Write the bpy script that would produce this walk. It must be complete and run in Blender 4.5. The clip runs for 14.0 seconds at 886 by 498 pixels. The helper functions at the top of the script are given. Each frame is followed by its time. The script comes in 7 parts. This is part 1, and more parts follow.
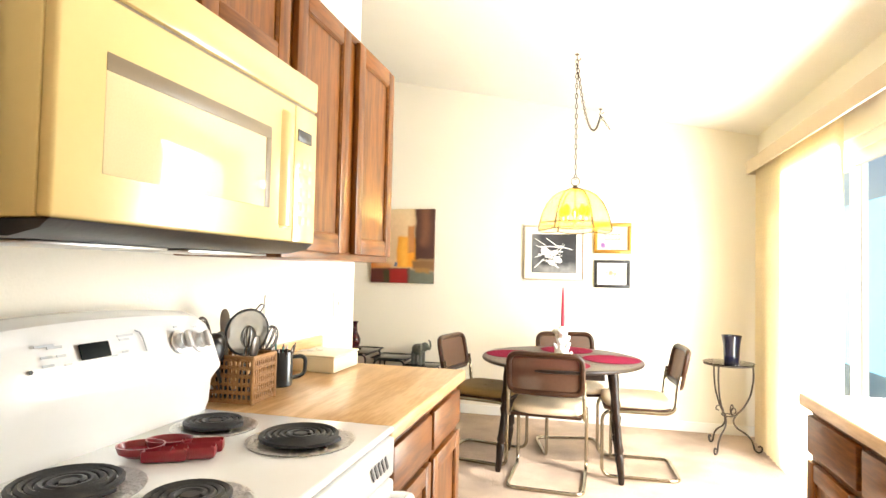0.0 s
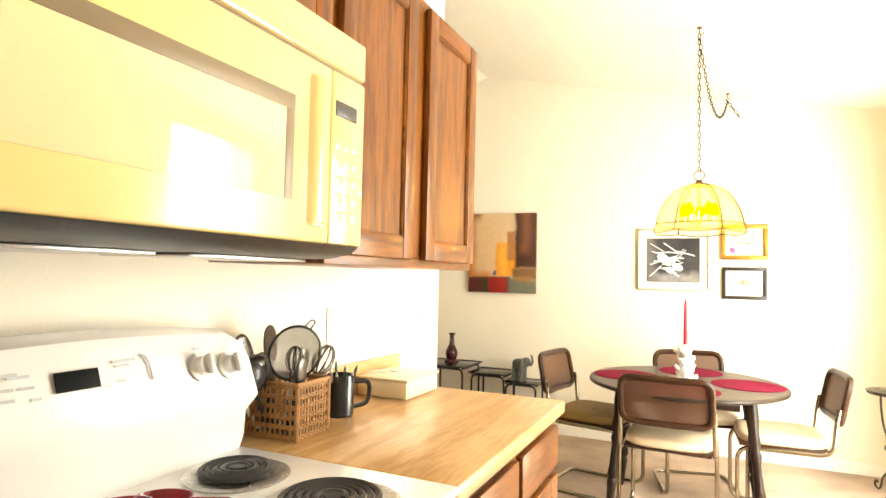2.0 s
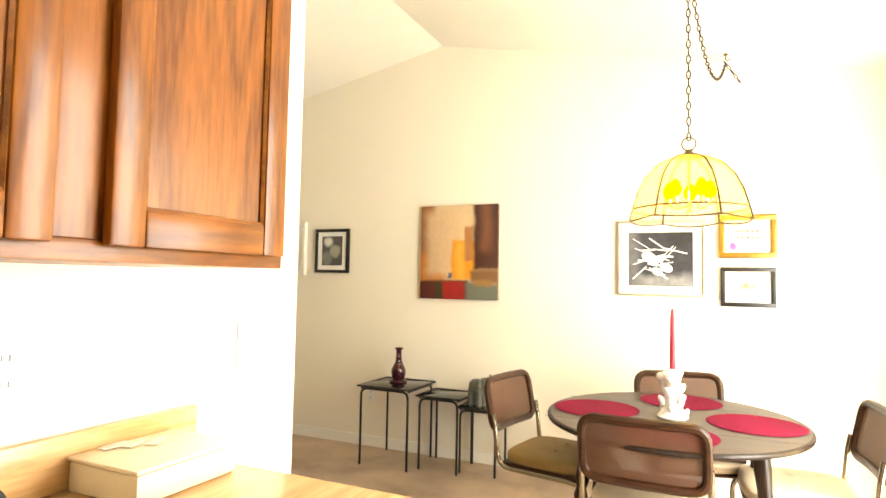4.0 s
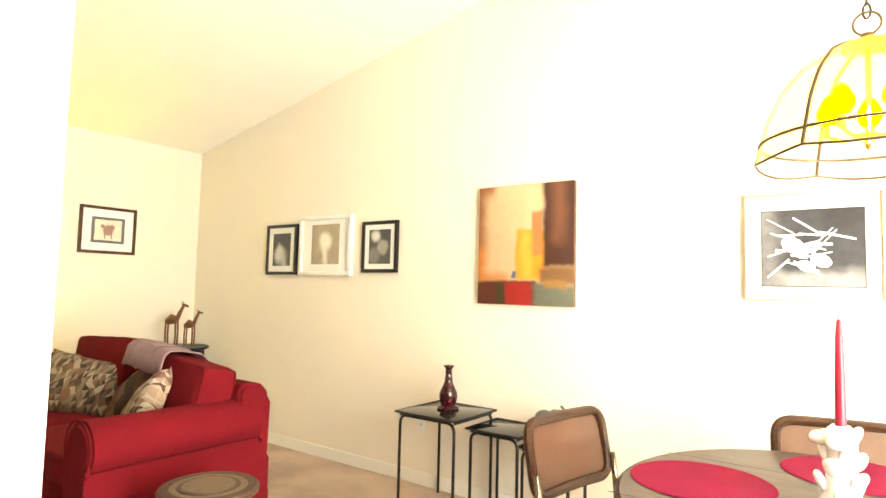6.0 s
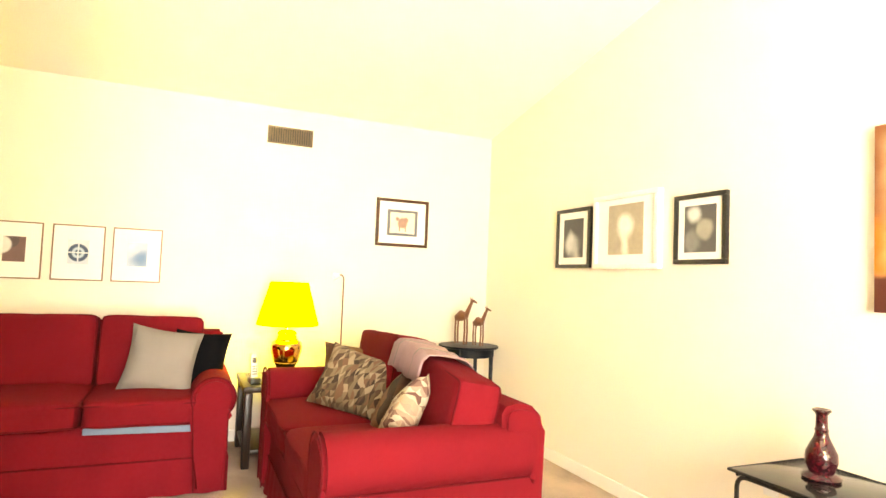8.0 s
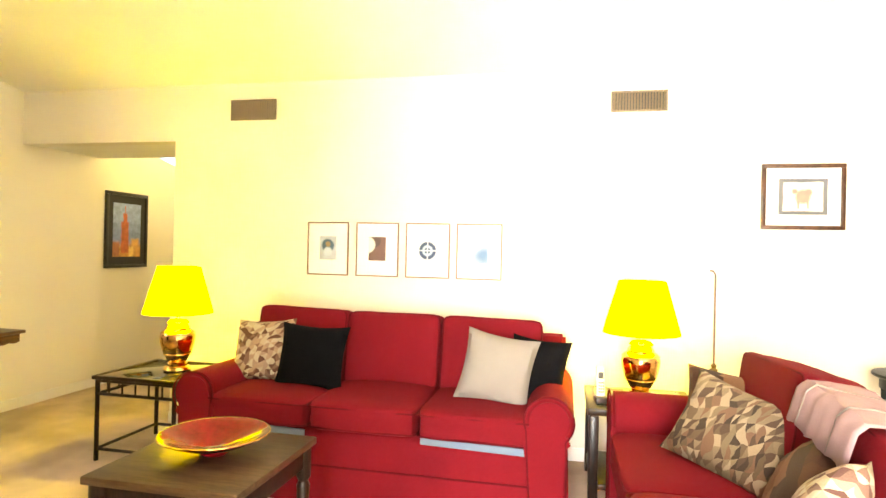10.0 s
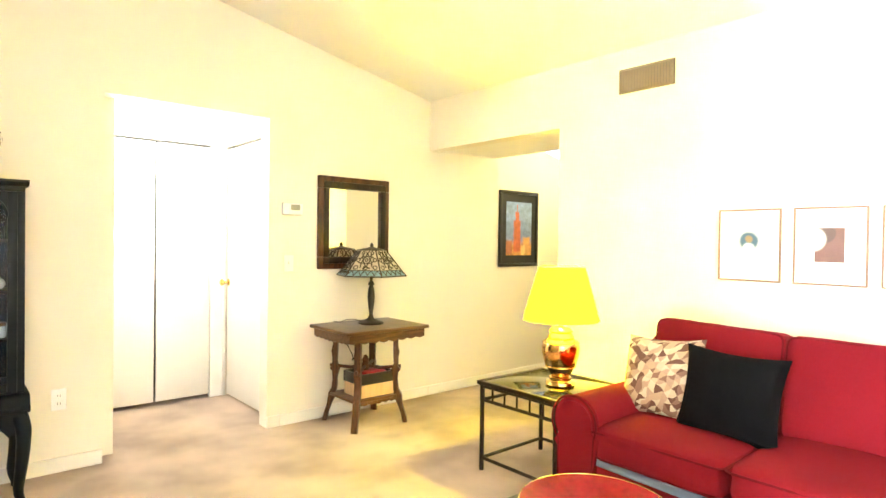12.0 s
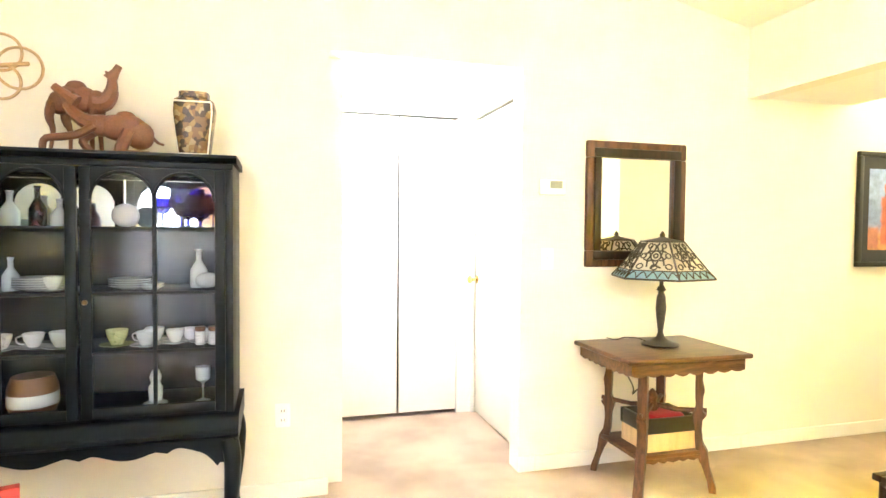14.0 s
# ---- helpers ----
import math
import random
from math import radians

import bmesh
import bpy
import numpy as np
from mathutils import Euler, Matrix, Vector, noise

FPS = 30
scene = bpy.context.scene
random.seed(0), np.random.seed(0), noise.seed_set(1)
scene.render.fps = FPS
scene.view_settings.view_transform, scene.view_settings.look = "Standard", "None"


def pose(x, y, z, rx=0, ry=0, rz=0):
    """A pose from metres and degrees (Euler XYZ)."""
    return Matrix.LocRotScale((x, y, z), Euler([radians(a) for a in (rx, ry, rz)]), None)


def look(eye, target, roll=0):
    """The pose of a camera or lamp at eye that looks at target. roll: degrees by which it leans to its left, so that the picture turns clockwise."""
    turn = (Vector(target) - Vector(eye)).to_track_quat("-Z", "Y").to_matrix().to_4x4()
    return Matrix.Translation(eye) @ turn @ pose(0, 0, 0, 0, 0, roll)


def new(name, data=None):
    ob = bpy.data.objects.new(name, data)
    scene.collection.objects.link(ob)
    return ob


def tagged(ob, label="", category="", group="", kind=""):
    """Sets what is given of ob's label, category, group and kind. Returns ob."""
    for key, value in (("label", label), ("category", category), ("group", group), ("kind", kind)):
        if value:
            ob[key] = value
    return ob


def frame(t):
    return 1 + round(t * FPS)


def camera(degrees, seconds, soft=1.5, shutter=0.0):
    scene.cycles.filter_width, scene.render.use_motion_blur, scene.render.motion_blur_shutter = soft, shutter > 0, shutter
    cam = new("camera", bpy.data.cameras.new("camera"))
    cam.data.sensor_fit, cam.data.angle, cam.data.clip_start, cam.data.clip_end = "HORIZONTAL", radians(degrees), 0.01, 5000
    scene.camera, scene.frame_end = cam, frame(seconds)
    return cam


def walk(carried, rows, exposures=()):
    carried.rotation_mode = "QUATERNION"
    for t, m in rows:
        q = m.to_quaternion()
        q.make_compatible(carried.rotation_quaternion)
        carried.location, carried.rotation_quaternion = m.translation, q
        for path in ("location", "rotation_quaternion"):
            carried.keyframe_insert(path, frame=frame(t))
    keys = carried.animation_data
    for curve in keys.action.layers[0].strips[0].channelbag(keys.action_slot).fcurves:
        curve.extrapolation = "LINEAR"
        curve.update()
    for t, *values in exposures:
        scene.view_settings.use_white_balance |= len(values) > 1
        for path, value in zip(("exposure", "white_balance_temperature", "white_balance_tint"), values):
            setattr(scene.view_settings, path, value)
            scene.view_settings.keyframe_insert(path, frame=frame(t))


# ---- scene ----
cam = camera(74.4, 14.0)
PATH = [
    (0, (-0.157, 0.922, 1.298), (-0.646, 2.86, 1.371), 1.3),
    (0.5, (-0.152, 0.931, 1.292), (-0.849, 2.804, 1.374), 1.4),
    (1, (-0.151, 1.001, 1.289), (-0.956, 2.83, 1.374), 1.4),
    (1.5, (-0.205, 1.13, 1.296), (-1.042, 2.944, 1.384), 1.3),
    (2, (-0.196, 1.278, 1.301), (-1.031, 3.093, 1.395), 1.3),
    (2.5, (-0.161, 1.483, 1.309), (-0.986, 3.301, 1.411), 1.1),
    (3, (-0.145, 1.691, 1.31), (-0.961, 3.514, 1.416), 1.0),
    (3.2, (-0.171, 1.79, 1.309), (-0.977, 3.617, 1.412), 1.0),
    (5.3, (-0.188, 2.851, 1.275), (-1.184, 4.58, 1.411), 1.2),
    (5.5, (-0.212, 2.95, 1.26), (-1.25, 4.654, 1.398), 1.2),
    (6, (-0.264, 3.188, 1.251), (-1.444, 4.797, 1.388), 1.4),
    (6.5, (-0.392, 3.376, 1.247), (-1.735, 4.852, 1.382), 1.6),
    (7, (-0.546, 3.536, 1.243), (-2.068, 4.829, 1.364), 1.6),
    (7.5, (-0.684, 3.694, 1.243), (-2.379, 4.751, 1.343), 1.7),
    (7.7, (-0.746, 3.754, 1.225), (-2.499, 4.71, 1.328), 2.0),
    (9.8, (-1.459, 4.099, 1.309), (-3.437, 3.805, 1.315), 1.4),
    (10, (-1.551, 4.07, 1.304), (-3.508, 3.657, 1.309), 1.3),
    (10.5, (-1.73, 4.022, 1.305), (-3.595, 3.301, 1.3), 1.2),
    (11, (-1.925, 3.963, 1.303), (-3.639, 2.934, 1.288), 1.0),
    (11.5, (-2.064, 3.859, 1.292), (-3.592, 2.569, 1.274), 0.9),
    (12, (-2.207, 3.691, 1.296), (-3.515, 2.179, 1.271), 0.8),
    (12.5, (-2.356, 3.492, 1.287), (-3.447, 1.817, 1.251), 0.6),
    (13, (-2.485, 3.271, 1.281), (-3.358, 1.472, 1.236), 0.6),
    (13.5, (-2.562, 2.991, 1.284), (-3.264, 1.119, 1.227), 0.6),
    (14, (-2.692, 2.725, 1.281), (-3.234, 0.801, 1.214), 0.5),
]
EXPOSURES = [(0.0, -0.05, 6900, 10), (1.0, 0.0, 7400, 10), (3.0, -0.02, 8300, 10), (5.5, 0.62, 7300, 10), (6.5, 0.93, 8200, 10), (7.5, 1.25, 8500, 12), (10.0, 1.98, 7500, 12), (11.0, 2.32, 6400, 10), (11.6, 2.58, 6050, 10), (12.5, 2.86, 6300, 12), (14.0, 3.2, 5750, 14)]
walk(cam, [(t, look(eye, target, roll)) for t, eye, target, roll in PATH], EXPOSURES)


# ---- world, sun, lamps ----
SUN_EL = radians(38)
world = bpy.data.worlds.new("world")
scene.world = world
world.use_nodes = True
sky = world.node_tree.nodes.new("ShaderNodeTexSky")
sky.sky_type, sky.sun_disc = "NISHITA", False
sky.sun_elevation, sky.sun_rotation = SUN_EL, radians(119)
world.node_tree.links.new(sky.outputs[0], world.node_tree.nodes["Background"].inputs[0])
world.node_tree.nodes["Background"].inputs[1].default_value = 0.15

sun = new("sun", bpy.data.lights.new("sun", "SUN"))
sun.data.energy, sun.data.angle, sun.data.color = 5.0, radians(0.5), (1.0, 0.985, 0.96)
sun.matrix_world = look((8.0, -4.0, 8.0), (8.0 - 0.87, -4.0 + 0.49, 8.0 - 0.78))


def lamp(name, loc, watts, colour, radius=0.03):
    ob = new(name, bpy.data.lights.new(name, "POINT"))
    ob.data.energy, ob.data.color, ob.data.shadow_soft_size = watts, colour, radius
    ob.location = loc
    return ob


def window_light(name, m, sx, sy, watts, colour):
    ob = new(name, bpy.data.lights.new(name, "AREA"))
    ob.data.shape, ob.data.size, ob.data.size_y = "RECTANGLE", sx, sy
    ob.data.energy, ob.data.color = watts, colour
    ob.matrix_world = m
    return ob


WARM = (1.0, 0.88, 0.03)
lamp("bulb_light_sofa", (-4.82, 1.68, 1.00), 14, WARM)
lamp("bulb_light_corner", (-4.97, 4.49, 1.00), 21, WARM)
lamp("pendant_light", (-0.26, 4.85, 1.70), 20, (1.0, 0.88, 0.35), 0.06)
lamp("hall_light", (-6.7, 0.5, 2.25), 4, (1.0, 0.82, 0.28), 0.1)
# Unseen lamp inferred from the bright entry recess; no fixture is built.
lamp("unseen_entry_light", (-3.16, -0.55, 2.00), 9.5, (1.0, 0.97, 0.88), 0.15)
window_light("slider_daylight", look((1.16, 4.35, 1.05), (0.0, 4.35, 1.0)), 1.9, 1.9, 315, (0.90, 0.95, 1.0))
# Added fill for the kitchen; no such lamp is known there.
lamp("kitchen_fill_lamp", (0.0, 1.0, 2.52), 30, (1.0, 0.97, 0.86), 0.12)


# ---- materials ----
def mat(name, colour, rough=0.6, metal=0.0, vary=0.12, scale=6.0, fine=60.0, bump=0.1, spec=0.5, coat=0.0, trans=0.0, stretch=None, random=0.0):
    m = bpy.data.materials.new(name)
    m.use_nodes = True
    nt = m.node_tree
    b = nt.nodes["Principled BSDF"]
    b.inputs["Roughness"].default_value = rough
    b.inputs["Metallic"].default_value = metal
    b.inputs["Specular IOR Level"].default_value = spec
    b.inputs["Coat Weight"].default_value = coat
    b.inputs["Coat Roughness"].default_value = 0.12
    b.inputs["Transmission Weight"].default_value = trans
    tc = nt.nodes.new("ShaderNodeTexCoord")
    mp = nt.nodes.new("ShaderNodeMapping")
    nt.links.new(tc.outputs["Object"], mp.inputs[0])
    if stretch:
        mp.inputs["Scale"].default_value = stretch
    n1, n2 = nt.nodes.new("ShaderNodeTexNoise"), nt.nodes.new("ShaderNodeTexNoise")
    n1.inputs["Scale"].default_value, n2.inputs["Scale"].default_value = scale, fine
    n1.inputs["Detail"].default_value, n2.inputs["Detail"].default_value = 4.0, 3.0
    for n in (n1, n2):
        nt.links.new(mp.outputs[0], n.inputs["Vector"])
    add = nt.nodes.new("ShaderNodeMath")
    add.operation = "ADD"
    nt.links.new(n1.outputs["Fac"], add.inputs[0])
    nt.links.new(n2.outputs["Fac"], add.inputs[1])
    ramp = nt.nodes.new("ShaderNodeValToRGB")
    half = nt.nodes.new("ShaderNodeMath")
    half.operation, half.inputs[1].default_value = "MULTIPLY", 0.5
    nt.links.new(add.outputs[0], half.inputs[0])
    nt.links.new(half.outputs[0], ramp.inputs[0])
    ramp.color_ramp.elements[0].position, ramp.color_ramp.elements[1].position = 0.3, 0.7
    ramp.color_ramp.elements[0].color = (*[c * (1 - vary) for c in colour], 1)
    ramp.color_ramp.elements[1].color = (*[min(1, c * (1 + vary)) for c in colour], 1)
    out = ramp.outputs[0]
    if random:
        oi = nt.nodes.new("ShaderNodeObjectInfo")
        mr = nt.nodes.new("ShaderNodeMapRange")
        mr.inputs["To Min"].default_value, mr.inputs["To Max"].default_value = 1 - random, 1 + random
        nt.links.new(oi.outputs["Random"], mr.inputs[0])
        hsv = nt.nodes.new("ShaderNodeHueSaturation")
        nt.links.new(mr.outputs[0], hsv.inputs["Value"])
        nt.links.new(out, hsv.inputs["Color"])
        out = hsv.outputs[0]
    nt.links.new(out, b.inputs["Base Color"])
    if bump:
        bp = nt.nodes.new("ShaderNodeBump")
        bp.inputs["Strength"].default_value, bp.inputs["Distance"].default_value = bump, 0.01
        nt.links.new(n2.outputs["Fac"], bp.inputs["Height"])
        nt.links.new(bp.outputs[0], b.inputs["Normal"])
    return m


def wood(name, dark, light, rough=0.35, axis=2, scale=1.0, coat=0.3):
    """Grain that runs along one axis, with broad cathedral figures and fine pores."""
    m = bpy.data.materials.new(name)
    m.use_nodes = True
    nt = m.node_tree
    b = nt.nodes["Principled BSDF"]
    tc, mp = nt.nodes.new("ShaderNodeTexCoord"), nt.nodes.new("ShaderNodeMapping")
    nt.links.new(tc.outputs["Object"], mp.inputs[0])
    st = [9.0 * scale] * 3
    st[axis] = 1.1 * scale
    mp.inputs["Scale"].default_value = st
    big, wave, pore = nt.nodes.new("ShaderNodeTexNoise"), nt.nodes.new("ShaderNodeMath"), nt.nodes.new("ShaderNodeTexNoise")
    big.inputs["Scale"].default_value, big.inputs["Detail"].default_value = 0.9, 2.0
    nt.links.new(mp.outputs[0], big.inputs["Vector"])
    mul = nt.nodes.new("ShaderNodeMath")
    mul.operation, mul.inputs[1].default_value = "MULTIPLY", 38.0
    nt.links.new(big.outputs["Fac"], mul.inputs[0])
    wave.operation = "SINE"
    nt.links.new(mul.outputs[0], wave.inputs[0])
    pore.inputs["Scale"].default_value, pore.inputs["Detail"].default_value = 14.0, 4.0
    nt.links.new(mp.outputs[0], pore.inputs["Vector"])
    mix = nt.nodes.new("ShaderNodeMath")
    mix.operation, mix.inputs[1].default_value = "MULTIPLY_ADD", 0.16
    nt.links.new(wave.outputs[0], mix.inputs[0])
    nt.links.new(pore.outputs["Fac"], mix.inputs[2])
    ramp = nt.nodes.new("ShaderNodeValToRGB")
    nt.links.new(mix.outputs[0], ramp.inputs[0])
    ramp.color_ramp.elements[0].position, ramp.color_ramp.elements[1].position = 0.25, 0.72
    ramp.color_ramp.elements[0].color, ramp.color_ramp.elements[1].color = (*dark, 1), (*light, 1)
    nt.links.new(ramp.outputs[0], b.inputs["Base Color"])
    b.inputs["Roughness"].default_value, b.inputs["Coat Weight"].default_value = rough, coat
    b.inputs["Specular IOR Level"].default_value = 0.25
    b.inputs["Coat Roughness"].default_value = 0.15
    bp = nt.nodes.new("ShaderNodeBump")
    bp.inputs["Strength"].default_value, bp.inputs["Distance"].default_value = 0.15, 0.002
    nt.links.new(pore.outputs["Fac"], bp.inputs["Height"])
    nt.links.new(bp.outputs[0], b.inputs["Normal"])
    return m


def glass(name, colour=(1, 1, 1), rough=0.0, ior=1.5):
    """Thin pane: mostly see-through, with a mirror-like sheen."""
    m = bpy.data.materials.new(name)
    m.use_nodes = True
    nt = m.node_tree
    nt.nodes.remove(nt.nodes["Principled BSDF"])
    tr, gl, fr, mx = (nt.nodes.new("ShaderNode" + k) for k in ("BsdfTransparent", "BsdfGlossy", "Fresnel", "MixShader"))
    tr.inputs[0].default_value, gl.inputs["Roughness"].default_value = (*colour, 1), rough
    fr.inputs["IOR"].default_value = ior
    nt.links.new(fr.outputs[0], mx.inputs[0])
    nt.links.new(tr.outputs[0], mx.inputs[1])
    nt.links.new(gl.outputs[0], mx.inputs[2])
    nt.links.new(mx.outputs[0], nt.nodes["Material Output"].inputs[0])
    return m


def thin(name, colour, see=0.4, rough=0.6, translucent=0.0):
    """Cloth, cane or a shade: part diffuse, part translucent, part open."""
    m = mat(name, colour, rough, bump=0.05)
    nt = m.node_tree
    b, out = nt.nodes["Principled BSDF"], nt.nodes["Material Output"]
    last = b.outputs[0]
    if translucent:
        t, mx = nt.nodes.new("ShaderNodeBsdfTranslucent"), nt.nodes.new("ShaderNodeMixShader")
        t.inputs[0].default_value, mx.inputs[0].default_value = (*colour, 1), translucent
        nt.links.new(last, mx.inputs[1])
        nt.links.new(t.outputs[0], mx.inputs[2])
        last = mx.outputs[0]
    if see:
        t, mx = nt.nodes.new("ShaderNodeBsdfTransparent"), nt.nodes.new("ShaderNodeMixShader")
        mx.inputs[0].default_value = see
        nt.links.new(last, mx.inputs[1])
        nt.links.new(t.outputs[0], mx.inputs[2])
        last = mx.outputs[0]
    nt.links.new(last, out.inputs[0])
    return m


def glow(name, colour, strength):
    m = bpy.data.materials.new(name)
    m.use_nodes = True
    b = m.node_tree.nodes["Principled BSDF"]
    b.inputs["Base Color"].default_value = b.inputs["Emission Color"].default_value = (*colour, 1)
    b.inputs["Emission Strength"].default_value = strength
    b.inputs["Roughness"].default_value, b.inputs["Specular IOR Level"].default_value = 1.0, 0.0
    return m


def patches(name, colours, scale, rough=0.85, stretch=(1, 1, 1), warp=0.0, fine=0.15, smooth=False):
    """Woven patchwork: cells of a few colours."""
    m = mat(name, (0.5, 0.5, 0.5), rough, fine=220, bump=0.25)
    nt = m.node_tree
    b = nt.nodes["Principled BSDF"]
    tc, mp, vo, ramp = (nt.nodes.new("ShaderNode" + k) for k in ("TexCoord", "Mapping", "TexVoronoi", "ValToRGB"))
    mp.inputs["Scale"].default_value = stretch
    mp.inputs["Rotation"].default_value = (0.3, 0.2, 0.5)
    nt.links.new(tc.outputs["Object"], mp.inputs[0])
    vo.distance = "EUCLIDEAN"
    vo.inputs["Scale"].default_value = scale
    nt.links.new(mp.outputs[0], vo.inputs["Vector"])
    sep = nt.nodes.new("ShaderNodeSeparateColor")
    nt.links.new(vo.outputs["Color"], sep.inputs[0])
    nt.links.new(sep.outputs[0], ramp.inputs[0])
    ramp.color_ramp.interpolation = "LINEAR" if smooth else "CONSTANT"
    e = ramp.color_ramp.elements
    e[0].color, e[1].color = (*colours[0], 1), (*colours[-1], 1)
    e[1].position = 1 - 1 / len(colours)
    for k, c in enumerate(colours[1:-1], 1):
        e.new(k / len(colours)).color = (*c, 1)
    nt.links.new(ramp.outputs[0], b.inputs["Base Color"])
    return m

def triangles(name, colours, scale, split=True, rough=0.85, tilt=0.0, warp=0.09):
    """Woven patchwork of triangles, or of squares, of a few colours."""
    m = mat(name, (0.5, 0.5, 0.5), rough, fine=220, bump=0.25)
    nt = m.node_tree
    b = nt.nodes["Principled BSDF"]
    grain = next(n for n in nt.nodes if n.type == "VALTORGB")
    grain.color_ramp.elements[0].color, grain.color_ramp.elements[1].color = (0.78, 0.78, 0.78, 1), (1, 1, 1, 1)

    def node(kind, op=None):
        n = nt.nodes.new("ShaderNode" + kind)
        if op:
            n.operation = op
        return n

    tc, mp, wob, mixv = node("TexCoord"), node("Mapping"), node("TexNoise"), node("VectorMath", "MULTIPLY_ADD")
    nt.links.new(tc.outputs["Object"], wob.inputs["Vector"])
    wob.inputs["Scale"].default_value = 9.0
    nt.links.new(wob.outputs["Color"], mixv.inputs[0])
    mixv.inputs[1].default_value = (warp, 0.0, warp)
    nt.links.new(tc.outputs["Object"], mixv.inputs[2])
    mp.inputs["Scale"].default_value = (scale, 0.0, scale * 0.8)
    mp.inputs["Rotation"].default_value = (0, tilt, 0)
    nt.links.new(mixv.outputs[0], mp.inputs[0])
    fl_, fr_, sp_, gt_, cb_, wn = node("VectorMath", "FLOOR"), node("VectorMath", "FRACTION"), node("SeparateXYZ"), node("Math", "GREATER_THAN"), node("CombineXYZ"), node("TexWhiteNoise")
    nt.links.new(mp.outputs[0], fl_.inputs[0])
    nt.links.new(mp.outputs[0], fr_.inputs[0])
    nt.links.new(fr_.outputs[0], sp_.inputs[0])
    nt.links.new(sp_.outputs[0], gt_.inputs[0])
    nt.links.new(sp_.outputs[2], gt_.inputs[1])
    if split:
        nt.links.new(gt_.outputs[0], cb_.inputs[1])
    add = node("VectorMath", "ADD")
    nt.links.new(fl_.outputs[0], add.inputs[0])
    nt.links.new(cb_.outputs[0], add.inputs[1])
    nt.links.new(add.outputs[0], wn.inputs["Vector"])
    ramp = node("ValToRGB")
    nt.links.new(wn.outputs["Value"], ramp.inputs[0])
    ramp.color_ramp.interpolation = "CONSTANT"
    e = ramp.color_ramp.elements
    e[0].color, e[1].color = (*colours[0], 1), (*colours[-1], 1)
    e[1].position = 1 - 1 / len(colours)
    for k, c in enumerate(colours[1:-1], 1):
        e.new(k / len(colours)).color = (*c, 1)
    mul = node("Mix")
    mul.data_type, mul.blend_type = "RGBA", "MULTIPLY"
    mul.inputs[0].default_value = 1.0
    nt.links.new(ramp.outputs[0], mul.inputs[6])
    nt.links.new(grain.outputs[0], mul.inputs[7])
    nt.links.new(mul.outputs[2], b.inputs["Base Color"])
    return m


WALL = mat("cream_wall_paint", (0.80, 0.752, 0.655), 0.85, vary=0.025, scale=1.2, fine=160, bump=0.12, spec=0.2)
CEIL = mat("white_ceiling_texture", (0.84, 0.82, 0.77), 0.9, vary=0.03, scale=2, fine=120, bump=0.35, spec=0.1)
TRIM = mat("white_trim_paint", (0.82, 0.80, 0.75), 0.45, vary=0.02, scale=3, fine=90, bump=0.03)
CARPET = mat("beige_carpet", (0.54, 0.42, 0.33), 0.95, vary=0.26, scale=2.4, fine=320, bump=0.9, spec=0.05)
pile = next(n for n in CARPET.node_tree.nodes if n.type == "VALTORGB").color_ramp
pile.elements[0].position, pile.elements[1].position = 0.42, 0.58
VINYL = mat("pale_vinyl_floor", (0.55, 0.50, 0.42), 0.45, vary=0.08, scale=4, fine=50, bump=0.05)
OAK = wood("honey_oak", (0.105, 0.030, 0.0032), (0.225, 0.072, 0.0095), 0.4, 2, 0.8, 0.16)
OAK_H = wood("honey_oak_rail", (0.105, 0.030, 0.0032), (0.225, 0.072, 0.0095), 0.4, 1, 0.8, 0.16)
DARKWOOD = wood("dark_walnut", (0.007, 0.0035, 0.0022), (0.022, 0.010, 0.0055), 0.36, 2, 1.6, 0.08)
WALNUT = wood("brown_walnut", (0.034, 0.013, 0.006), (0.10, 0.040, 0.017), 0.4, 2, 1.6, 0.2)
WALNUT_X = wood("brown_walnut_top", (0.045, 0.018, 0.008), (0.12, 0.052, 0.022), 0.34, 0, 1.6, 0.25)
TABLETOP = wood("greyish_brown_tabletop", (0.036, 0.026, 0.020), (0.070, 0.050, 0.038), 0.40, 0, 1.4, 0.08)
BENT = wood("bent_beech_brown", (0.022, 0.007, 0.0025), (0.048, 0.017, 0.0065), 0.38, 0, 1.8, 0.08)
BLACKWOOD = mat("black_lacquered_wood", (0.004, 0.0065, 0.011), 0.36, vary=0.3, scale=9, fine=120, bump=0.05, spec=0.14)
LAMINATE = wood("pale_maple_laminate", (0.50, 0.29, 0.12), (0.66, 0.43, 0.215), 0.3, 1, 0.9, 0.3)
WHITE_ENAMEL = mat("white_enamel", (0.82, 0.83, 0.84), 0.18, vary=0.015, scale=4, fine=40, bump=0.0, coat=0.5)
BISQUE = mat("bisque_enamel", (0.74, 0.58, 0.27), 0.22, vary=0.02, scale=4, fine=60, bump=0.02, coat=0.4)
# Darker bisque for seam and slot, and for shade painted by the microwave window.
BISQUE_D = mat("bisque_recess_shade", (0.23, 0.175, 0.11), 0.4, vary=0.03, scale=4, fine=60, bump=0.02)
BISQUE_G = mat("bisque_window_glass", (0.74, 0.64, 0.40), 0.06, vary=0.05, scale=8, fine=300, bump=0.0, coat=0.6)
CHARCOAL = mat("charcoal_plastic", (0.035, 0.035, 0.037), 0.4, vary=0.2, scale=10, fine=90, bump=0.05)
COIL = mat("black_burner_coil", (0.02, 0.02, 0.022), 0.5, vary=0.3, scale=30, fine=150, bump=0.1)
CHROME = mat("chrome", (0.72, 0.70, 0.66), 0.12, 1.0, vary=0.05, scale=20, fine=80, bump=0.0)
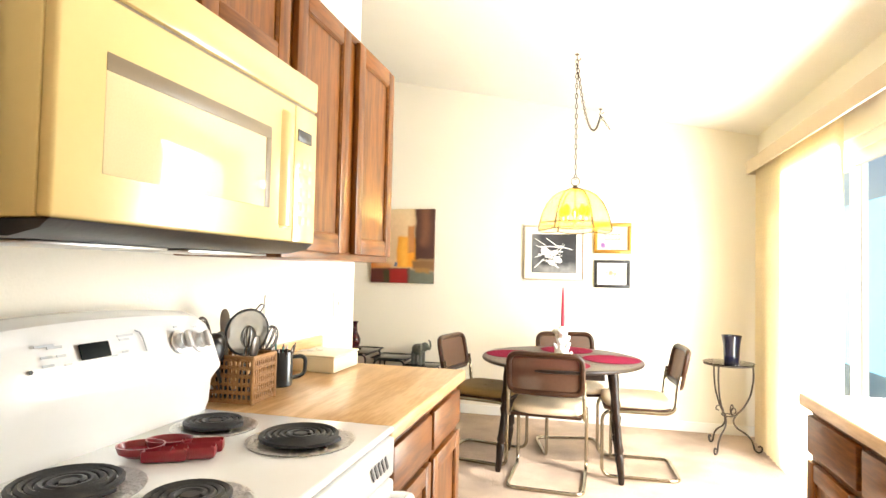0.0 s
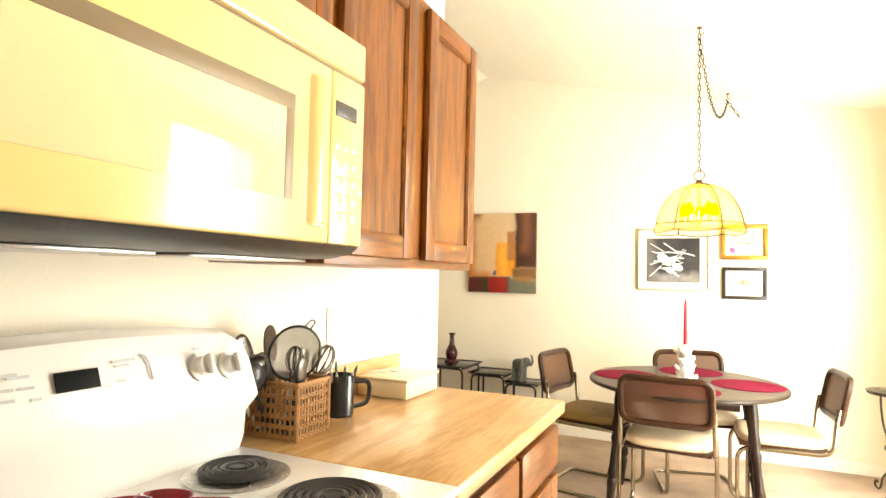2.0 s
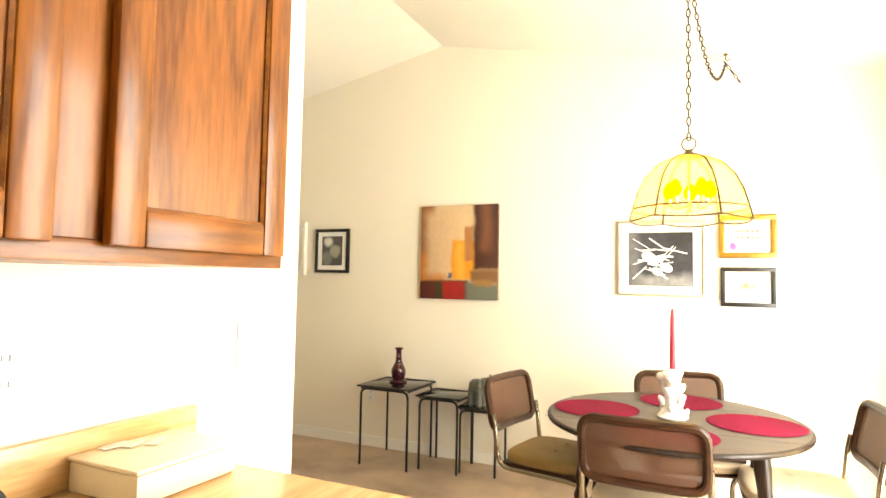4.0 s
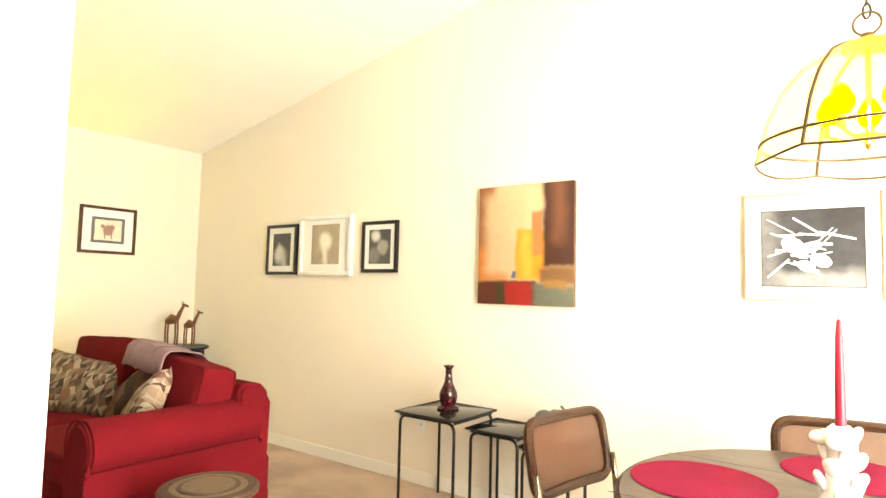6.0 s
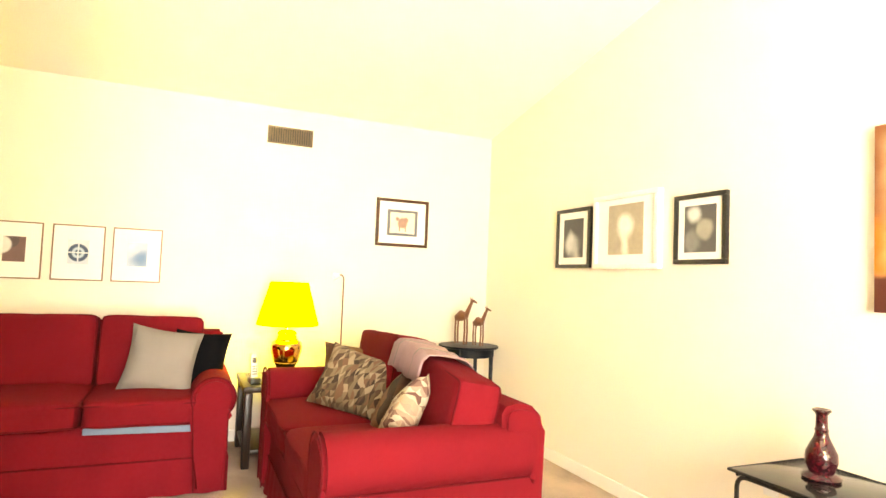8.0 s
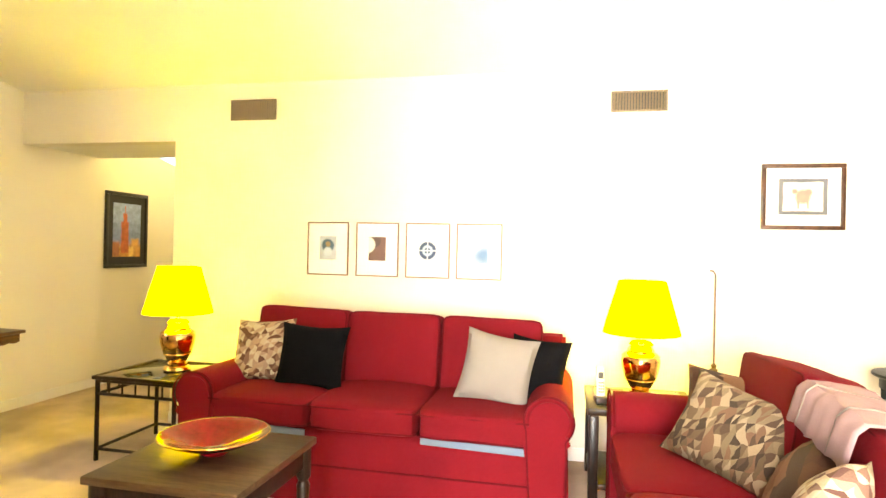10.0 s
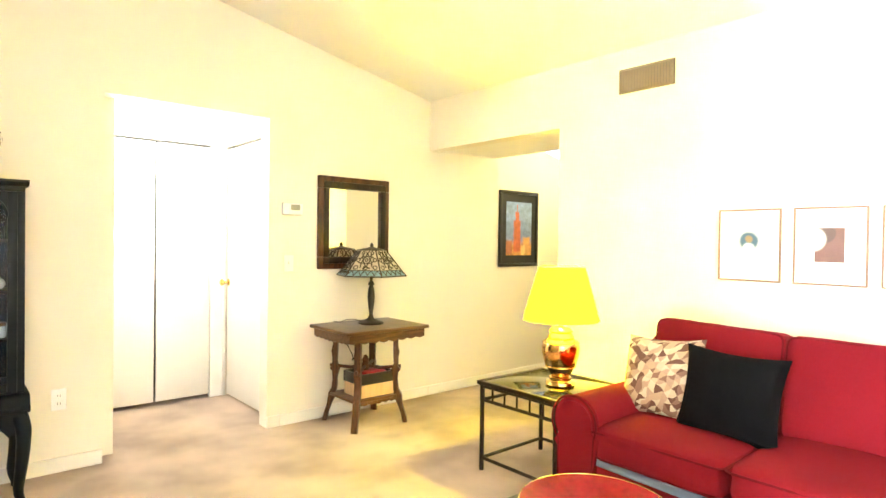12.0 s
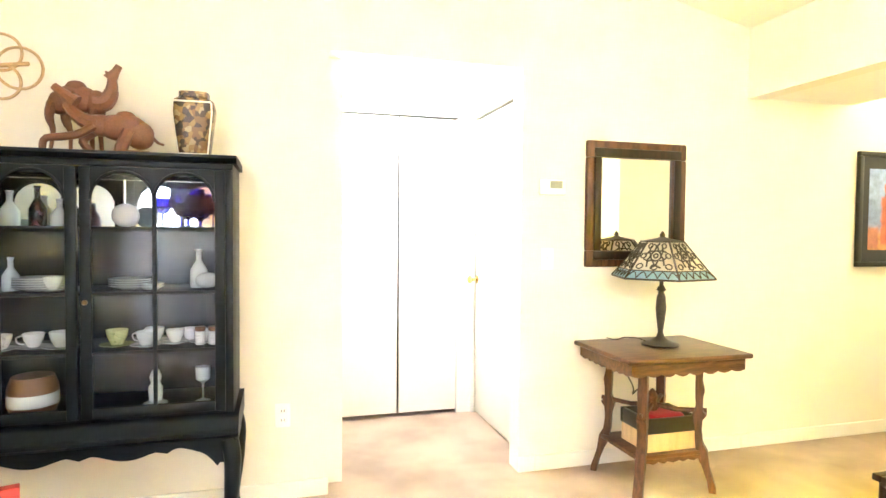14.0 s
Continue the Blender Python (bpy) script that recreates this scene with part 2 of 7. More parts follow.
STEEL = mat("brushed_steel", (0.52, 0.51, 0.50), 0.3, 1.0, vary=0.12, scale=20, fine=200, bump=0.05)
BRASS = mat("polished_brass", (0.80, 0.55, 0.17), 0.16, 1.0, vary=0.1, scale=10, fine=80, bump=0.02)
AGED_BRASS = mat("aged_brass", (0.13, 0.085, 0.04), 0.4, 0.8, vary=0.25, scale=30, fine=150, bump=0.1)
BRONZE = mat("dark_bronze", (0.055, 0.045, 0.035), 0.45, 0.7, vary=0.3, scale=30, fine=150, bump=0.1)
BLACKIRON = mat("black_iron", (0.008, 0.0075, 0.007), 0.4, 0.1, vary=0.3, scale=30, fine=160, bump=0.1)
RUSTIRON = mat("brown_wrought_iron", (0.045, 0.032, 0.025), 0.5, 0.2, vary=0.35, scale=30, fine=160, bump=0.15)
RED = mat("red_slipcover", (0.150, 0.0064, 0.0118), 0.9, vary=0.2, scale=3.5, fine=420, bump=0.35, spec=0.1)
RED_D = mat("dark_red_piping", (0.09, 0.004, 0.007), 0.9, vary=0.2, scale=6, fine=300, bump=0.3, spec=0.1)
BLUELIN = mat("pale_blue_lining", (0.13, 0.18, 0.26), 0.9, vary=0.08, scale=8, fine=300, bump=0.2)
MAGENTA = mat("crimson_placemat", (0.19, 0.006, 0.036), 0.85, vary=0.18, scale=8, fine=260, bump=0.5, spec=0.12)
CANDLE = mat("red_candle_wax", (0.36, 0.008, 0.030), 0.4, vary=0.06, scale=8, bump=0.02)
WHITECER = mat("white_ceramic", (0.82, 0.82, 0.80), 0.2, vary=0.03, scale=10, bump=0.02, coat=0.4)
CREAMVINYL = mat("cream_seat_vinyl", (0.62, 0.50, 0.35), 0.55, vary=0.12, scale=9, fine=160, bump=0.15)
# Darker copy of the cream seat vinyl, for the chair that is less lit.
SHADEDVINYL = mat("shaded_seat_vinyl", (0.23, 0.14, 0.045), 0.75, vary=0.2, scale=9, fine=200, bump=0.2)
CANE = thin("woven_cane", (0.085, 0.032, 0.014), 0.08, 0.9)
WICKER = mat("honey_wicker", (0.34, 0.17, 0.06), 0.6, vary=0.3, scale=40, fine=180, bump=0.3)
NAVY = mat("navy_glaze", (0.008, 0.014, 0.021), 0.28, vary=0.2, scale=14, bump=0.02, coat=0.3)
COBALTGLASS = glass("clear_cobalt_glass", (0.22, 0.22, 0.72), 0.0, 1.3)
COBALT = mat("cobalt_glass", (0.002, 0.003, 0.016), 0.1, vary=0.2, scale=10, bump=0.0, coat=0.4)
RUBY = mat("ruby_glass", (0.040, 0.003, 0.007), 0.12, vary=0.5, scale=40, fine=90, bump=0.15, coat=0.2)
REDPLASTIC = mat("crimson_plastic", (0.22, 0.006, 0.016), 0.3, vary=0.1, scale=10, bump=0.0, coat=0.25)
BLACK = mat("black_paint", (0.012, 0.011, 0.011), 0.35, vary=0.3, scale=12, bump=0.03)
MATBOARD = mat("cream_mat_board", (0.76, 0.72, 0.63), 0.9, vary=0.02, scale=6, bump=0.02)
WHITEMAT = mat("white_mat_board", (0.82, 0.82, 0.80), 0.9, vary=0.015, scale=6, bump=0.02)
GOLDFRAME = mat("gilt_frame", (0.36, 0.19, 0.035), 0.32, 0.7, vary=0.25, scale=20, fine=120, bump=0.15)
SILVERFRAME = mat("champagne_frame", (0.66, 0.58, 0.45), 0.3, 0.6, vary=0.08, scale=12, bump=0.03)
MIRROR = mat("mirror_silver", (0.90, 0.90, 0.88), 0.01, 1.0, vary=0.0, bump=0.0)
SMOKE = mat("smoked_glass_top", (0.014, 0.014, 0.014), 0.09, vary=0.1, scale=3, bump=0.0, spec=0.4, coat=0.3)
CLEAR = glass("clear_glass")
CABGLASS = glass("cabinet_door_glass", (0.86, 0.89, 0.93), 0.0, 1.22)
WINDOWGLASS = thin("patio_window_glass", (0.9, 0.95, 0.95), 0.97, 0.05)
VALANCE = mat("tan_valance_board", (0.56, 0.46, 0.33), 0.8, vary=0.05, scale=5, fine=200, bump=0.1)
CHAINBROWN = mat("brown_brass_chain", (0.026, 0.013, 0.006), 0.45, 0.1, vary=0.3, scale=60, bump=0.05)
ROSEPOLE = mat("rosy_brass_pole", (0.13, 0.080, 0.078), 0.4, 0.0, vary=0.1, scale=20, bump=0.0)
AMBER = thin("amber_glass", (0.85, 0.55, 0.05), 0.66, 0.12, 0.7)
BLACKPILLOW = mat("black_pillow_cloth", (0.004, 0.004, 0.005), 0.95, vary=0.3, scale=12, fine=300, bump=0.3, spec=0.05)
WHITEPILLOW = mat("ivory_pillow_cloth", (0.21, 0.187, 0.172), 0.9, vary=0.08, scale=8, fine=300, bump=0.3, spec=0.15)
GEOPILLOW = triangles("brown_geometric_weave", [(0.035, 0.018, 0.010), (0.19, 0.135, 0.08), (0.10, 0.062, 0.034), (0.29, 0.22, 0.145), (0.07, 0.036, 0.02), (0.15, 0.075, 0.042), (0.16, 0.115, 0.066)], 33, True, 0.85, 0.4)
CHEVPILLOW = triangles("cream_and_rose_weave", [(0.46, 0.38, 0.28), (0.11, 0.045, 0.035), (0.36, 0.25, 0.19), (0.50, 0.43, 0.33), (0.20, 0.11, 0.08), (0.40, 0.28, 0.20)], 33, True, 0.85, -0.5)
BROWNPILLOW = triangles("chestnut_patch_weave", [(0.060, 0.020, 0.010), (0.11, 0.042, 0.018), (0.035, 0.014, 0.009), (0.17, 0.08, 0.04), (0.08, 0.03, 0.015)], 11, False, 0.85, 0.15)
THROW = mat("mauve_throw", (0.30, 0.19, 0.20), 0.9, vary=0.12, scale=20, fine=300, bump=0.3)
SHADE = glow("lit_yellow_shade", (1.0, 0.86, 0.001), 1.3)
BLIND = thin("cream_blind_vane", (0.80, 0.69, 0.47), 0.0, 0.6, 0.45)
BULB = glow("bulb_glow", (1.0, 0.80, 0.01), 12.0)
CAMELWOOD = mat("carved_reddish_wood", (0.16, 0.062, 0.03), 0.45, vary=0.3, scale=14, fine=120, bump=0.15)
GREYSTONE = mat("grey_green_stone", (0.10, 0.105, 0.09), 0.6, vary=0.4, scale=30, bump=0.2)
CARDBOARD = mat("slatted_pale_wood_box", (0.60, 0.42, 0.22), 0.7, vary=0.25, scale=3, fine=90, bump=0.1, stretch=(12, 12, 1))


# ---- mesh helpers ----
def part(name, bm, material, parent=None, label="", smooth=True, bevel=None):
    me = bpy.data.meshes.new(name)
    bmesh.ops.recalc_face_normals(bm, faces=bm.faces)
    bm.to_mesh(me)
    bm.free()
    me.materials.append(material)
    if smooth:
        me.shade_smooth()
        me.set_sharp_from_angle(angle=radians(38))
    ob = new(name, me)
    if parent is not None:
        ob.parent = parent
    if label:
        ob["label"] = label
    return ob


def thing(name, m, label, category, group=""):
    ob = new(name)
    ob.empty_display_size = 0.1
    ob.matrix_world = m
    return tagged(ob, label, category, group)


def box(x0, x1, y0, y1, z0, z1, r=0.0, bm=None, seg=2):
    b = bmesh.new()
    bmesh.ops.create_cube(b, size=1.0)
    for v in b.verts:
        v.co = Vector((x0 + (v.co.x + 0.5) * (x1 - x0), y0 + (v.co.y + 0.5) * (y1 - y0), z0 + (v.co.z + 0.5) * (z1 - z0)))
    if r:
        bmesh.ops.bevel(b, geom=b.edges[:], offset=min(r, 0.45 * min(x1 - x0, y1 - y0, z1 - z0)), segments=seg, affect="EDGES", profile=0.5)
    return merge(bm, b)


def merge(bm, b):
    if bm is None:
        return b
    me = bpy.data.meshes.new("tmp")
    b.to_mesh(me)
    b.free()
    bm.from_mesh(me)
    bpy.data.meshes.remove(me)
    return bm


def turn(bm, m):
    bmesh.ops.transform(bm, matrix=m, verts=bm.verts[:])
    return bm


def lathe(profile, seg=24, bm=None, x=0.0, y=0.0, z=0.0, ax=1.0, ay=1.0):
    """Rings of (radius, height) round z; a radius of 0 closes the end."""
    b = bmesh.new()
    rings = []
    for r, h in profile:
        if r <= 1e-6:
            rings.append([b.verts.new((x, y, z + h))])
        else:
            rings.append([b.verts.new((x + ax * r * math.cos(2 * math.pi * k / seg), y + ay * r * math.sin(2 * math.pi * k / seg), z + h)) for k in range(seg)])
    for a, c in zip(rings, rings[1:]):
        for k in range(seg):
            l = (k + 1) % seg
            if len(a) == 1 and len(c) > 1:
                b.faces.new((a[0], c[k], c[l]))
            elif len(c) == 1 and len(a) > 1:
                b.faces.new((a[k], a[l], c[0]))
            elif len(a) > 1:
                b.faces.new((a[k], a[l], c[l], c[k]))
    return merge(bm, b)


def rod(r, h, seg=16, bm=None, x=0.0, y=0.0, z=0.0, edge=0.15):
    e = min(r, h) * edge
    return lathe([(0, 0), (r - e, 0), (r, e), (r, h - e), (r - e, h), (0, h)], seg, bm, x, y, z)


def fillet(pts, radius, n=5, closed=False):
    pts = [Vector(p) for p in pts]
    out = []
    for k, p in enumerate(pts):
        if not closed and k in (0, len(pts) - 1):
            out.append(p)
            continue
        a, c = pts[k - 1] - p, pts[(k + 1) % len(pts)] - p
        d = min(radius, a.length * 0.48, c.length * 0.48)
        s, e = p + a.normalized() * d, p + c.normalized() * d
        for i in range(n + 1):
            u = i / n
            out.append(s * (1 - u) ** 2 + p * 2 * u * (1 - u) + e * u * u)
    return out


def tube(pts, r, seg=8, bm=None, closed=False, taper=None, flat=1.0):
    """A round bar along points; taper gives a radius factor by position 0 to 1."""
    pts = [Vector(p) for p in pts]
    b = bmesh.new()
    n = len(pts)
    rings = []
    side = None
    for k, p in enumerate(pts):
        if closed:
            d = (pts[(k + 1) % n] - pts[k - 1]).normalized()
        else:
            d = (pts[min(k + 1, n - 1)] - pts[max(k - 1, 0)]).normalized()
        if side is None:
            side = d.orthogonal().normalized()
        side = (side - d * side.dot(d)).normalized()
        up = d.cross(side)
        rr = r * (taper(k / (n - 1)) if taper else 1.0)
        rings.append([b.verts.new(p + (side * math.cos(2 * math.pi * i / seg) * flat + up * math.sin(2 * math.pi * i / seg)) * rr) for i in range(seg)])
    for a, c in list(zip(rings, rings[1:])) + ([(rings[-1], rings[0])] if closed else []):
        for i in range(seg):
            j = (i + 1) % seg
            b.faces.new((a[i], a[j], c[j], c[i]))
    if not closed:
        b.faces.new(rings[0][::-1])
        b.faces.new(rings[-1])
    return merge(bm, b)


def blob(sx, sy, sz, p=5.0, cuts=7, bm=None, loc=(0, 0, 0), wrinkle=0.0, sag=0.0):
    """A stuffed, rounded block of half sizes sx, sy, sz."""
    b = bmesh.new()
    bmesh.ops.create_cube(b, size=2.0)
    bmesh.ops.subdivide_edges(b, edges=b.edges[:], cuts=cuts, use_grid_fill=True)
    for v in b.verts:
        q = v.co
        k = (abs(q.x) ** p + abs(q.y) ** p + abs(q.z) ** p) ** (1 / p)
        d = q / k
        w = 1 + wrinkle * noise.noise(Vector((q.x * 2.1 + loc[0] * 3, q.y * 2.1 + loc[1] * 3, q.z * 2.1)))
        v.co = Vector((d.x * sx * w, d.y * sy * w, d.z * sz * w - sag * (1 - q.x * q.x) * (1 - q.y * q.y) * (1 if q.z > 0 else 0))) + Vector(loc)
    return merge(bm, b)


def pillow(w, h, t, bm=None, n=14, pinch=0.10):
    """A square cushion with pointed corners, upright in x and z."""
    b = bmesh.new()
    grid = {}
    for s in (-1, 1):
        for i in range(n + 1):
            for j in range(n + 1):
                u, v = 2 * i / n - 1, 2 * j / n - 1
                if s == 1 and (i in (0, n) or j in (0, n)):
                    grid[s, i, j] = grid[-1, i, j]
                    continue
                k = 1 - pinch * (1 - u * u) * (abs(v) ** 3)
                l = 1 - pinch * (1 - v * v) * (abs(u) ** 3)
                d = t / 2 * ((1 - u ** 4) * (1 - v ** 4)) ** 0.55 * (1 + 0.15 * noise.noise(Vector((u * 1.7, v * 1.7, w * 9 + s))))
                grid[s, i, j] = b.verts.new((u * w / 2 * l, s * d, v * h / 2 * k))
        for i in range(n):
            for j in range(n):
                q = (grid[s, i, j], grid[s, i + 1, j], grid[s, i + 1, j + 1], grid[s, i, j + 1])
                b.faces.new(q if s == 1 else q[::-1])
    return merge(bm, b)


def plate(points, y0, y1, bm=None, axis="y"):
    """A flat outline of (a, b) points given thickness along an axis: y (outline in x, z), z (in x, y) or x (in y, z)."""
    b = bmesh.new()
    make = {"y": lambda p, d: (p[0], d, p[1]), "z": lambda p, d: (p[0], p[1], d), "x": lambda p, d: (d, p[0], p[1])}[axis]
    lo, hi = [b.verts.new(make(p, y0)) for p in points], [b.verts.new(make(p, y1)) for p in points]
    b.faces.new(lo)
    b.faces.new(hi[::-1])
    for k in range(len(points)):
        l = (k + 1) % len(points)
        b.faces.new((lo[k], hi[k], hi[l], lo[l]))
    return merge(bm, b)


def structure(name, bm, material, label, smooth=False):
    return tagged(part(name, bm, material, None, "", smooth), label, name.split("_")[0], "", "structure")


def arc(cx, cy, r, a0, a1, n=10):
    return [(cx + r * math.cos(radians(a0 + (a1 - a0) * k / n)), cy + r * math.sin(radians(a0 + (a1 - a0) * k / n))) for k in range(n + 1)]


# ---- the house ----
WX, EX, NY, SY, KX, KEND = -5.33, 1.18, 6.215, -0.10, -1.26, 3.56   # west, east, north and south walls; kitchen partition and its end
RIDGE, RZ, SLOPE = -2.05, 3.12, 0.20
T = 0.12


def roof_z(x):
    return RZ - SLOPE * abs(x - RIDGE)


def gable(x0, x1, y0, y1, z0=0.0, holes=()):
    """An upright wall along x whose top follows the vaulted ceiling; holes are (xa, xb, za, zb)."""
    bm = bmesh.new()
    cuts = sorted({x0, x1, *([RIDGE] if x0 < RIDGE < x1 else []), *(h[0] for h in holes), *(h[1] for h in holes)})
    for a, b in zip(cuts, cuts[1:]):
        spans = [(z0, None)]
        for xa, xb, za, zb in holes:
            if a >= xa - 1e-6 and b <= xb + 1e-6:
                spans = ([(z0, za)] if za > z0 + 1e-6 else []) + [(zb, None)]
        for lo, hi in spans:
            ta, tb = (hi, hi) if hi is not None else (roof_z(a) + 0.05, roof_z(b) + 0.05)
            plate([(a, lo), (b, lo), (b, tb), (a, ta)], y0, y1, bm)
    return bm


structure("floor", box(-7.7, EX + T, -1.4, NY + T, -0.12, 0.0), CARPET, "mottled beige wall-to-wall carpet")
structure("floor_kitchen", box(KX, EX, SY, 3.3, 0.001, 0.006), VINYL, "pale vinyl kitchen floor")
structure("wall_north", gable(WX - T, EX + T, NY, NY + T), WALL, "cream painted wall under a vaulted ceiling")
structure("wall_south", gable(-7.6, EX + T, SY - T, SY, 0.0, [(-3.91, -2.92, 0.0, 2.12)]), WALL, "cream painted wall with an entry opening")
ww = box(WX - T, WX, 1.25, NY, 0, 2.55)
box(WX - T, WX, SY, 1.25, 2.06, 2.55, 0, ww)
structure("wall_west", ww, WALL, "cream painted wall behind the sofa with a hall opening")
we = box(EX, EX + T, SY, 3.35, 0, 2.55)
box(EX, EX + T, 3.35, 5.65, 2.05, 2.55, 0, we)
box(EX, EX + T, 5.65, NY, 0, 2.55, 0, we)
structure("wall_east", we, WALL, "cream painted wall with a patio door opening")
kw = bmesh.new()
plate([(KX - T, 0), (KX, 0), (KX, roof_z(KX) + 0.05), (KX - T, roof_z(KX - T) + 0.05)], SY, KEND, kw)
bmesh.ops.bevel(kw, geom=[e for e in kw.edges if abs(e.verts[0].co.y - KEND) < 1e-4 and abs(e.verts[1].co.y - KEND) < 1e-4 and abs(e.verts[0].co.z - e.verts[1].co.z) > 1], offset=0.008, segments=3, affect="EDGES")
structure("wall_kitchen", kw, WALL, "cream painted partition between kitchen and living room")

ce = bmesh.new()
plate([(WX - T - 0.02, roof_z(WX - T - 0.02)), (RIDGE, RZ), (EX + T + 0.02, roof_z(EX + T + 0.02)), (EX + T + 0.02, roof_z(EX + T) + 0.12), (RIDGE, RZ + 0.12), (WX - T - 0.02, roof_z(WX - T) + 0.12)], -0.3, NY + T + 0.02, ce)
structure("ceiling", ce, CEIL, "white textured vaulted ceiling")

# hall behind the west wall, with its dropped ceiling
hb = box(-7.6, -7.5, SY, 1.25, 0, 2.6)
box(-7.6, WX - T, 1.25, 1.35, 0, 2.6, 0, hb)
structure("wall_hall", hb, WALL, "cream painted hall wall")
hc = box(-6.1, WX - T, SY, 1.25, 2.07, 2.55)
box(-7.5, -6.1, SY, 1.25, 2.44, 2.55, 0, hc)
structure("ceiling_hall", hc, CEIL, "white dropped hall ceiling")

# entry recess with closet doors and front door
eb = box(-3.0, -2.9, -1.32, SY - T, 0, 2.3)
box(-4.12, -4.0, -1.32, -1.13, 0, 2.3, 0, eb)
box(-4.12, -4.0, -0.32, SY - T, 0, 2.3, 0, eb)
box(-4.12, -4.0, -1.13, -0.32, 2.05, 2.3, 0, eb)
box(-4.12, -2.9, -1.42, -1.32, 0, 2.3, 0, eb)
box(-4.0, -3.0, -1.26, -1.18, 2.06, 2.3, 0, eb)
structure("wall_entry", eb, WALL, "cream painted entry recess wall")
structure("ceiling_entry", box(-4.12, -2.9, -1.42, SY - T, 2.14, 2.24), CEIL, "white entry recess ceiling")

for n, (x0, x1, y0, y1) in enumerate([(WX, -4.0, SY, SY + 0.014), (-3.91 - 0.09, -3.91, SY, SY + 0.014), (-2.92, KX - T, SY, SY + 0.014), (WX, EX, NY - 0.014, NY), (WX, WX + 0.014, 1.25, NY - 0.014), (KX - T - 0.014, KX - T, SY + 0.014, KEND), (-7.5, WX - 0.001, SY, SY + 0.014), (KX - T, KX, KEND, KEND + 0.014), (EX - 0.014, EX, 5.66, NY - 0.014)]):
    structure("baseboard", box(x0, x1, y0, y1, 0.0, 0.082, 0.004), TRIM, "white painted baseboard")


def bifold(x0, x1, y):
    """One leaf of a flat closet door."""
    return box(x0, x1, y, y + 0.03, 0.03, 2.032, 0.003)


# Near-black sheets behind the doors put the shade of their gaps into colour.
DARKVOID = mat("door_gap_shade", (0.004, 0.004, 0.004), 1.0, vary=0.2, scale=6, bump=0.0, spec=0.0)
structure("wall_closet", box(-4.0, -3.0, -1.30, -1.285, 0.0, 2.06), DARKVOID, "dark sheet standing in for closet shade behind the doors")
structure("trim_seal", box(-4.075, -4.05, -1.13, -0.32, 0.0, 2.05), DARKVOID, "dark sheet standing in for shade round the front door")
d1 = part("door_1", bifold(-3.47 + 0.007, -3.046, -1.17), TRIM)
tagged(d1, "white flush bifold closet door leaf", "door", "closet doors", "structure")
d2 = part("door_2", bifold(-3.88, -3.47 - 0.007, -1.17), TRIM)
tagged(d2, "white flush bifold closet door leaf", "door", "closet doors", "structure")
part("pull_slot", box(-3.66, -3.52, -1.141, -1.139, 1.905, 1.912, 0.0), BISQUE_D, d2)
d3 = part("door_3", box(-4.045, -4.010, -1.106, -0.349, 0.018, 2.028, 0.003), TRIM)
tagged(d3, "white painted front door, closed", "door", "", "structure")
part("door_knob", turn(lathe([(0, 0), (0.028, 0), (0.028, 0.006), (0.010, 0.012), (0.010, 0.034), (0.026, 0.046), (0.028, 0.058), (0.016, 0.07), (0, 0.072)], 16), pose(-4.005, -1.06, 0.94, 0, 90, 0)), BRASS, d3, "polished brass knob")
ds = box(-4.005, -3.985, -1.19, -1.12, 0, 2.10, 0.004)
box(-4.005, -3.985, -0.335, -0.265, 0, 2.10, 0.004, ds)
box(-4.005, -3.985, -1.12, -0.335, 2.042, 2.10, 0.004, ds)
structure("trim_door", ds, TRIM, "white painted door casing")
dc = box(-3.985, -3.885, -1.18, -1.135, 0, 2.06, 0.004)
box(-3.885, -3.0, -1.18, -1.135, 2.048, 2.075, 0.004, dc)
box(-3.04, -3.0, -1.18, -1.135, 0, 2.048, 0.004, dc)
structure("trim_closet", dc, TRIM, "white painted closet casing")

# patio door
pd = box(EX + 0.02, EX + 0.10, 3.35, 3.42, 0.0, 2.05, 0.004)
box(EX + 0.02, EX + 0.10, 5.58, 5.65, 0.0, 2.05, 0.004, pd)
box(EX + 0.02, EX + 0.10, 3.42, 5.58, 1.98, 2.05, 0.004, pd)
box(EX + 0.02, EX + 0.10, 3.42, 5.58, 0.0, 0.05, 0.004, pd)
slider = structure("window_1", pd, TRIM, "white framed sliding glass patio door")
for a, b, o in ((3.42, 4.53, 0.03), (4.47, 5.58, 0.065)):
    sash = box(EX + o, EX + o + 0.03, a, a + 0.06, 0.05, 1.98, 0.003)
    box(EX + o, EX + o + 0.03, b - 0.06, b, 0.05, 1.98, 0.003, sash)
    box(EX + o, EX + o + 0.03, a + 0.06, b - 0.06, 1.91, 1.98, 0.003, sash)
    box(EX + o, EX + o + 0.03, a + 0.06, b - 0.06, 0.05, 0.14, 0.003, sash)
    so = part("window_frame", sash, TRIM, slider)
    pane = part("pane", box(EX + o + 0.012, EX + o + 0.016, a + 0.06, b - 0.06, 0.14, 1.91), WINDOWGLASS, so)
    pane.visible_shadow = False
structure("ground", box(-80, 80, -80, 80, -0.40, -0.30), mat("pale_patio_ground", (0.42, 0.40, 0.36), 0.9, vary=0.15, scale=1.0, fine=40, bump=0.3), "pale concrete patio ground outside")

# Added glowing sheet stands in for outdoor brightness and lights the room too.
structure("backdrop", box(4.6, 4.65, -14, 24, -0.3, 2.7), glow("glowing_outside_sheet", (0.42, 0.80, 1.0), 1.25), "pale blue glowing sheet standing in for the bright outside")

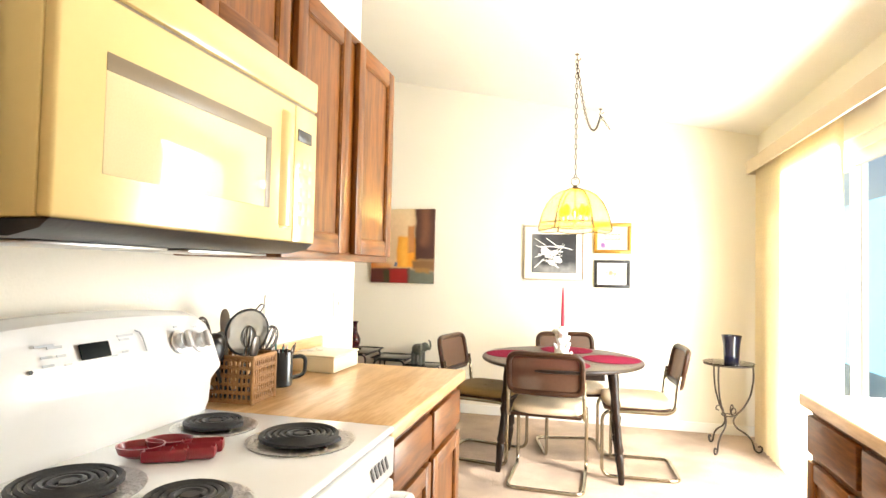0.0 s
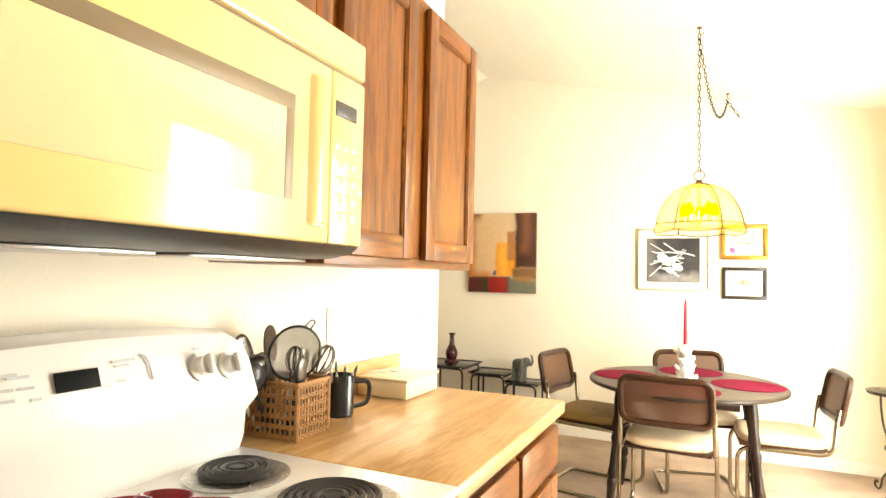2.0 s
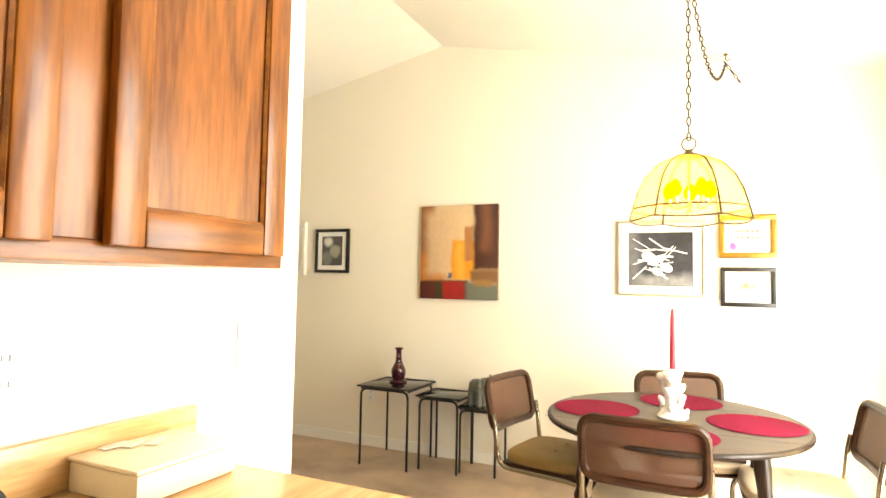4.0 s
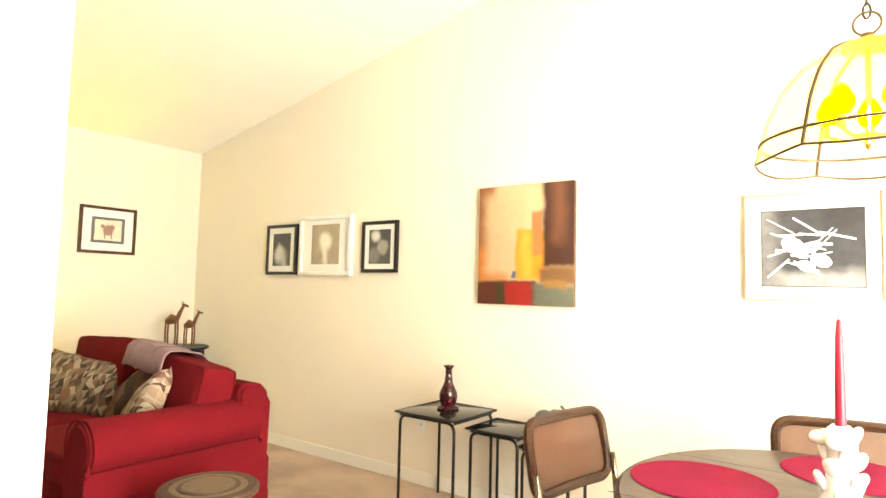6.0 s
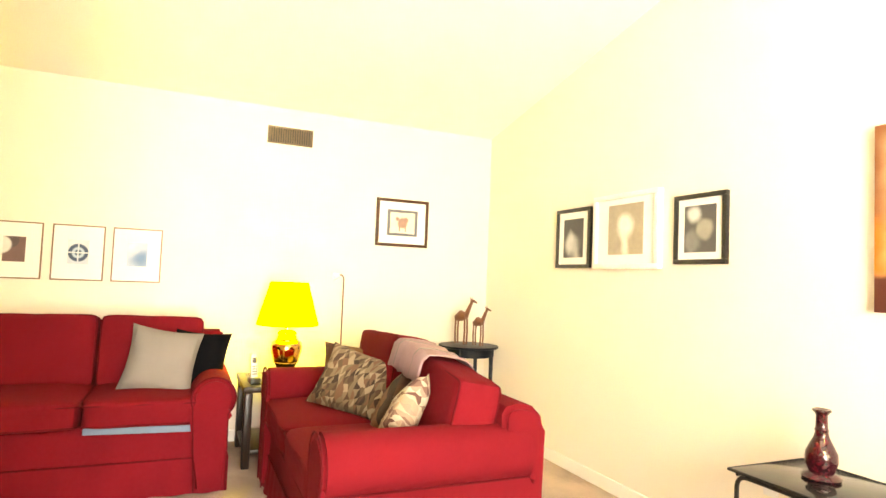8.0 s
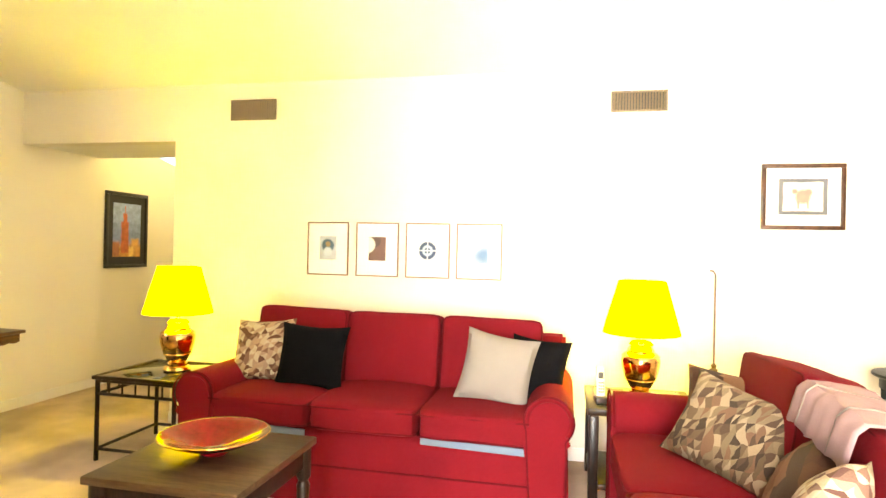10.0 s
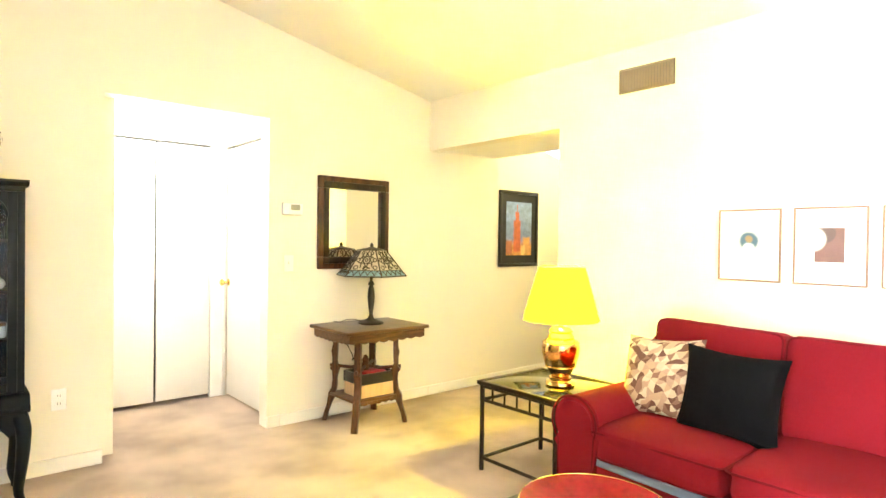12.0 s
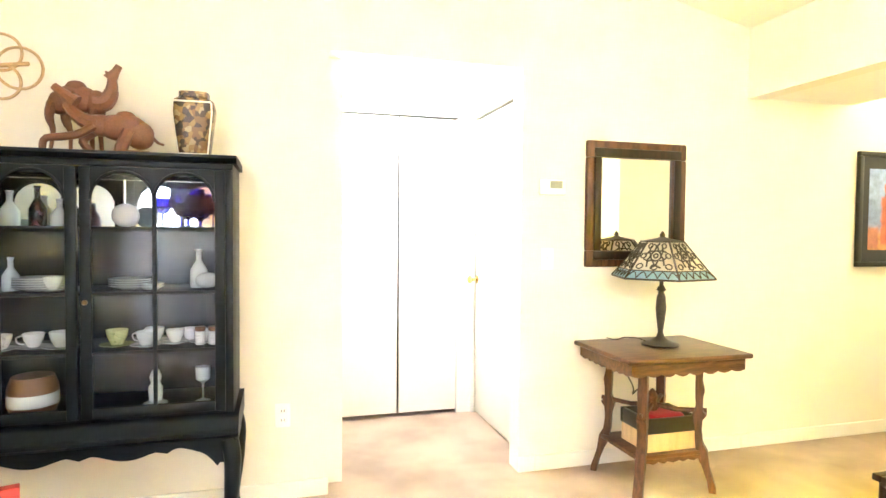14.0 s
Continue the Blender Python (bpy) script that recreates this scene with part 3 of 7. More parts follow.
# valance and vertical blinds over the patio door
val = thing("blind_valance", pose(0, 0, 0), "cream fabric valance over the patio door blinds", "valance")
part("front_board", box(1.035, 1.050, 3.20, 5.97, 2.11, 2.215, 0.004), VALANCE, val)
part("end_board", box(1.050, EX - 0.001, 5.955, 5.97, 2.11, 2.215, 0.003), VALANCE, val)
part("top_board", box(1.050, EX - 0.001, 3.20, 5.955, 2.203, 2.215, 0.003), VALANCE, val)
blinds = thing("vertical_blinds", pose(0, 0, 0), "cream vertical blinds drawn half open at the patio door", "blinds")
part("head_rail", box(1.085, 1.125, 3.25, 5.93, 2.165, 2.20, 0.003), TRIM, blinds)
vane = None
for k in range(20):
    y = 5.86 - 0.075 * k
    m = pose(1.105, y, 0.03, 0, 0, 32 + 3 * math.sin(k * 2.1))
    if vane is None:
        b = bmesh.new()
        w, h = 0.044, 2.135
        pts = [(-w, 0.004), (-w / 2, 0.0), (0, -0.002), (w / 2, 0.0), (w, 0.004)]
        cols = [(b.verts.new((0.001 + p[1], p[0], 0)), b.verts.new((0.001 + p[1], p[0], h))) for p in pts]
        for p, q in zip(cols, cols[1:]):
            b.faces.new((p[0], q[0], q[1], p[1]))
        ob = part("vane", b, BLIND, blinds)
        vane = ob.data
    else:
        ob = new("vane", vane)
        ob.parent = blinds
    ob.matrix_basis = m


# vents
def vent(y0, y1, z0, z1, n):
    v = thing("wall_vent", pose(WX, (y0 + y1) / 2, (z0 + z1) / 2), "brown metal air vent with upright slats high on the wall", "vent", "air vents")
    w, h = (y1 - y0) / 2, (z1 - z0) / 2
    VM = bpy.data.materials.get("taupe_vent_metal") or mat("taupe_vent_metal", (0.17, 0.13, 0.09), 0.5, 0.2, vary=0.1, bump=0.02)
    part("backing", box(0.001, 0.004, -w, w, -h, h), CHARCOAL, v)
    f = box(0.002, 0.014, -w, w, h - 0.012, h, 0.002)
    box(0.002, 0.014, -w, w, -h, -h + 0.012, 0.002, f)
    box(0.002, 0.014, -w, -w + 0.012, -h + 0.012, h - 0.012, 0.002, f)
    box(0.002, 0.014, w - 0.012, w, -h + 0.012, h - 0.012, 0.002, f)
    part("frame", f, VM, v)
    for k in range(n):
        y = -w + 0.02 + (2 * w - 0.04) * k / (n - 1)
        part("slat", turn(box(-0.001, 0.001, -0.007, 0.007, -h + 0.012, h - 0.012), pose(0.009, y, 0, 0, 0, 35)), VM, v)


vent(1.70, 2.05, 2.20, 2.345, 18)
vent(4.325, 4.66, 2.19, 2.32, 18)


def wall_plate(name, m, label, kind):
    """kind: outlet or switch. Lies against a wall whose front is local -y."""
    p = thing(name, m, label, "outlet" if kind == "outlet" else "light switch")
    part("cover", box(-0.036, 0.036, -0.006, -0.0005, -0.058, 0.058, 0.003), WHITE_ENAMEL, p)
    if kind == "outlet":
        for z in (-0.022, 0.022):
            part("socket", box(-0.017, 0.017, -0.008, -0.006, z - 0.015, z + 0.015, 0.002), WHITE_ENAMEL, p)
            part("slot", box(-0.008, -0.005, -0.0085, -0.0078, z - 0.006, z + 0.006), BLACK, p)
            part("slot", box(0.005, 0.008, -0.0085, -0.0078, z - 0.006, z + 0.006), BLACK, p)
    else:
        part("toggle", box(-0.005, 0.005, -0.016, -0.006, -0.004, 0.014, 0.002), WHITE_ENAMEL, p)


wall_plate("wall_outlet", pose(KX, 2.79, 1.14, 0, 0, 90), "white outlet plate on the kitchen wall", "outlet")
wall_plate("wall_switch", pose(KX, 3.36, 1.135, 0, 0, 90), "white switch plate on the kitchen wall", "switch")
wall_plate("wall_outlet", pose(-2.71, SY, 0.40, 0, 0, 180), "white outlet plate low on the cream wall", "outlet")
wall_plate("wall_outlet", pose(-2.62, NY, 0.40, 0, 0, 0), "white outlet plate low on the cream wall", "outlet")
wall_plate("wall_switch", pose(-4.06, SY, 1.13, 0, 0, 180), "white switch plate beside the entry", "switch")
th = thing("thermostat", pose(-4.08, SY, 1.51, 0, 0, 180), "white wall thermostat with grey display", "thermostat")
part("housing", box(-0.075, 0.075, -0.028, 0, -0.042, 0.042, 0.008), WHITE_ENAMEL, th)
part("display", box(-0.02, 0.05, -0.030, -0.0281, -0.008, 0.03, 0.001), mat("grey_lcd", (0.24, 0.25, 0.20), 0.3, bump=0.0), th)


# ---- kitchen ----
def panel_door(parent, name, y0, y1, z0, z1, x, rail=0.055, side=1):
    """A framed cabinet door with a flat inset panel; it lies at x and faces +x (side 1) or -x (side -1)."""
    def bx(a0, a1, c0, c1, d0, d1, r=0.003, bm=None):
        lo, hi = sorted((x + side * a0, x + side * a1))
        return box(lo, hi, c0, c1, d0, d1, r, bm)
    d = part(name, bx(0.002, 0.008, y0 + rail, y1 - rail, z0 + rail, z1 - rail, 0), OAK, parent)
    part("stile", bx(0, 0.019, y0, y0 + rail, z0, z1, 0.004), OAK, d)
    part("stile", bx(0, 0.019, y1 - rail, y1, z0, z1, 0.004), OAK, d)
    part("rail", bx(0, 0.0185, y0 + rail, y1 - rail, z0, z0 + rail, 0.004), OAK_H, d)
    part("rail", bx(0, 0.0185, y0 + rail, y1 - rail, z1 - rail, z1, 0.004), OAK_H, d)
    bead = bmesh.new()
    r0, r1, q0, q1 = y0 + rail, y1 - rail, z0 + rail, z1 - rail
    for c in (((r0, q0), (r1, q0)), ((r1, q0), (r1, q1)), ((r1, q1), (r0, q1)), ((r0, q1), (r0, q0))):
        tube([(x + side * 0.010, *c[0]), (x + side * 0.010, *c[1])], 0.0055, 6, bead)
    part("bead", bead, OAK_H, d)
    return d


def upper_cabinet(y0, y1, z0, z1, doors, label):
    c = thing("wall_cabinet", pose(0, 0, 0), label, "cabinet", "kitchen wall cabinets")
    part("body", box(KX + 0.002, -0.948, y0, y1, z0, z1, 0.002), OAK, c)
    part("face_rail", box(-0.948, -0.93, y0, y1, z0, z0 + 0.03, 0.002), OAK_H, c)
    part("face_rail", box(-0.948, -0.93, y0, y1, z1 - 0.03, z1, 0.002), OAK_H, c)
    for a, b in [(y0, y0 + 0.035), (y1 - 0.035, y1)] + [(p[1] - 0.012, q[0] + 0.012) for p, q in zip(doors, doors[1:])]:
        part("face_stile", box(-0.948, -0.9305, a, b, z0 + 0.03, z1 - 0.03, 0.002), OAK, c)
    for a, b in doors:
        panel_door(c, "door", a, b, z0 + 0.022, z1 - 0.02, -0.93)
    return c


upper_cabinet(2.282, 3.09, 1.322, 2.076, [(2.30, 2.648), (2.722, 3.075)], "honey oak wall cabinet with two framed doors")
upper_cabinet(1.52, 2.278, 1.775, 2.076, [(1.54, 1.885), (1.91, 2.26)], "short honey oak wall cabinet above the microwave")
upper_cabinet(0.55, 1.516, 1.322, 2.076, [(0.57, 1.02), (1.05, 1.495)], "honey oak wall cabinet beside the microwave")

# microwave over the range
mw = thing("microwave", pose(0, 0, 0), "bisque over-the-range microwave with a wide window", "microwave")
part("body", box(KX + 0.002, -0.862, 1.527, 2.270, 1.356, 1.764, 0.004), BISQUE, mw)
part("vent_strip", box(-0.860, -0.834, 1.526, 2.272, 1.689, 1.764, 0.006), BISQUE, mw)
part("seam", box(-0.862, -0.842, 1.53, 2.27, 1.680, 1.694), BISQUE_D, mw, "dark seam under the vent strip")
dr = part("door", box(-0.860, -0.834, 1.526, 2.1595, 1.356, 1.682, 0.006, None, 3), BISQUE, mw)
# Strips along the window's top and one side put its shade into colour.
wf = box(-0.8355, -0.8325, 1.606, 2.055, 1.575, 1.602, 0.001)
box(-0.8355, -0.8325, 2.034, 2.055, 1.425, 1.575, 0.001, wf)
part("window_shadow_frame", wf, BISQUE_D, dr, "taupe strips painted as shade inside the window edge")
part("window", box(-0.8355, -0.8330, 1.606, 2.034, 1.425, 1.575, 0.001), BISQUE_G, dr, "pale glossy window")
hd = bmesh.new()
plate([(-0.836, 2.092), (-0.829, 2.098), (-0.824, 2.108), (-0.822, 2.120), (-0.824, 2.132), (-0.829, 2.142), (-0.836, 2.148)], 1.385, 1.655, hd, "z")
bmesh.ops.bevel(hd, geom=[e for e in hd.edges if abs(e.verts[0].co.z - e.verts[1].co.z) < 1e-5 and min(e.verts[0].co.x, e.verts[1].co.x) > -0.8355], offset=0.006, segments=2, affect="EDGES")
part("handle", hd, BISQUE, dr)
cp = part("control_panel", box(-0.860, -0.834, 2.1605, 2.272, 1.356, 1.682, 0.006), BISQUE, mw)
part("display", box(-0.8345, -0.8320, 2.172, 2.240, 1.598, 1.627, 0.001), CHARCOAL, cp, "dark display")
for r in range(5):
    for k in range(3):
        part("button", box(-0.8345, -0.8337, 2.176 + k * 0.028, 2.200 + k * 0.028, 1.40 + r * 0.034, 1.42 + r * 0.034, 0.001), BISQUE, cp)
gr = bmesh.new()
plate([(KX + 0.01, 1.330), (-0.905, 1.331), (-0.855, 1.342), (-0.838, 1.355), (KX + 0.01, 1.355)], 1.53, 2.268, gr)
part("underside_grille", gr, CHARCOAL, mw, "charcoal underside with grease filters")
for k in range(2):
    part("filter", box(-1.18, -0.96, 1.60 + k * 0.36, 1.90 + k * 0.36, 1.324, 1.3298, 0.002), STEEL, mw)

# range
st = thing("electric_range", pose(0, 0, 0), "white electric coil range with a curved back panel", "range")
part("body", box(-1.23, -0.64, 1.540, 2.280, 0.05, 0.900, 0.004), WHITE_ENAMEL, st)
part("cooktop", box(-1.225, -0.612, 1.534, 2.288, 0.900, 0.918, 0.009, None, 3), WHITE_ENAMEL, st)
part("oven_door", box(-0.640, -0.605, 1.548, 2.274, 0.24, 0.800, 0.01), WHITE_ENAMEL, st)
part("vent_panel", box(-0.640, -0.608, 1.543, 2.279, 0.805, 0.896, 0.008), WHITE_ENAMEL, st)
for g in range(2):
    for k in range(5):
        part("vent_slot", turn(box(-0.0015, 0.0015, -0.004, 0.004, -0.018, 0.018), pose(-0.6070, 2.13 - g * 0.42 + k * 0.022, 0.85, 35)), CHARCOAL, st)
part("oven_handle", tube(fillet([(-0.605, 1.64, 0.76), (-0.555, 1.64, 0.765), (-0.555, 2.255, 0.765), (-0.605, 2.255, 0.76)], 0.03), 0.013, 10), WHITE_ENAMEL, st)
part("storage_drawer", box(-0.640, -0.612, 1.548, 2.274, 0.07, 0.232, 0.008), WHITE_ENAMEL, st)
bgp = [(-1.235, 0.915), (-1.135, 0.915), (-1.124, 0.945), (-1.120, 1.00), (-1.110, 1.030), (-1.110, 1.055), (-1.138, 1.125), (-1.160, 1.158), (-1.195, 1.170), (-1.235, 1.168)]
bk = bmesh.new()
n = 17
rows = []
for k in range(n):
    u = 2 * k / (n - 1) - 1
    y = 1.930 + u * 0.368
    lift = 0.022 * (1 - u * u) - 0.0 + (-0.018 if k in (0, n - 1) else 0)
    rows.append([bk.verts.new((p[0] + 0.012 * (1 - u * u) * (1 if 0 < q < 8 else 0), y - (0.024 if k == n - 1 and p[1] < 1.01 else 0.0), p[1] + (lift if p[1] > 1.03 else 0))) for q, p in enumerate(bgp)])
for a, b in zip(rows, rows[1:]):
    for q in range(len(bgp)):
        w = (q + 1) % len(bgp)
        bk.faces.new((a[q], a[w], b[w], b[q]))
bk.faces.new(rows[0])
bk.faces.new(rows[-1][::-1])
back = part("back_panel", bk, WHITE_ENAMEL, st)


def on_back(y, z, d=0.0):
    """A pose on the slanted face of the range's back panel."""
    y, z = y - 0.015, z - 0.016
    u = (y - 1.930) / 0.368
    f = (z - 1.06) / 0.08
    return pose(-1.110 - 0.030 * f + 0.012 * (1 - u * u) + d, y, z + 0.022 * (1 - u * u), 0, -20, 0)


KNOBGREY = mat("grey_knob_plastic", (0.62, 0.61, 0.60), 0.35, vary=0.05, bump=0.0)
for y, r in ((1.662, 0.026), (1.592, 0.026), (2.155, 0.023), (2.232, 0.023)):
    kb = part("knob", lathe([(0, 0), (r + 0.004, 0), (r + 0.004, 0.003), (r * 0.82, 0.006), (r * 0.78, 0.022), (0, 0.024)], 24), WHITE_ENAMEL, back)
    kb.matrix_basis = on_back(y, 1.112) @ pose(0, 0, 0, 0, 90, 0)
    gp = part("grip", box(-r * 0.9, r * 0.9, -0.007, 0.007, 0.022, 0.036, 0.005), KNOBGREY, kb)
    ring = part("ring", lathe([(r + 0.003, 0.001), (r + 0.006, 0.001), (r + 0.006, 0.0035), (r + 0.003, 0.0035)], 24), KNOBGREY, kb)
DARKLCD = mat("dark_clock_display", (0.006, 0.008, 0.008), 0.6, vary=0.1, bump=0.0, spec=0.1)
dsp = part("display", box(-0.001, 0.002, -0.036, 0.036, -0.016, 0.016, 0.001), DARKLCD, back, "dark oven clock display")
dsp.matrix_basis = on_back(1.905, 1.117, 0.001)
ind = part("indicator", rod(0.004, 0.002, 10), CHARCOAL, back)
ind.matrix_basis = on_back(1.765, 1.10, 0.0) @ pose(0, 0, 0, 0, 90, 0)
PRINT = mat("pale_grey_print", (0.50, 0.53, 0.57), 0.5, bump=0.0)
for y, z, w in ((1.80, 1.14, 0.02), (1.82, 1.135, 0.016), (1.80, 1.12, 0.012), (1.83, 1.118, 0.010), (1.80, 1.105, 0.012), (1.99, 1.138, 0.022), (1.985, 1.130, 0.014), (1.98, 1.105, 0.008), (1.84, 1.10, 0.008), (1.95, 1.10, 0.008), (2.155, 1.148, 0.006), (2.232, 1.148, 0.006)):
    pr = part("print_mark", box(-0.0005, 0.0008, -w, w, -0.0022, 0.0022), PRINT, back)
    pr.matrix_basis = on_back(y, z, 0.0004)
edge_mark = part("print_arc", tube([(0, 0.0, 0.03), (0, 0.012, 0.025), (0, 0.018, 0.01), (0, 0.02, -0.02)], 0.002, 5), PRINT, back)
edge_mark.matrix_basis = on_back(2.02, 1.118, 0.001)


FOIL = mat("crinkled_foil", (0.62, 0.61, 0.60), 0.28, 1.0, vary=0.2, scale=40, fine=110, bump=0.9)


def burner(x, y, r):
    b = thing("coil_burner", pose(x, y, 0.918), "black electric coil burner in a foil-lined drip bowl", "burner", "burners on the range")
    part("drip_bowl", lathe([(r + 0.016, 0.0), (r + 0.020, 0.004), (r + 0.013, 0.0065), (r + 0.004, 0.004), (r * 0.5, 0.0025), (0, 0.002)], 32), FOIL, b)
    turns = 5 if r > 0.085 else 4
    pts = [((0.02 + (r - 0.028) * k / (turns * 22)) * math.cos(2 * math.pi * k / 22), (0.02 + (r - 0.028) * k / (turns * 22)) * math.sin(2 * math.pi * k / 22), 0.014) for k in range(turns * 22 + 1)]
    part("coil", tube(pts, 0.0062, 6, None, False, None, 1.0), COIL, b)
    for a in (90, 210, 330):
        part("support", turn(box(0.0, r, -0.003, 0.003, 0.003, 0.008, 0.001), pose(0, 0, 0, 0, 0, a)), CHROME, b)
    part("cap", rod(0.016, 0.012, 12, None, 0, 0, 0.006), COIL, b)


burner(-1.005, 2.135, 0.078)
burner(-0.765, 2.10, 0.098)
burner(-0.99, 1.725, 0.098)
burner(-0.765, 1.735, 0.078)

# red spoon rest shaped like joined cups
sp = thing("spoon_rest", pose(-0.955, 1.925, 0.919, 0, 0, 28), "glossy crimson spoon rest with four joined cups", "spoon rest")
body = bmesh.new()
for x, y, a, b in ((-0.055, 0.0, 0.045, 0.038), (-0.01, 0.035, 0.045, 0.034)):
    lathe([(0, 0.004), (0.6, 0.004), (0.9, 0.012), (1.0, 0.026), (0.94, 0.026), (0.84, 0.014), (0.6, 0.0085), (0, 0.0085)], 22, body, x, y, 0, a, b)
for x, y in ((0.045, -0.02), (0.055, 0.022), (-0.005, -0.028)):
    q = bmesh.new()
    box(x - 0.042, x + 0.042, y - 0.018, y + 0.018, 0.0, 0.026, 0.008, q)
    top = [f for f in q.faces if f.normal.z > 0.9]
    res = bmesh.ops.inset_region(q, faces=top, thickness=0.004)
    bmesh.ops.translate(q, verts=list({v for f in top for v in f.verts}), vec=(0, 0, -0.016))
    merge(body, q)
part("tray", body, REDPLASTIC, sp)


# base cabinets and counters
def base_cabinet(x, side, y0, y1, cols, label):
    c = thing("base_cabinet", pose(0, 0, 0), label, "cabinet", "kitchen base cabinets")
    lo, hi = sorted((x - side * 0.02, (KX + 0.004) if side > 0 else (EX - 0.004)))
    part("body", box(lo, hi, y0, y1, 0.10, 0.872, 0.002), OAK, c)
    l2, h2 = sorted((x - side * 0.08, (KX + 0.004) if side > 0 else (EX - 0.004)))
    part("toe_kick", box(l2, h2, y0 + 0.01, y1 - 0.01, 0.006, 0.10), DARKWOOD, c)
    l3, h3 = sorted((x - side * 0.02, x - side * 0.002))
    part("face_frame", box(l3, h3, y0, y1, 0.10, 0.872, 0.002), OAK, c)
    for a, b in cols:
        l4, h4 = sorted((x - side * 0.002, x + side * 0.017))
        d = part("drawer_front", box(l4, h4, a, b, 0.725, 0.848, 0.006), OAK_H, c)
        panel_door(c, "door", a, b, 0.13, 0.700, x - side * 0.002, 0.055, side)
    return c


base_cabinet(-0.645, 1, 2.294, 3.13, [(2.34, 2.705), (2.735, 3.11)], "honey oak base cabinet with drawers over doors")
base_cabinet(-0.645, 1, 0.0, 1.528, [(0.05, 0.50), (0.54, 1.0), (1.04, 1.49)], "honey oak base cabinet beside the range")
base_cabinet(0.565, -1, 0.0, 3.13, [(2.75, 3.12), (2.33, 2.72), (1.55, 2.30), (0.9, 1.5), (0.2, 0.85)], "dark honey oak base cabinet under the east counter")


def counter(x0, x1, y0, y1, back, label):
    c = thing("countertop", pose(0, 0, 0), label, "countertop", "kitchen counters")
    part("top", box(x0, x1, y0, y1, 0.874, 0.914, 0.006, None, 3), LAMINATE, c)
    part("backsplash", box(*back, y0, y1 + 0.03, 0.9145, 1.014, 0.004), LAMINATE, c)
    return c


counter(-1.255, -0.62, 2.293, 3.16, (-1.256, -1.238), "pale maple laminate countertop beside the range")
counter(-1.255, -0.62, 0.0, 1.528, (-1.256, -1.238), "pale maple laminate countertop beside the range")
counter(0.53, EX - 0.002, 0.0, 3.14, (EX - 0.02, EX - 0.002), "pale maple laminate countertop facing the range")

# Plate made up to go with the kitchen fill, always out of view.
kl = thing("added_ceiling_plate", pose(0.0, 1.0, roof_z(0.0)), "round white plate added above the kitchen fill lamp", "lamp")
part("base_plate", rod(0.15, 0.03, 28, None, 0, 0, -0.04), WHITE_ENAMEL, kl)

# wicker basket of utensils
bx, by = -1.132, 2.428
bas = thing("utensil_basket", pose(bx, by, 0.915, 0, 0, 3), "honey wicker basket with open lattice sides holding utensils", "basket")
BW, BD, BH = 0.074, 0.064, 0.128


def lattice(w, m):
    """One open side: woven bands with small upright cane pairs between them."""
    bm = bmesh.new()
    for k in range(6):
        z = 0.008 + k * (BH - 0.014) / 5
        for dz in (-0.0036, 0.0, 0.0036):
            tube([(-w + 2 * w * i / 14, 0.0022 * (-1) ** (i + int(dz * 300)), z + dz) for i in range(15)], 0.0021, 4, bm)
    for k in range(11):
        x = -w + 0.004 + (2 * w - 0.008) * k / 10
        for dx in (-0.0018, 0.0018):
            tube([(x + dx, 0.001, 0.004), (x - dx, -0.001, BH * 0.5), (x + dx, 0.001, BH - 0.004)], 0.0019, 4, bm)
    return turn(bm, m)


for w, m in ((BW, pose(0, -BD, 0)), (BW, pose(0, BD, 0)), (BD, pose(-BW, 0, 0, 0, 0, 90)), (BD, pose(BW, 0, 0, 0, 0, 90))):
    tagged(part("side", lattice(w, m), WICKER, bas), kind="stuff")
part("bottom", box(-BW, BW, -BD, BD, 0.0, 0.008, 0.002), WICKER, bas)
# Thin dark sheet on the basket's floor paints the shade inside it.
part("floor_shade_sheet", box(-BW + 0.006, BW - 0.006, -BD + 0.006, BD - 0.006, 0.008, 0.012), DARKWOOD, bas, "dark sheet painting the shade inside the basket")
part("rim", tube([(-BW, -BD, BH), (BW, -BD, BH), (BW, BD, BH), (-BW, BD, BH)], 0.0055, 7, None, True), WICKER, bas)
for x in (-1, 1):
    for y in (-1, 1):
        part("corner_post", tube([(x * BW, y * BD, 0), (x * BW, y * BD, BH)], 0.0055, 7), WICKER, bas)


def utensil(name, label, m):
    return thing(name, m, label, "utensil", "utensils in the basket")


ZB = 0.93
STEEL_D = mat("dull_dark_steel", (0.11, 0.105, 0.10), 0.32, 0.9, vary=0.2, scale=30, fine=150, bump=0.03)
STEEL_L = mat("bright_utensil_steel", (0.34, 0.335, 0.33), 0.22, 1.0, vary=0.15, scale=20, fine=150, bump=0.02)
MESH = thin("fine_wire_mesh", (0.17, 0.165, 0.155), 0.34, 0.35)
# strainer leaning out, its open side towards the room
u = utensil("wire_strainer", "round steel mesh strainer with a dark rim", pose(bx - 0.005, by + 0.0, ZB, -4, 6, -28))
part("handle", tube([(0, 0, 0), (0, 0, 0.115)], 0.005, 7), STEEL_D, u)
part("rim", tube([(0, 0.066 * math.cos(a), 0.178 + 0.066 * math.sin(a)) for a in [2 * math.pi * k / 28 for k in range(28)]], 0.0036, 6, None, True), BLACKIRON, u)
bowl = lathe([(0.065, 0.0), (0.058, 0.024), (0.040, 0.044), (0.019, 0.052), (0, 0.054)], 26)
part("mesh_bowl", turn(bowl, pose(0, 0, 0.178) @ pose(0, 0, 0, 0, -90, 0)), MESH, u)
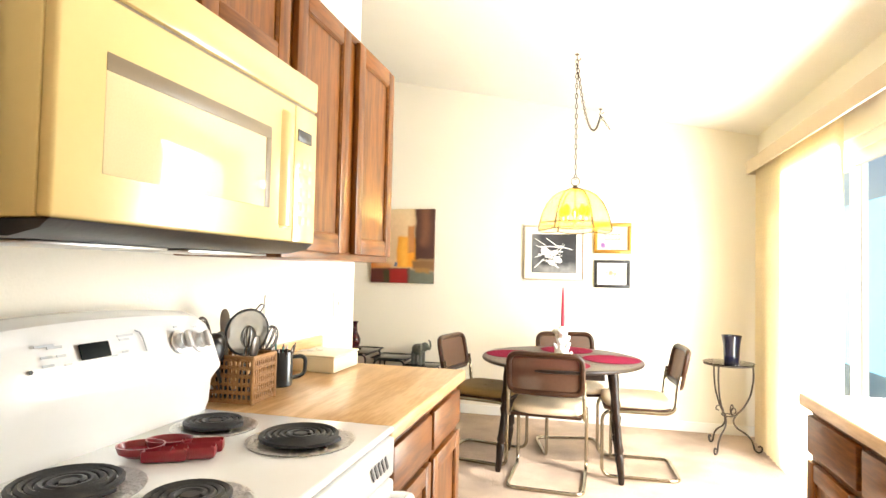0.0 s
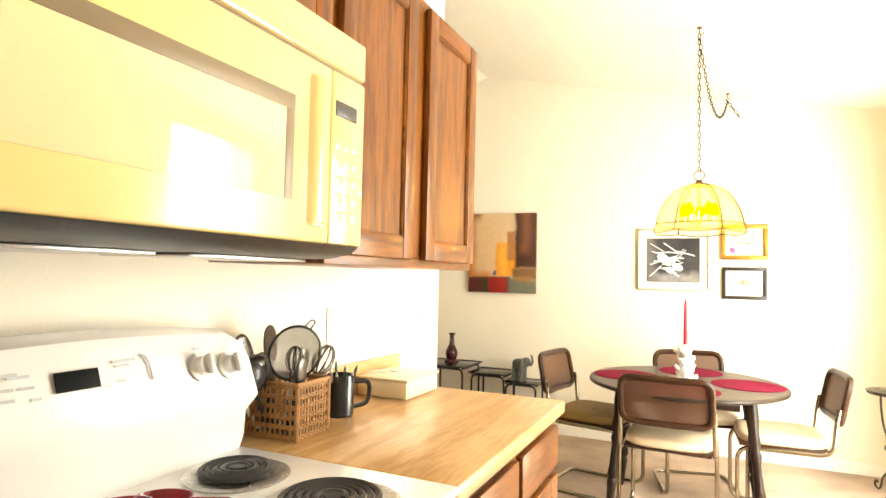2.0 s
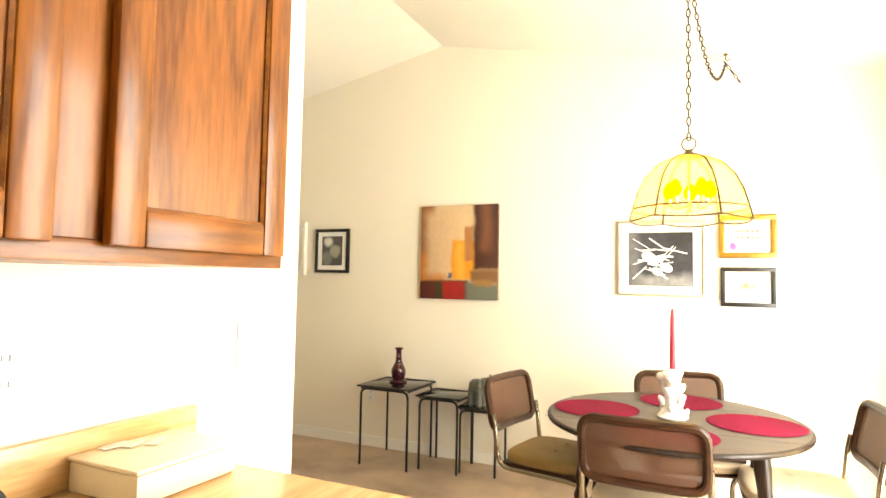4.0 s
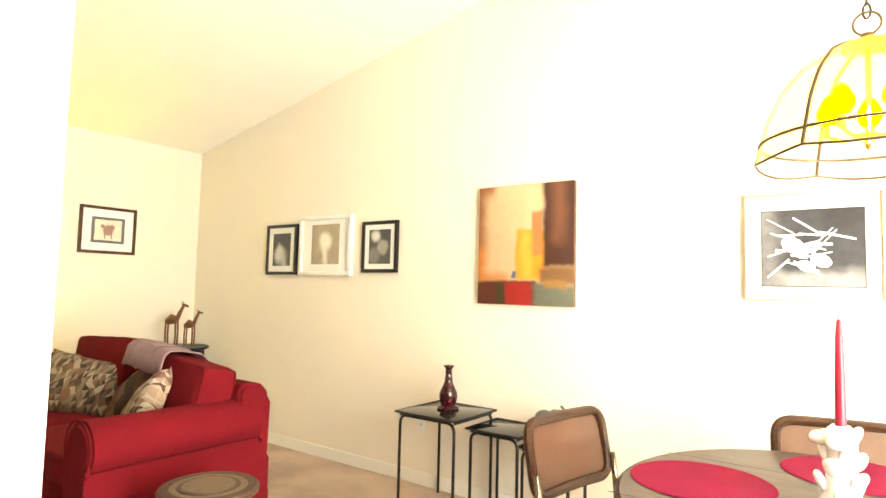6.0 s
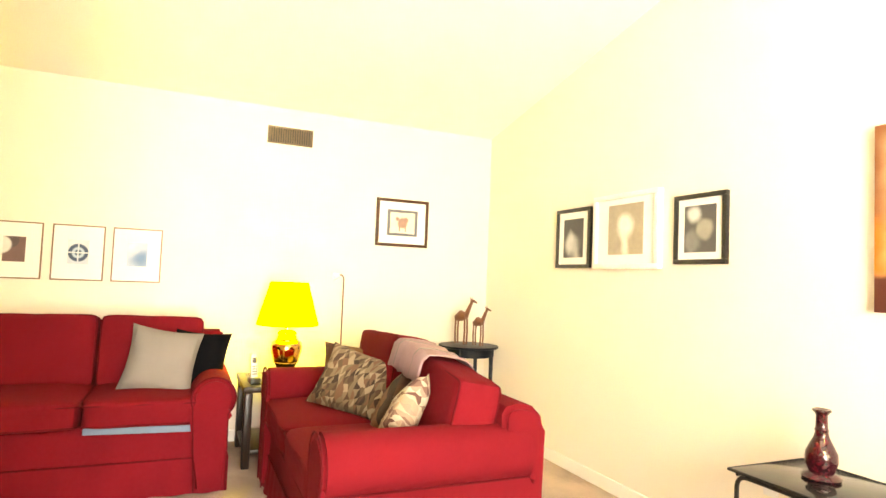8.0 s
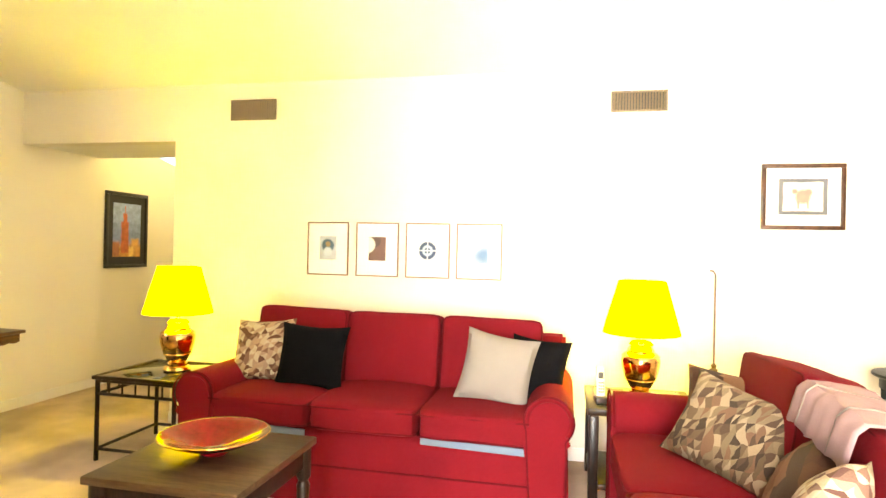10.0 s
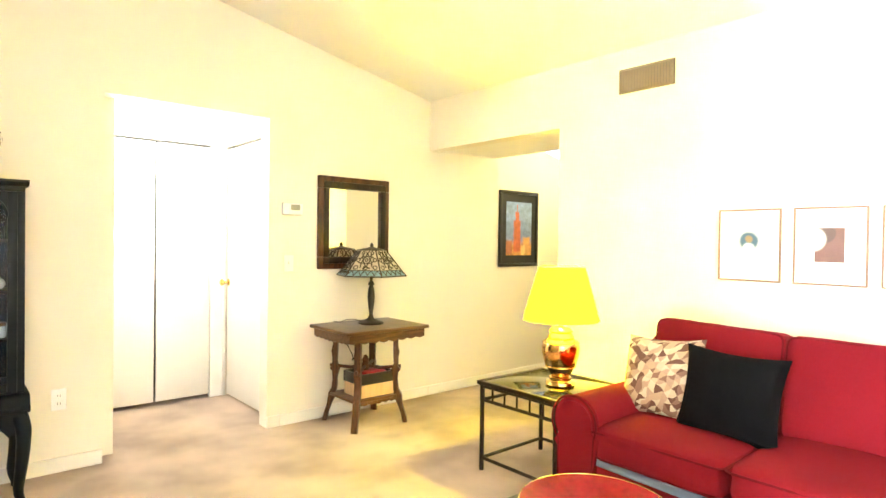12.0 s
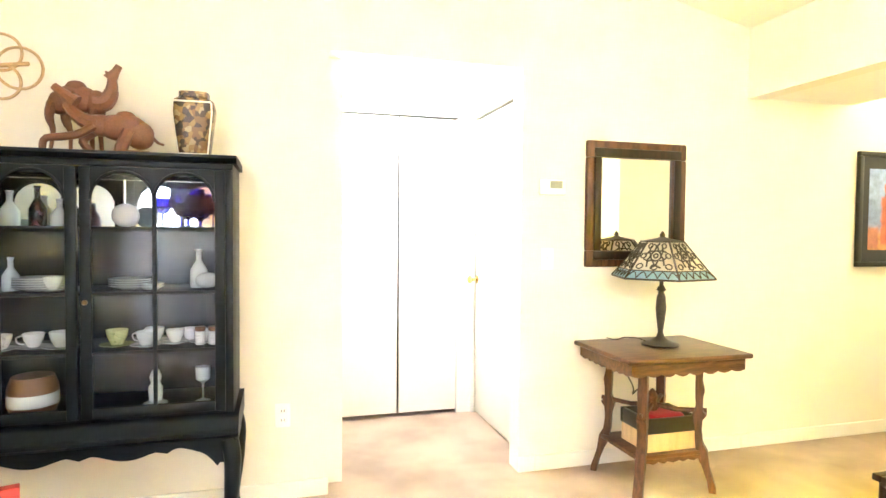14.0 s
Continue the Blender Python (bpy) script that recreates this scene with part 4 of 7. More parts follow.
part("hanging_loop", tube(fillet([(0, 0.012, 0.240), (0, 0.030, 0.262), (0, 0.042, 0.258), (0, 0.030, 0.236)], 0.01, 3), 0.0018, 5), BLACKIRON, u)


def whisk(m, handle_mat, label, wires=5, r=0.026, h=0.085):
    u = utensil("whisk", label, m)
    part("handle", tube([(0, 0, 0), (0, 0, 0.06), (0, 0, 0.14)], 0.008, 8, None, False, lambda k: 0.8 + 0.4 * math.sin(3 * k)), handle_mat, u)
    for k in range(wires):
        a = math.pi * k / wires
        pts = []
        for i in range(17):
            t = math.pi * 2 * i / 16
            pts.append((r * math.sin(t) * math.cos(a), r * math.sin(t) * math.sin(a), 0.14 + h * (1 - math.cos(t)) / 2))
        part("wire", tube(pts, 0.0021, 5), STEEL_D, u)


whisk(pose(bx + 0.01, by + 0.005, ZB, -36, 4, 0), CHARCOAL, "balloon whisk with a dark handle leaning out of the basket")
whisk(pose(bx + 0.015, by - 0.015, ZB, 4, 8, 0), STEEL_L, "small steel whisk standing in the basket", 4, 0.02, 0.06)


def spoon(m, w, h, length, material, label, deep=0.008, name="ladle"):
    u = utensil(name, label, m)
    part("handle", tube([(0, 0, 0), (0, 0, length)], 0.005, 7), material, u)
    part("head", blob(deep, w, h, 2.3, 6, None, (0, 0, length + h * 0.85)), material, u)


GREYSPOON = mat("grey_brown_spoon_wood", (0.13, 0.085, 0.055), 0.6, vary=0.15, scale=20, bump=0.1)
spoon(pose(bx - 0.03, by - 0.01, ZB, 2, -4, 6), 0.027, 0.048, 0.155, GREYSPOON, "greyish wooden spoon standing in the basket", 0.006, "wooden_spoon")
spoon(pose(bx - 0.045, by - 0.03, ZB, 17, -6, 0), 0.030, 0.046, 0.15, STEEL_L, "steel serving spoon in the basket", 0.007, "serving_spoon")
spoon(pose(bx - 0.05, by - 0.045, ZB, 30, -8, -8), 0.040, 0.034, 0.165, WHITECER, "white plastic spatula leaning over the basket rim", 0.005, "spatula")
spoon(pose(bx - 0.03, by - 0.035, ZB, 21, 2, 0), 0.033, 0.033, 0.13, STEEL_D, "dark steel ladle leaning over the basket rim", 0.026)
spoon(pose(bx - 0.02, by - 0.045, ZB, 25, 0, 0), 0.032, 0.034, 0.120, CHARCOAL, "black nylon ladle leaning over the basket rim", 0.028)
spoon(pose(bx - 0.01, by - 0.03, ZB, 17, -2, 0), 0.028, 0.042, 0.115, CHARCOAL, "black nylon turner leaning in the basket", 0.005, "spatula")
spoon(pose(bx + 0.04, by - 0.01, ZB, 10, 10, 0), 0.020, 0.034, 0.115, STEEL_D, "dark steel spoon standing in the basket", 0.006, "spoon")
spoon(pose(bx - 0.01, by + 0.03, ZB, -12, 2, 0), 0.020, 0.036, 0.12, STEEL_L, "steel slotted turner in the basket", 0.004, "turner")
u = utensil("tongs", "black handled tongs bent over the basket rim", pose(bx - 0.045, by - 0.03, ZB))
part("arm", tube(fillet([(0, 0, 0), (0, -0.025, 0.12), (0, -0.050, 0.145), (0.01, -0.07, 0.125)], 0.04), 0.0055, 8), CHARCOAL, u)
part("arm", tube(fillet([(0.012, 0.01, 0), (0.012, -0.015, 0.125), (0.012, -0.045, 0.155), (0.022, -0.07, 0.14)], 0.04), 0.0055, 8), STEEL_L, u)

# mug of pens
mug = thing("pen_mug", pose(-1.125, 2.635, 0.915, 0, 0, -48), "dark navy ceramic mug filled with pens", "mug")
part("cup", lathe([(0, 0), (0.037, 0), (0.041, 0.004), (0.0415, 0.108), (0.040, 0.111), (0.0375, 0.108), (0.036, 0.01), (0, 0.008)], 28), NAVY, mug)
part("handle", tube(fillet([(0, 0.039, 0.09), (0, 0.085, 0.092), (0, 0.082, 0.03), (0, 0.039, 0.022)], 0.04, 7), 0.0065, 8), NAVY, mug)
PENS = [mat("pen_black", (0.02, 0.02, 0.02), 0.3), mat("pen_teal", (0.02, 0.20, 0.18), 0.3), mat("pen_grey", (0.4, 0.4, 0.42), 0.3), mat("pencil_brown", (0.07, 0.045, 0.03), 0.4), mat("pen_white", (0.75, 0.75, 0.74), 0.3)]
for k in range(11):
    a = k * 2.4
    pen = thing("pen", pose(-1.125 + 0.017 * math.cos(a), 2.635 + 0.017 * math.sin(a), 0.925, -14 * math.sin(a), 14 * math.cos(a), 0), "writing pen standing in the mug", "pen", "pens in the mug")
    hh = 0.105 + 0.025 * ((k * 37) % 10) / 10
    part("barrel", rod(0.0038, hh, 8), PENS[k % 5], pen)
    part("tip", lathe([(0.0038, hh), (0.001, hh + 0.012), (0, hh + 0.013)], 8), PENS[(k + 2) % 5], pen)

BOXCREAM = mat("cream_plastic_box", (0.74, 0.66, 0.48), 0.4, vary=0.03, scale=8, bump=0.02)
nb = thing("napkin_box", pose(0, 0, 0), "cream lidded plastic box on the counter by the wall", "box")
part("tray", box(-1.232, -1.052, 2.893, 3.12, 0.9145, 0.968, 0.006), BOXCREAM, nb)
part("lid", box(-1.235, -1.049, 2.890, 3.123, 0.969, 0.977, 0.003), BOXCREAM, nb)
for k in range(3):
    sl = thing("folded_paper", pose(-1.215 + 0.02 * k, 2.97 + 0.03 * k, 0.979, 0, 0, 15 * k), "small cream folded paper on the white box", "paper")
    part("sheet", box(-0.012, 0.012, -0.03, 0.03, 0.0, 0.002, 0.0005), MATBOARD, sl)

# ---- dining corner ----
TX, TY = -0.335, 4.98
tb = thing("dining_table", pose(TX, TY, 0), "oval dark wood dining table with turned legs", "table")
part("tabletop", lathe([(0, 0.705), (0.93, 0.705), (0.985, 0.712), (1.0, 0.722), (0.985, 0.73), (0, 0.73)], 56, None, 0, 0, 0, 0.53, 0.575), TABLETOP, tb, "greyish brown top with a dark rounded edge")
part("edge_band", lathe([(0.992, 0.708), (1.004, 0.711), (1.009, 0.719), (1.004, 0.727), (0.992, 0.729)], 56, None, 0, 0, 0, 0.53, 0.575), DARKWOOD, tb)
part("leaf_seam", box(-0.50, 0.50, -0.2515, -0.2485, 0.7295, 0.7306), BLACK, tb)
part("leaf_seam", box(-0.50, 0.50, 0.2485, 0.2515, 0.7295, 0.7306), BLACK, tb)
ap = box(-0.28, 0.28, -0.21, -0.19, 0.62, 0.705, 0.003)
box(-0.28, 0.28, 0.19, 0.21, 0.62, 0.705, 0.003, ap)
box(-0.28, -0.26, -0.19, 0.19, 0.62, 0.705, 0.003, ap)
box(0.26, 0.28, -0.19, 0.19, 0.62, 0.705, 0.003, ap)
part("apron", ap, DARKWOOD, tb)
LEG = [(0, 0.0), (0.016, 0.0), (0.019, 0.02), (0.022, 0.10), (0.028, 0.16), (0.020, 0.18), (0.030, 0.20), (0.024, 0.24), (0.021, 0.36), (0.030, 0.40), (0.021, 0.43), (0.031, 0.47), (0.026, 0.52), (0.032, 0.60), (0.032, 0.70), (0, 0.70)]
for sx in (-1, 1):
    for sy in (-1, 1):
        lg = part("leg", lathe(LEG, 16), DARKWOOD, tb)
        lg.matrix_basis = Matrix(((1, 0, -sx * 0.17, sx * 0.385), (0, 1, -sy * 0.10, sy * 0.24), (0, 0, 1, 0), (0, 0, 0, 1)))

for k, (dx, dy) in enumerate(((-0.325, 0.0), (0.02, 0.36), (0.325, 0.0), (0.0, -0.35))):
    pm = thing("placemat", pose(TX + dx, TY + dy, 0.7308), "round crimson woven placemat on the dining table", "placemat", "placemats on the dining table")
    part("disc", lathe([(0, 0), (0.186, 0), (0.19, 0.002), (0.186, 0.004)] + [(r / 100, 0.004 + 0.0008 * (i % 2)) for i, r in enumerate(range(18, 1, -1))] + [(0, 0.004)], 48), MAGENTA, pm)

ch = thing("candle_holder", pose(-0.33, 4.95, 0.731), "white sculpted ceramic candle holder with leaf shapes", "candle holder")
part("body", lathe([(0, 0), (0.062, 0), (0.066, 0.008), (0.05, 0.025), (0.038, 0.05), (0.034, 0.10), (0.030, 0.14), (0.036, 0.175), (0.03, 0.20), (0.02, 0.21), (0.012, 0.205), (0, 0.20)], 22), WHITECER, ch)
random.seed(5)
for k in range(14):
    a, z = 2.4 * k, 0.02 + 0.013 * k
    r = 0.052 - 0.0017 * k
    lf = part("leaf", blob(0.012, 0.02, 0.026, 2.2, 4), WHITECER, ch)
    lf.matrix_basis = pose(r * math.cos(a), r * math.sin(a), z, 20 * math.sin(k), 25, math.degrees(a))
for a in (100, 190, 260):
    bl = part("blossom", blob(0.024, 0.024, 0.018, 2.0, 4), WHITECER, ch)
    bl.matrix_basis = pose(0.045 * math.cos(radians(a)), 0.045 * math.sin(radians(a)), 0.175)
cd = thing("taper_candle", pose(-0.33, 4.95, 0.935), "tall unlit red taper candle in a white holder", "candle")
part("taper", lathe([(0, 0), (0.0125, 0), (0.0115, 0.10), (0.009, 0.22), (0.005, 0.262), (0, 0.268)], 16), CANDLE, cd)
part("wick", rod(0.001, 0.012, 6, None, 0, 0, 0.266), BLACK, cd)


def cane_chair(m, seat_mat, label):
    """Cantilever chair: one bent tube, padded seat, bent-wood back with cane."""
    c = thing("dining_chair", m, label, "chair", "chairs round the dining table")
    w = 0.225
    half = [(-w, -0.235, 0.665), (-w, -0.222, 0.60), (-w, -0.205, 0.425), (-w, 0.235, 0.425), (-w, 0.235, 0.013), (-w, -0.245, 0.013)]
    path = half + [(-x, y, z) for x, y, z in reversed(half)]
    part("tube_frame", tube(fillet(path, 0.07, 6), 0.0115, 10), CHROME_W, c, "bent chrome-plated steel tube")
    part("seat", blob(0.215, 0.215, 0.034, 4.5, 8, None, (0, 0.01, 0.468)), seat_mat, c)
    part("seat_frame", box(-0.212, 0.212, -0.20, 0.225, 0.428, 0.446, 0.008), BENT, c)
    for x in (-0.07, 0.07):
        part("button", blob(0.011, 0.011, 0.006, 2, 3, None, (x, 0.02, 0.5015)), seat_mat, c)
    bend = lambda x, z: -0.245 - 0.02 * (1 - (x / 0.22) ** 2) - (z - 0.62) * 0.20
    ring = fillet([(-0.215, 0, 0.585), (0.215, 0, 0.585), (0.215, 0, 0.815), (-0.215, 0, 0.815)], 0.06, 6, True)
    dense = []
    for a, b in zip(ring, ring[1:] + ring[:1]):
        k = max(1, int((b - a).length / 0.04))
        dense += [a.lerp(b, i / k) for i in range(k)]
    part("back_frame", tube([(p.x, bend(p.x, p.z), p.z) for p in dense], 0.0175, 9, None, True), BENT, c)
    g = bmesh.new()
    n, q = 10, 5
    vs = [[g.verts.new((-0.207 + 0.414 * i / n, bend(-0.207 + 0.414 * i / n, 0.59 + 0.22 * j / q), 0.59 + 0.22 * j / q)) for j in range(q + 1)] for i in range(n + 1)]
    for i in range(n):
        for j in range(q):
            g.faces.new((vs[i][j], vs[i + 1][j], vs[i + 1][j + 1], vs[i][j + 1]))
    part("cane_panel", g, CANE, c, "woven cane back panel")
    return c


CHROME_W = mat("warm_chrome_tube", (0.34, 0.30, 0.23), 0.16, 1.0, vary=0.08, scale=20, fine=80, bump=0.0)


def chair_pose(bx, by, fx, fy):
    """By the middle of the backrest and the way the chair faces."""
    l = math.hypot(fx, fy)
    return pose(bx + 0.27 * fx / l, by + 0.27 * fy / l, 0, 0, 0, math.degrees(math.atan2(-fx, fy)))


cane_chair(chair_pose(-0.405, 4.43, 0.03, 1), CREAMVINYL, "chrome cantilever chair with brown cane back and cream seat")
cane_chair(chair_pose(0.425, 5.09, -0.998, -0.05), CREAMVINYL, "chrome cantilever chair with brown cane back and cream seat")
cane_chair(chair_pose(-0.34, 5.66, 0.24, -0.96), CREAMVINYL, "chrome cantilever chair with brown cane back and cream seat")
cane_chair(chair_pose(-1.128, 5.135, 0.975, -0.19), SHADEDVINYL, "chrome cantilever chair with brown cane back and shade-coloured cream seat")

# pendant lamp on a swagged chain
LX, LY = -0.258, 4.86
pl = thing("pendant_lamp", pose(LX, LY, 0), "amber glass dome pendant lamp with brass ribs, lit", "lamp")
DOME = [(0.238, 1.585), (0.228, 1.625), (0.207, 1.70), (0.176, 1.765), (0.130, 1.818), (0.075, 1.845), (0.05, 1.85)]
for k in range(6):
    a0, a1 = 2 * math.pi * k / 6, 2 * math.pi * (k + 1) / 6
    g = bmesh.new()
    rows = []
    for r, z in DOME:
        rows.append([g.verts.new((r * math.cos(a0 + (a1 - a0) * i / 6), r * math.sin(a0 + (a1 - a0) * i / 6), z - (0.012 * math.sin(math.pi * i / 6) if z < 1.6 else 0))) for i in range(7)])
    for p, q in zip(rows, rows[1:]):
        for i in range(6):
            g.faces.new((p[i], p[i + 1], q[i + 1], q[i]))
    pn = part("pane", g, AMBER, pl)
    pn.visible_shadow = False
    part("rib", tube([(r * math.cos(a0) * 1.005, r * math.sin(a0) * 1.005, z) for r, z in DOME], 0.0048, 6), CHAINBROWN, pl)
part("band", tube([(0.229 * math.cos(2 * math.pi * k / 40), 0.229 * math.sin(2 * math.pi * k / 40), 1.625) for k in range(40)], 0.004, 6, None, True), CHAINBROWN, pl)
part("lower_rim", tube([(0.239 * math.cos(2 * math.pi * k / 48), 0.239 * math.sin(2 * math.pi * k / 48), 1.585 - 0.012 * abs(math.sin(3 * 2 * math.pi * k / 48))) for k in range(48)], 0.0034, 6, None, True), CHAINBROWN, pl)
part("crown", lathe([(0.055, 1.845), (0.05, 1.856), (0.02, 1.862), (0.012, 1.88), (0, 1.88)], 18), AGED_BRASS, pl)
part("stem", lathe([(0, 1.60), (0.006, 1.60), (0.013, 1.615), (0.006, 1.63), (0.006, 1.85), (0, 1.85)], 10), BRASS, pl)
part("loop", tube([(0.028 * math.cos(a), 0, 1.905 + 0.028 * math.sin(a)) for a in [2 * math.pi * k / 18 for k in range(18)]], 0.003, 6, None, True), AGED_BRASS, pl)
for k in range(5):
    a = 2 * math.pi * k / 5 + 0.3
    x, y = 0.085 * math.cos(a), 0.085 * math.sin(a)
    part("arm", tube([(0, 0, 1.64), (x * 0.6, y * 0.6, 1.628), (x, y, 1.645)], 0.004, 6), BRASS, pl)
    part("socket", rod(0.011, 0.03, 10, None, x, y, 1.645), BRASS, pl)
    bb = part("bulb", lathe([(0, 1.675), (0.016, 1.678), (0.027, 1.700), (0.024, 1.718), (0.012, 1.742), (0, 1.752)], 14, None, x, y), BULB, pl)
    bb.visible_shadow = False


def chain(name, pts, label, size=0.0125):
    """Links along points, turned in turn."""
    c = thing(name, pose(0, 0, 0), label, "chain")
    link = None
    pts = [Vector(p) for p in pts]
    left, step, k = 0.0, size * 2.7, 0
    for a, b in zip(pts, pts[1:]):
        d = (b - a)
        t = left
        while t < d.length:
            p = a + d.normalized() * t
            if link is None:
                lp = [(size * 0.62 * math.cos(2 * math.pi * i / 10), 0, size * 1.5 * math.sin(2 * math.pi * i / 10)) for i in range(10)]
                ob = part("link", tube(lp, size * 0.24, 5, None, True), CHAINBROWN, c)
                link = ob.data
            else:
                ob = new("link", link)
                ob.parent = c
            ob.matrix_basis = Matrix.Translation(p) @ d.to_track_quat("Z", "Y").to_matrix().to_4x4() @ pose(0, 0, 0, 0, 0, 90 * (k % 2))
            k += 1
            t += step
        left = t - d.length
    return c


HZ = roof_z(LX)
chain("hanging_chain", [(LX, LY, 1.935), (LX, LY, HZ - 0.055)], "brass hanging chain of the pendant lamp")
E2 = Vector((-0.085, 6.10, roof_z(-0.085) - 0.06))
sw = []
for i in range(15):
    t = i / 14
    sw.append((LX + (E2.x - LX) * t, LY + (E2.y - LY) * t, (HZ - 0.055) * (1 - t) + E2.z * t - 0.27 * 4 * t * (1 - t)))
chain("swag_chain", sw, "brass swag chain looped between ceiling hooks")
for x, y in ((LX, LY), (E2.x, E2.y)):
    hk = thing("ceiling_hook", pose(x, y, roof_z(x)), "small brass swag hook in the ceiling", "hook", "swag hooks")
    part("plate", rod(0.014, 0.006, 14, None, 0, 0, -0.008), AGED_BRASS, hk)
    part("hook", tube([(0, 0, -0.006), (0, 0, -0.03)] + [(0.012 - 0.012 * math.cos(math.pi * k / 6), 0, -0.03 - 0.016 * math.sin(math.pi * k / 6)) for k in range(7)], 0.0028, 6), AGED_BRASS, hk)
chain("chain_tail", [tuple(E2), (E2.x + 0.085, E2.y + 0.02, E2.z - 0.13)], "short loose end of brass chain")

# wrought-iron stand with glass top and cobalt vase
SX, SYY = 0.86, 5.72
ws = thing("iron_stand", pose(SX, SYY, 0), "scrolled wrought-iron plant stand with round glass top", "stand")
part("top_ring", tube([(0.17 * math.cos(2 * math.pi * k / 36), 0.17 * math.sin(2 * math.pi * k / 36), 0.645) for k in range(36)], 0.006, 6, None, True), RUSTIRON, ws)
part("glass_top", lathe([(0, 0.652), (0.178, 0.652), (0.18, 0.655), (0.178, 0.658), (0, 0.658)], 40), CLEAR, ws)
for k in range(3):
    a = radians(90 + 120 * k + 25)
    rad = [(0.165, 0.64), (0.17, 0.55), (0.15, 0.42), (0.10, 0.32), (0.05, 0.27), (0.03, 0.22), (0.06, 0.17), (0.12, 0.14), (0.165, 0.09), (0.175, 0.03), (0.20, 0.008), (0.225, 0.02), (0.228, 0.05), (0.212, 0.062), (0.202, 0.048)]
    part("leg", tube(fillet([(r * math.cos(a), r * math.sin(a), z) for r, z in rad], 0.04, 3), 0.0065, 7), RUSTIRON, ws)
    sc = [(0.045, 0.27), (0.03, 0.30), (0.05, 0.335), (0.08, 0.33), (0.085, 0.30), (0.065, 0.295)]
    a2 = a + radians(60)
    part("scroll", tube(fillet([(r * math.cos(a2), r * math.sin(a2), z) for r, z in sc], 0.03, 3), 0.0045, 6), RUSTIRON, ws)
part("hub_ring", tube([(0.045 * math.cos(2 * math.pi * k / 20), 0.045 * math.sin(2 * math.pi * k / 20), 0.265) for k in range(20)], 0.005, 6, None, True), RUSTIRON, ws)
vs = thing("blue_vase", pose(SX + 0.02, SYY, 0.659), "dark cobalt blue glass vase on the stand", "vase")
part("body", lathe([(0, 0), (0.048, 0), (0.052, 0.006), (0.056, 0.06), (0.060, 0.14), (0.070, 0.195), (0.073, 0.20), (0.068, 0.198), (0.055, 0.14), (0.05, 0.02), (0, 0.012)], 28), COBALT, vs)


# ---- pictures ----
def art(name, base, shapes, warp=0.02, wscale=6.0, rough=0.6, grain=0.10):
    """A painted picture: soft-edged boxes (x0, x1, z0, z1, colour, soft) and discs (x, z, r, colour, soft) in its own plane."""
    m = mat(name, (0.5, 0.5, 0.5), rough, fine=140, bump=0.12)
    nt = m.node_tree
    L = nt.links.new
    b = nt.nodes["Principled BSDF"]
    tc, nz, sub, sc, add, sep = (nt.nodes.new("ShaderNode" + k) for k in ("TexCoord", "TexNoise", "VectorMath", "VectorMath", "VectorMath", "SeparateXYZ"))
    nz.inputs["Scale"].default_value, nz.inputs["Detail"].default_value = wscale, 5.0
    L(tc.outputs["Object"], nz.inputs["Vector"])
    sub.operation, sub.inputs[1].default_value = "SUBTRACT", (0.5, 0.5, 0.5)
    L(nz.outputs["Color"], sub.inputs[0])
    sc.operation = "SCALE"
    sc.inputs["Scale"].default_value = warp * 2
    L(sub.outputs[0], sc.inputs[0])
    L(tc.outputs["Object"], add.inputs[0])
    L(sc.outputs[0], add.inputs[1])
    L(add.outputs[0], sep.inputs[0])
    grey = nt.nodes.new("ShaderNodeRGB")
    grey.outputs[0].default_value = (*base, 1)
    last = grey.outputs[0]

    def edge(out, a, s, rising):
        r = nt.nodes.new("ShaderNodeMapRange")
        r.interpolation_type = "SMOOTHSTEP"
        r.inputs["From Min"].default_value, r.inputs["From Max"].default_value = a - s, a + s
        r.inputs["To Min"].default_value, r.inputs["To Max"].default_value = (0, 1) if rising else (1, 0)
        L(out, r.inputs[0])
        return r.outputs[0]

    def times(p, q):
        t = nt.nodes.new("ShaderNodeMath")
        t.operation = "MULTIPLY"
        L(p, t.inputs[0])
        L(q, t.inputs[1])
        return t.outputs[0]

    for s in shapes:
        if len(s) == 6:
            x0, x1, z0, z1, col, soft = s
            mk = times(times(edge(sep.outputs[0], x0, soft, True), edge(sep.outputs[0], x1, soft, False)), times(edge(sep.outputs[2], z0, soft, True), edge(sep.outputs[2], z1, soft, False)))
        else:
            cx, cz, rad, col, soft = s
            ds = nt.nodes.new("ShaderNodeVectorMath")
            ds.operation = "DISTANCE"
            cb = nt.nodes.new("ShaderNodeCombineXYZ")
            L(sep.outputs[0], cb.inputs[0])
            L(sep.outputs[2], cb.inputs[2])
            L(cb.outputs[0], ds.inputs[0])
            ds.inputs[1].default_value = (cx, 0, cz)
            mk = edge(ds.outputs["Value"], rad, soft, False)
        mx = nt.nodes.new("ShaderNodeMix")
        mx.data_type = "RGBA"
        L(mk, mx.inputs[0])
        L(last, mx.inputs[6])
        mx.inputs[7].default_value = (*col, 1)
        last = mx.outputs[2]
    hsv, mr, n2 = (nt.nodes.new("ShaderNode" + k) for k in ("HueSaturation", "MapRange", "TexNoise"))
    n2.inputs["Scale"].default_value, n2.inputs["Detail"].default_value = 25, 6
    L(tc.outputs["Object"], n2.inputs["Vector"])
    mr.inputs["To Min"].default_value, mr.inputs["To Max"].default_value = 1 - 2 * grain, 1 + 2 * grain
    L(n2.outputs["Fac"], mr.inputs[0])
    L(mr.outputs[0], hsv.inputs["Value"])
    L(last, hsv.inputs["Color"])
    L(hsv.outputs[0], b.inputs["Base Color"])
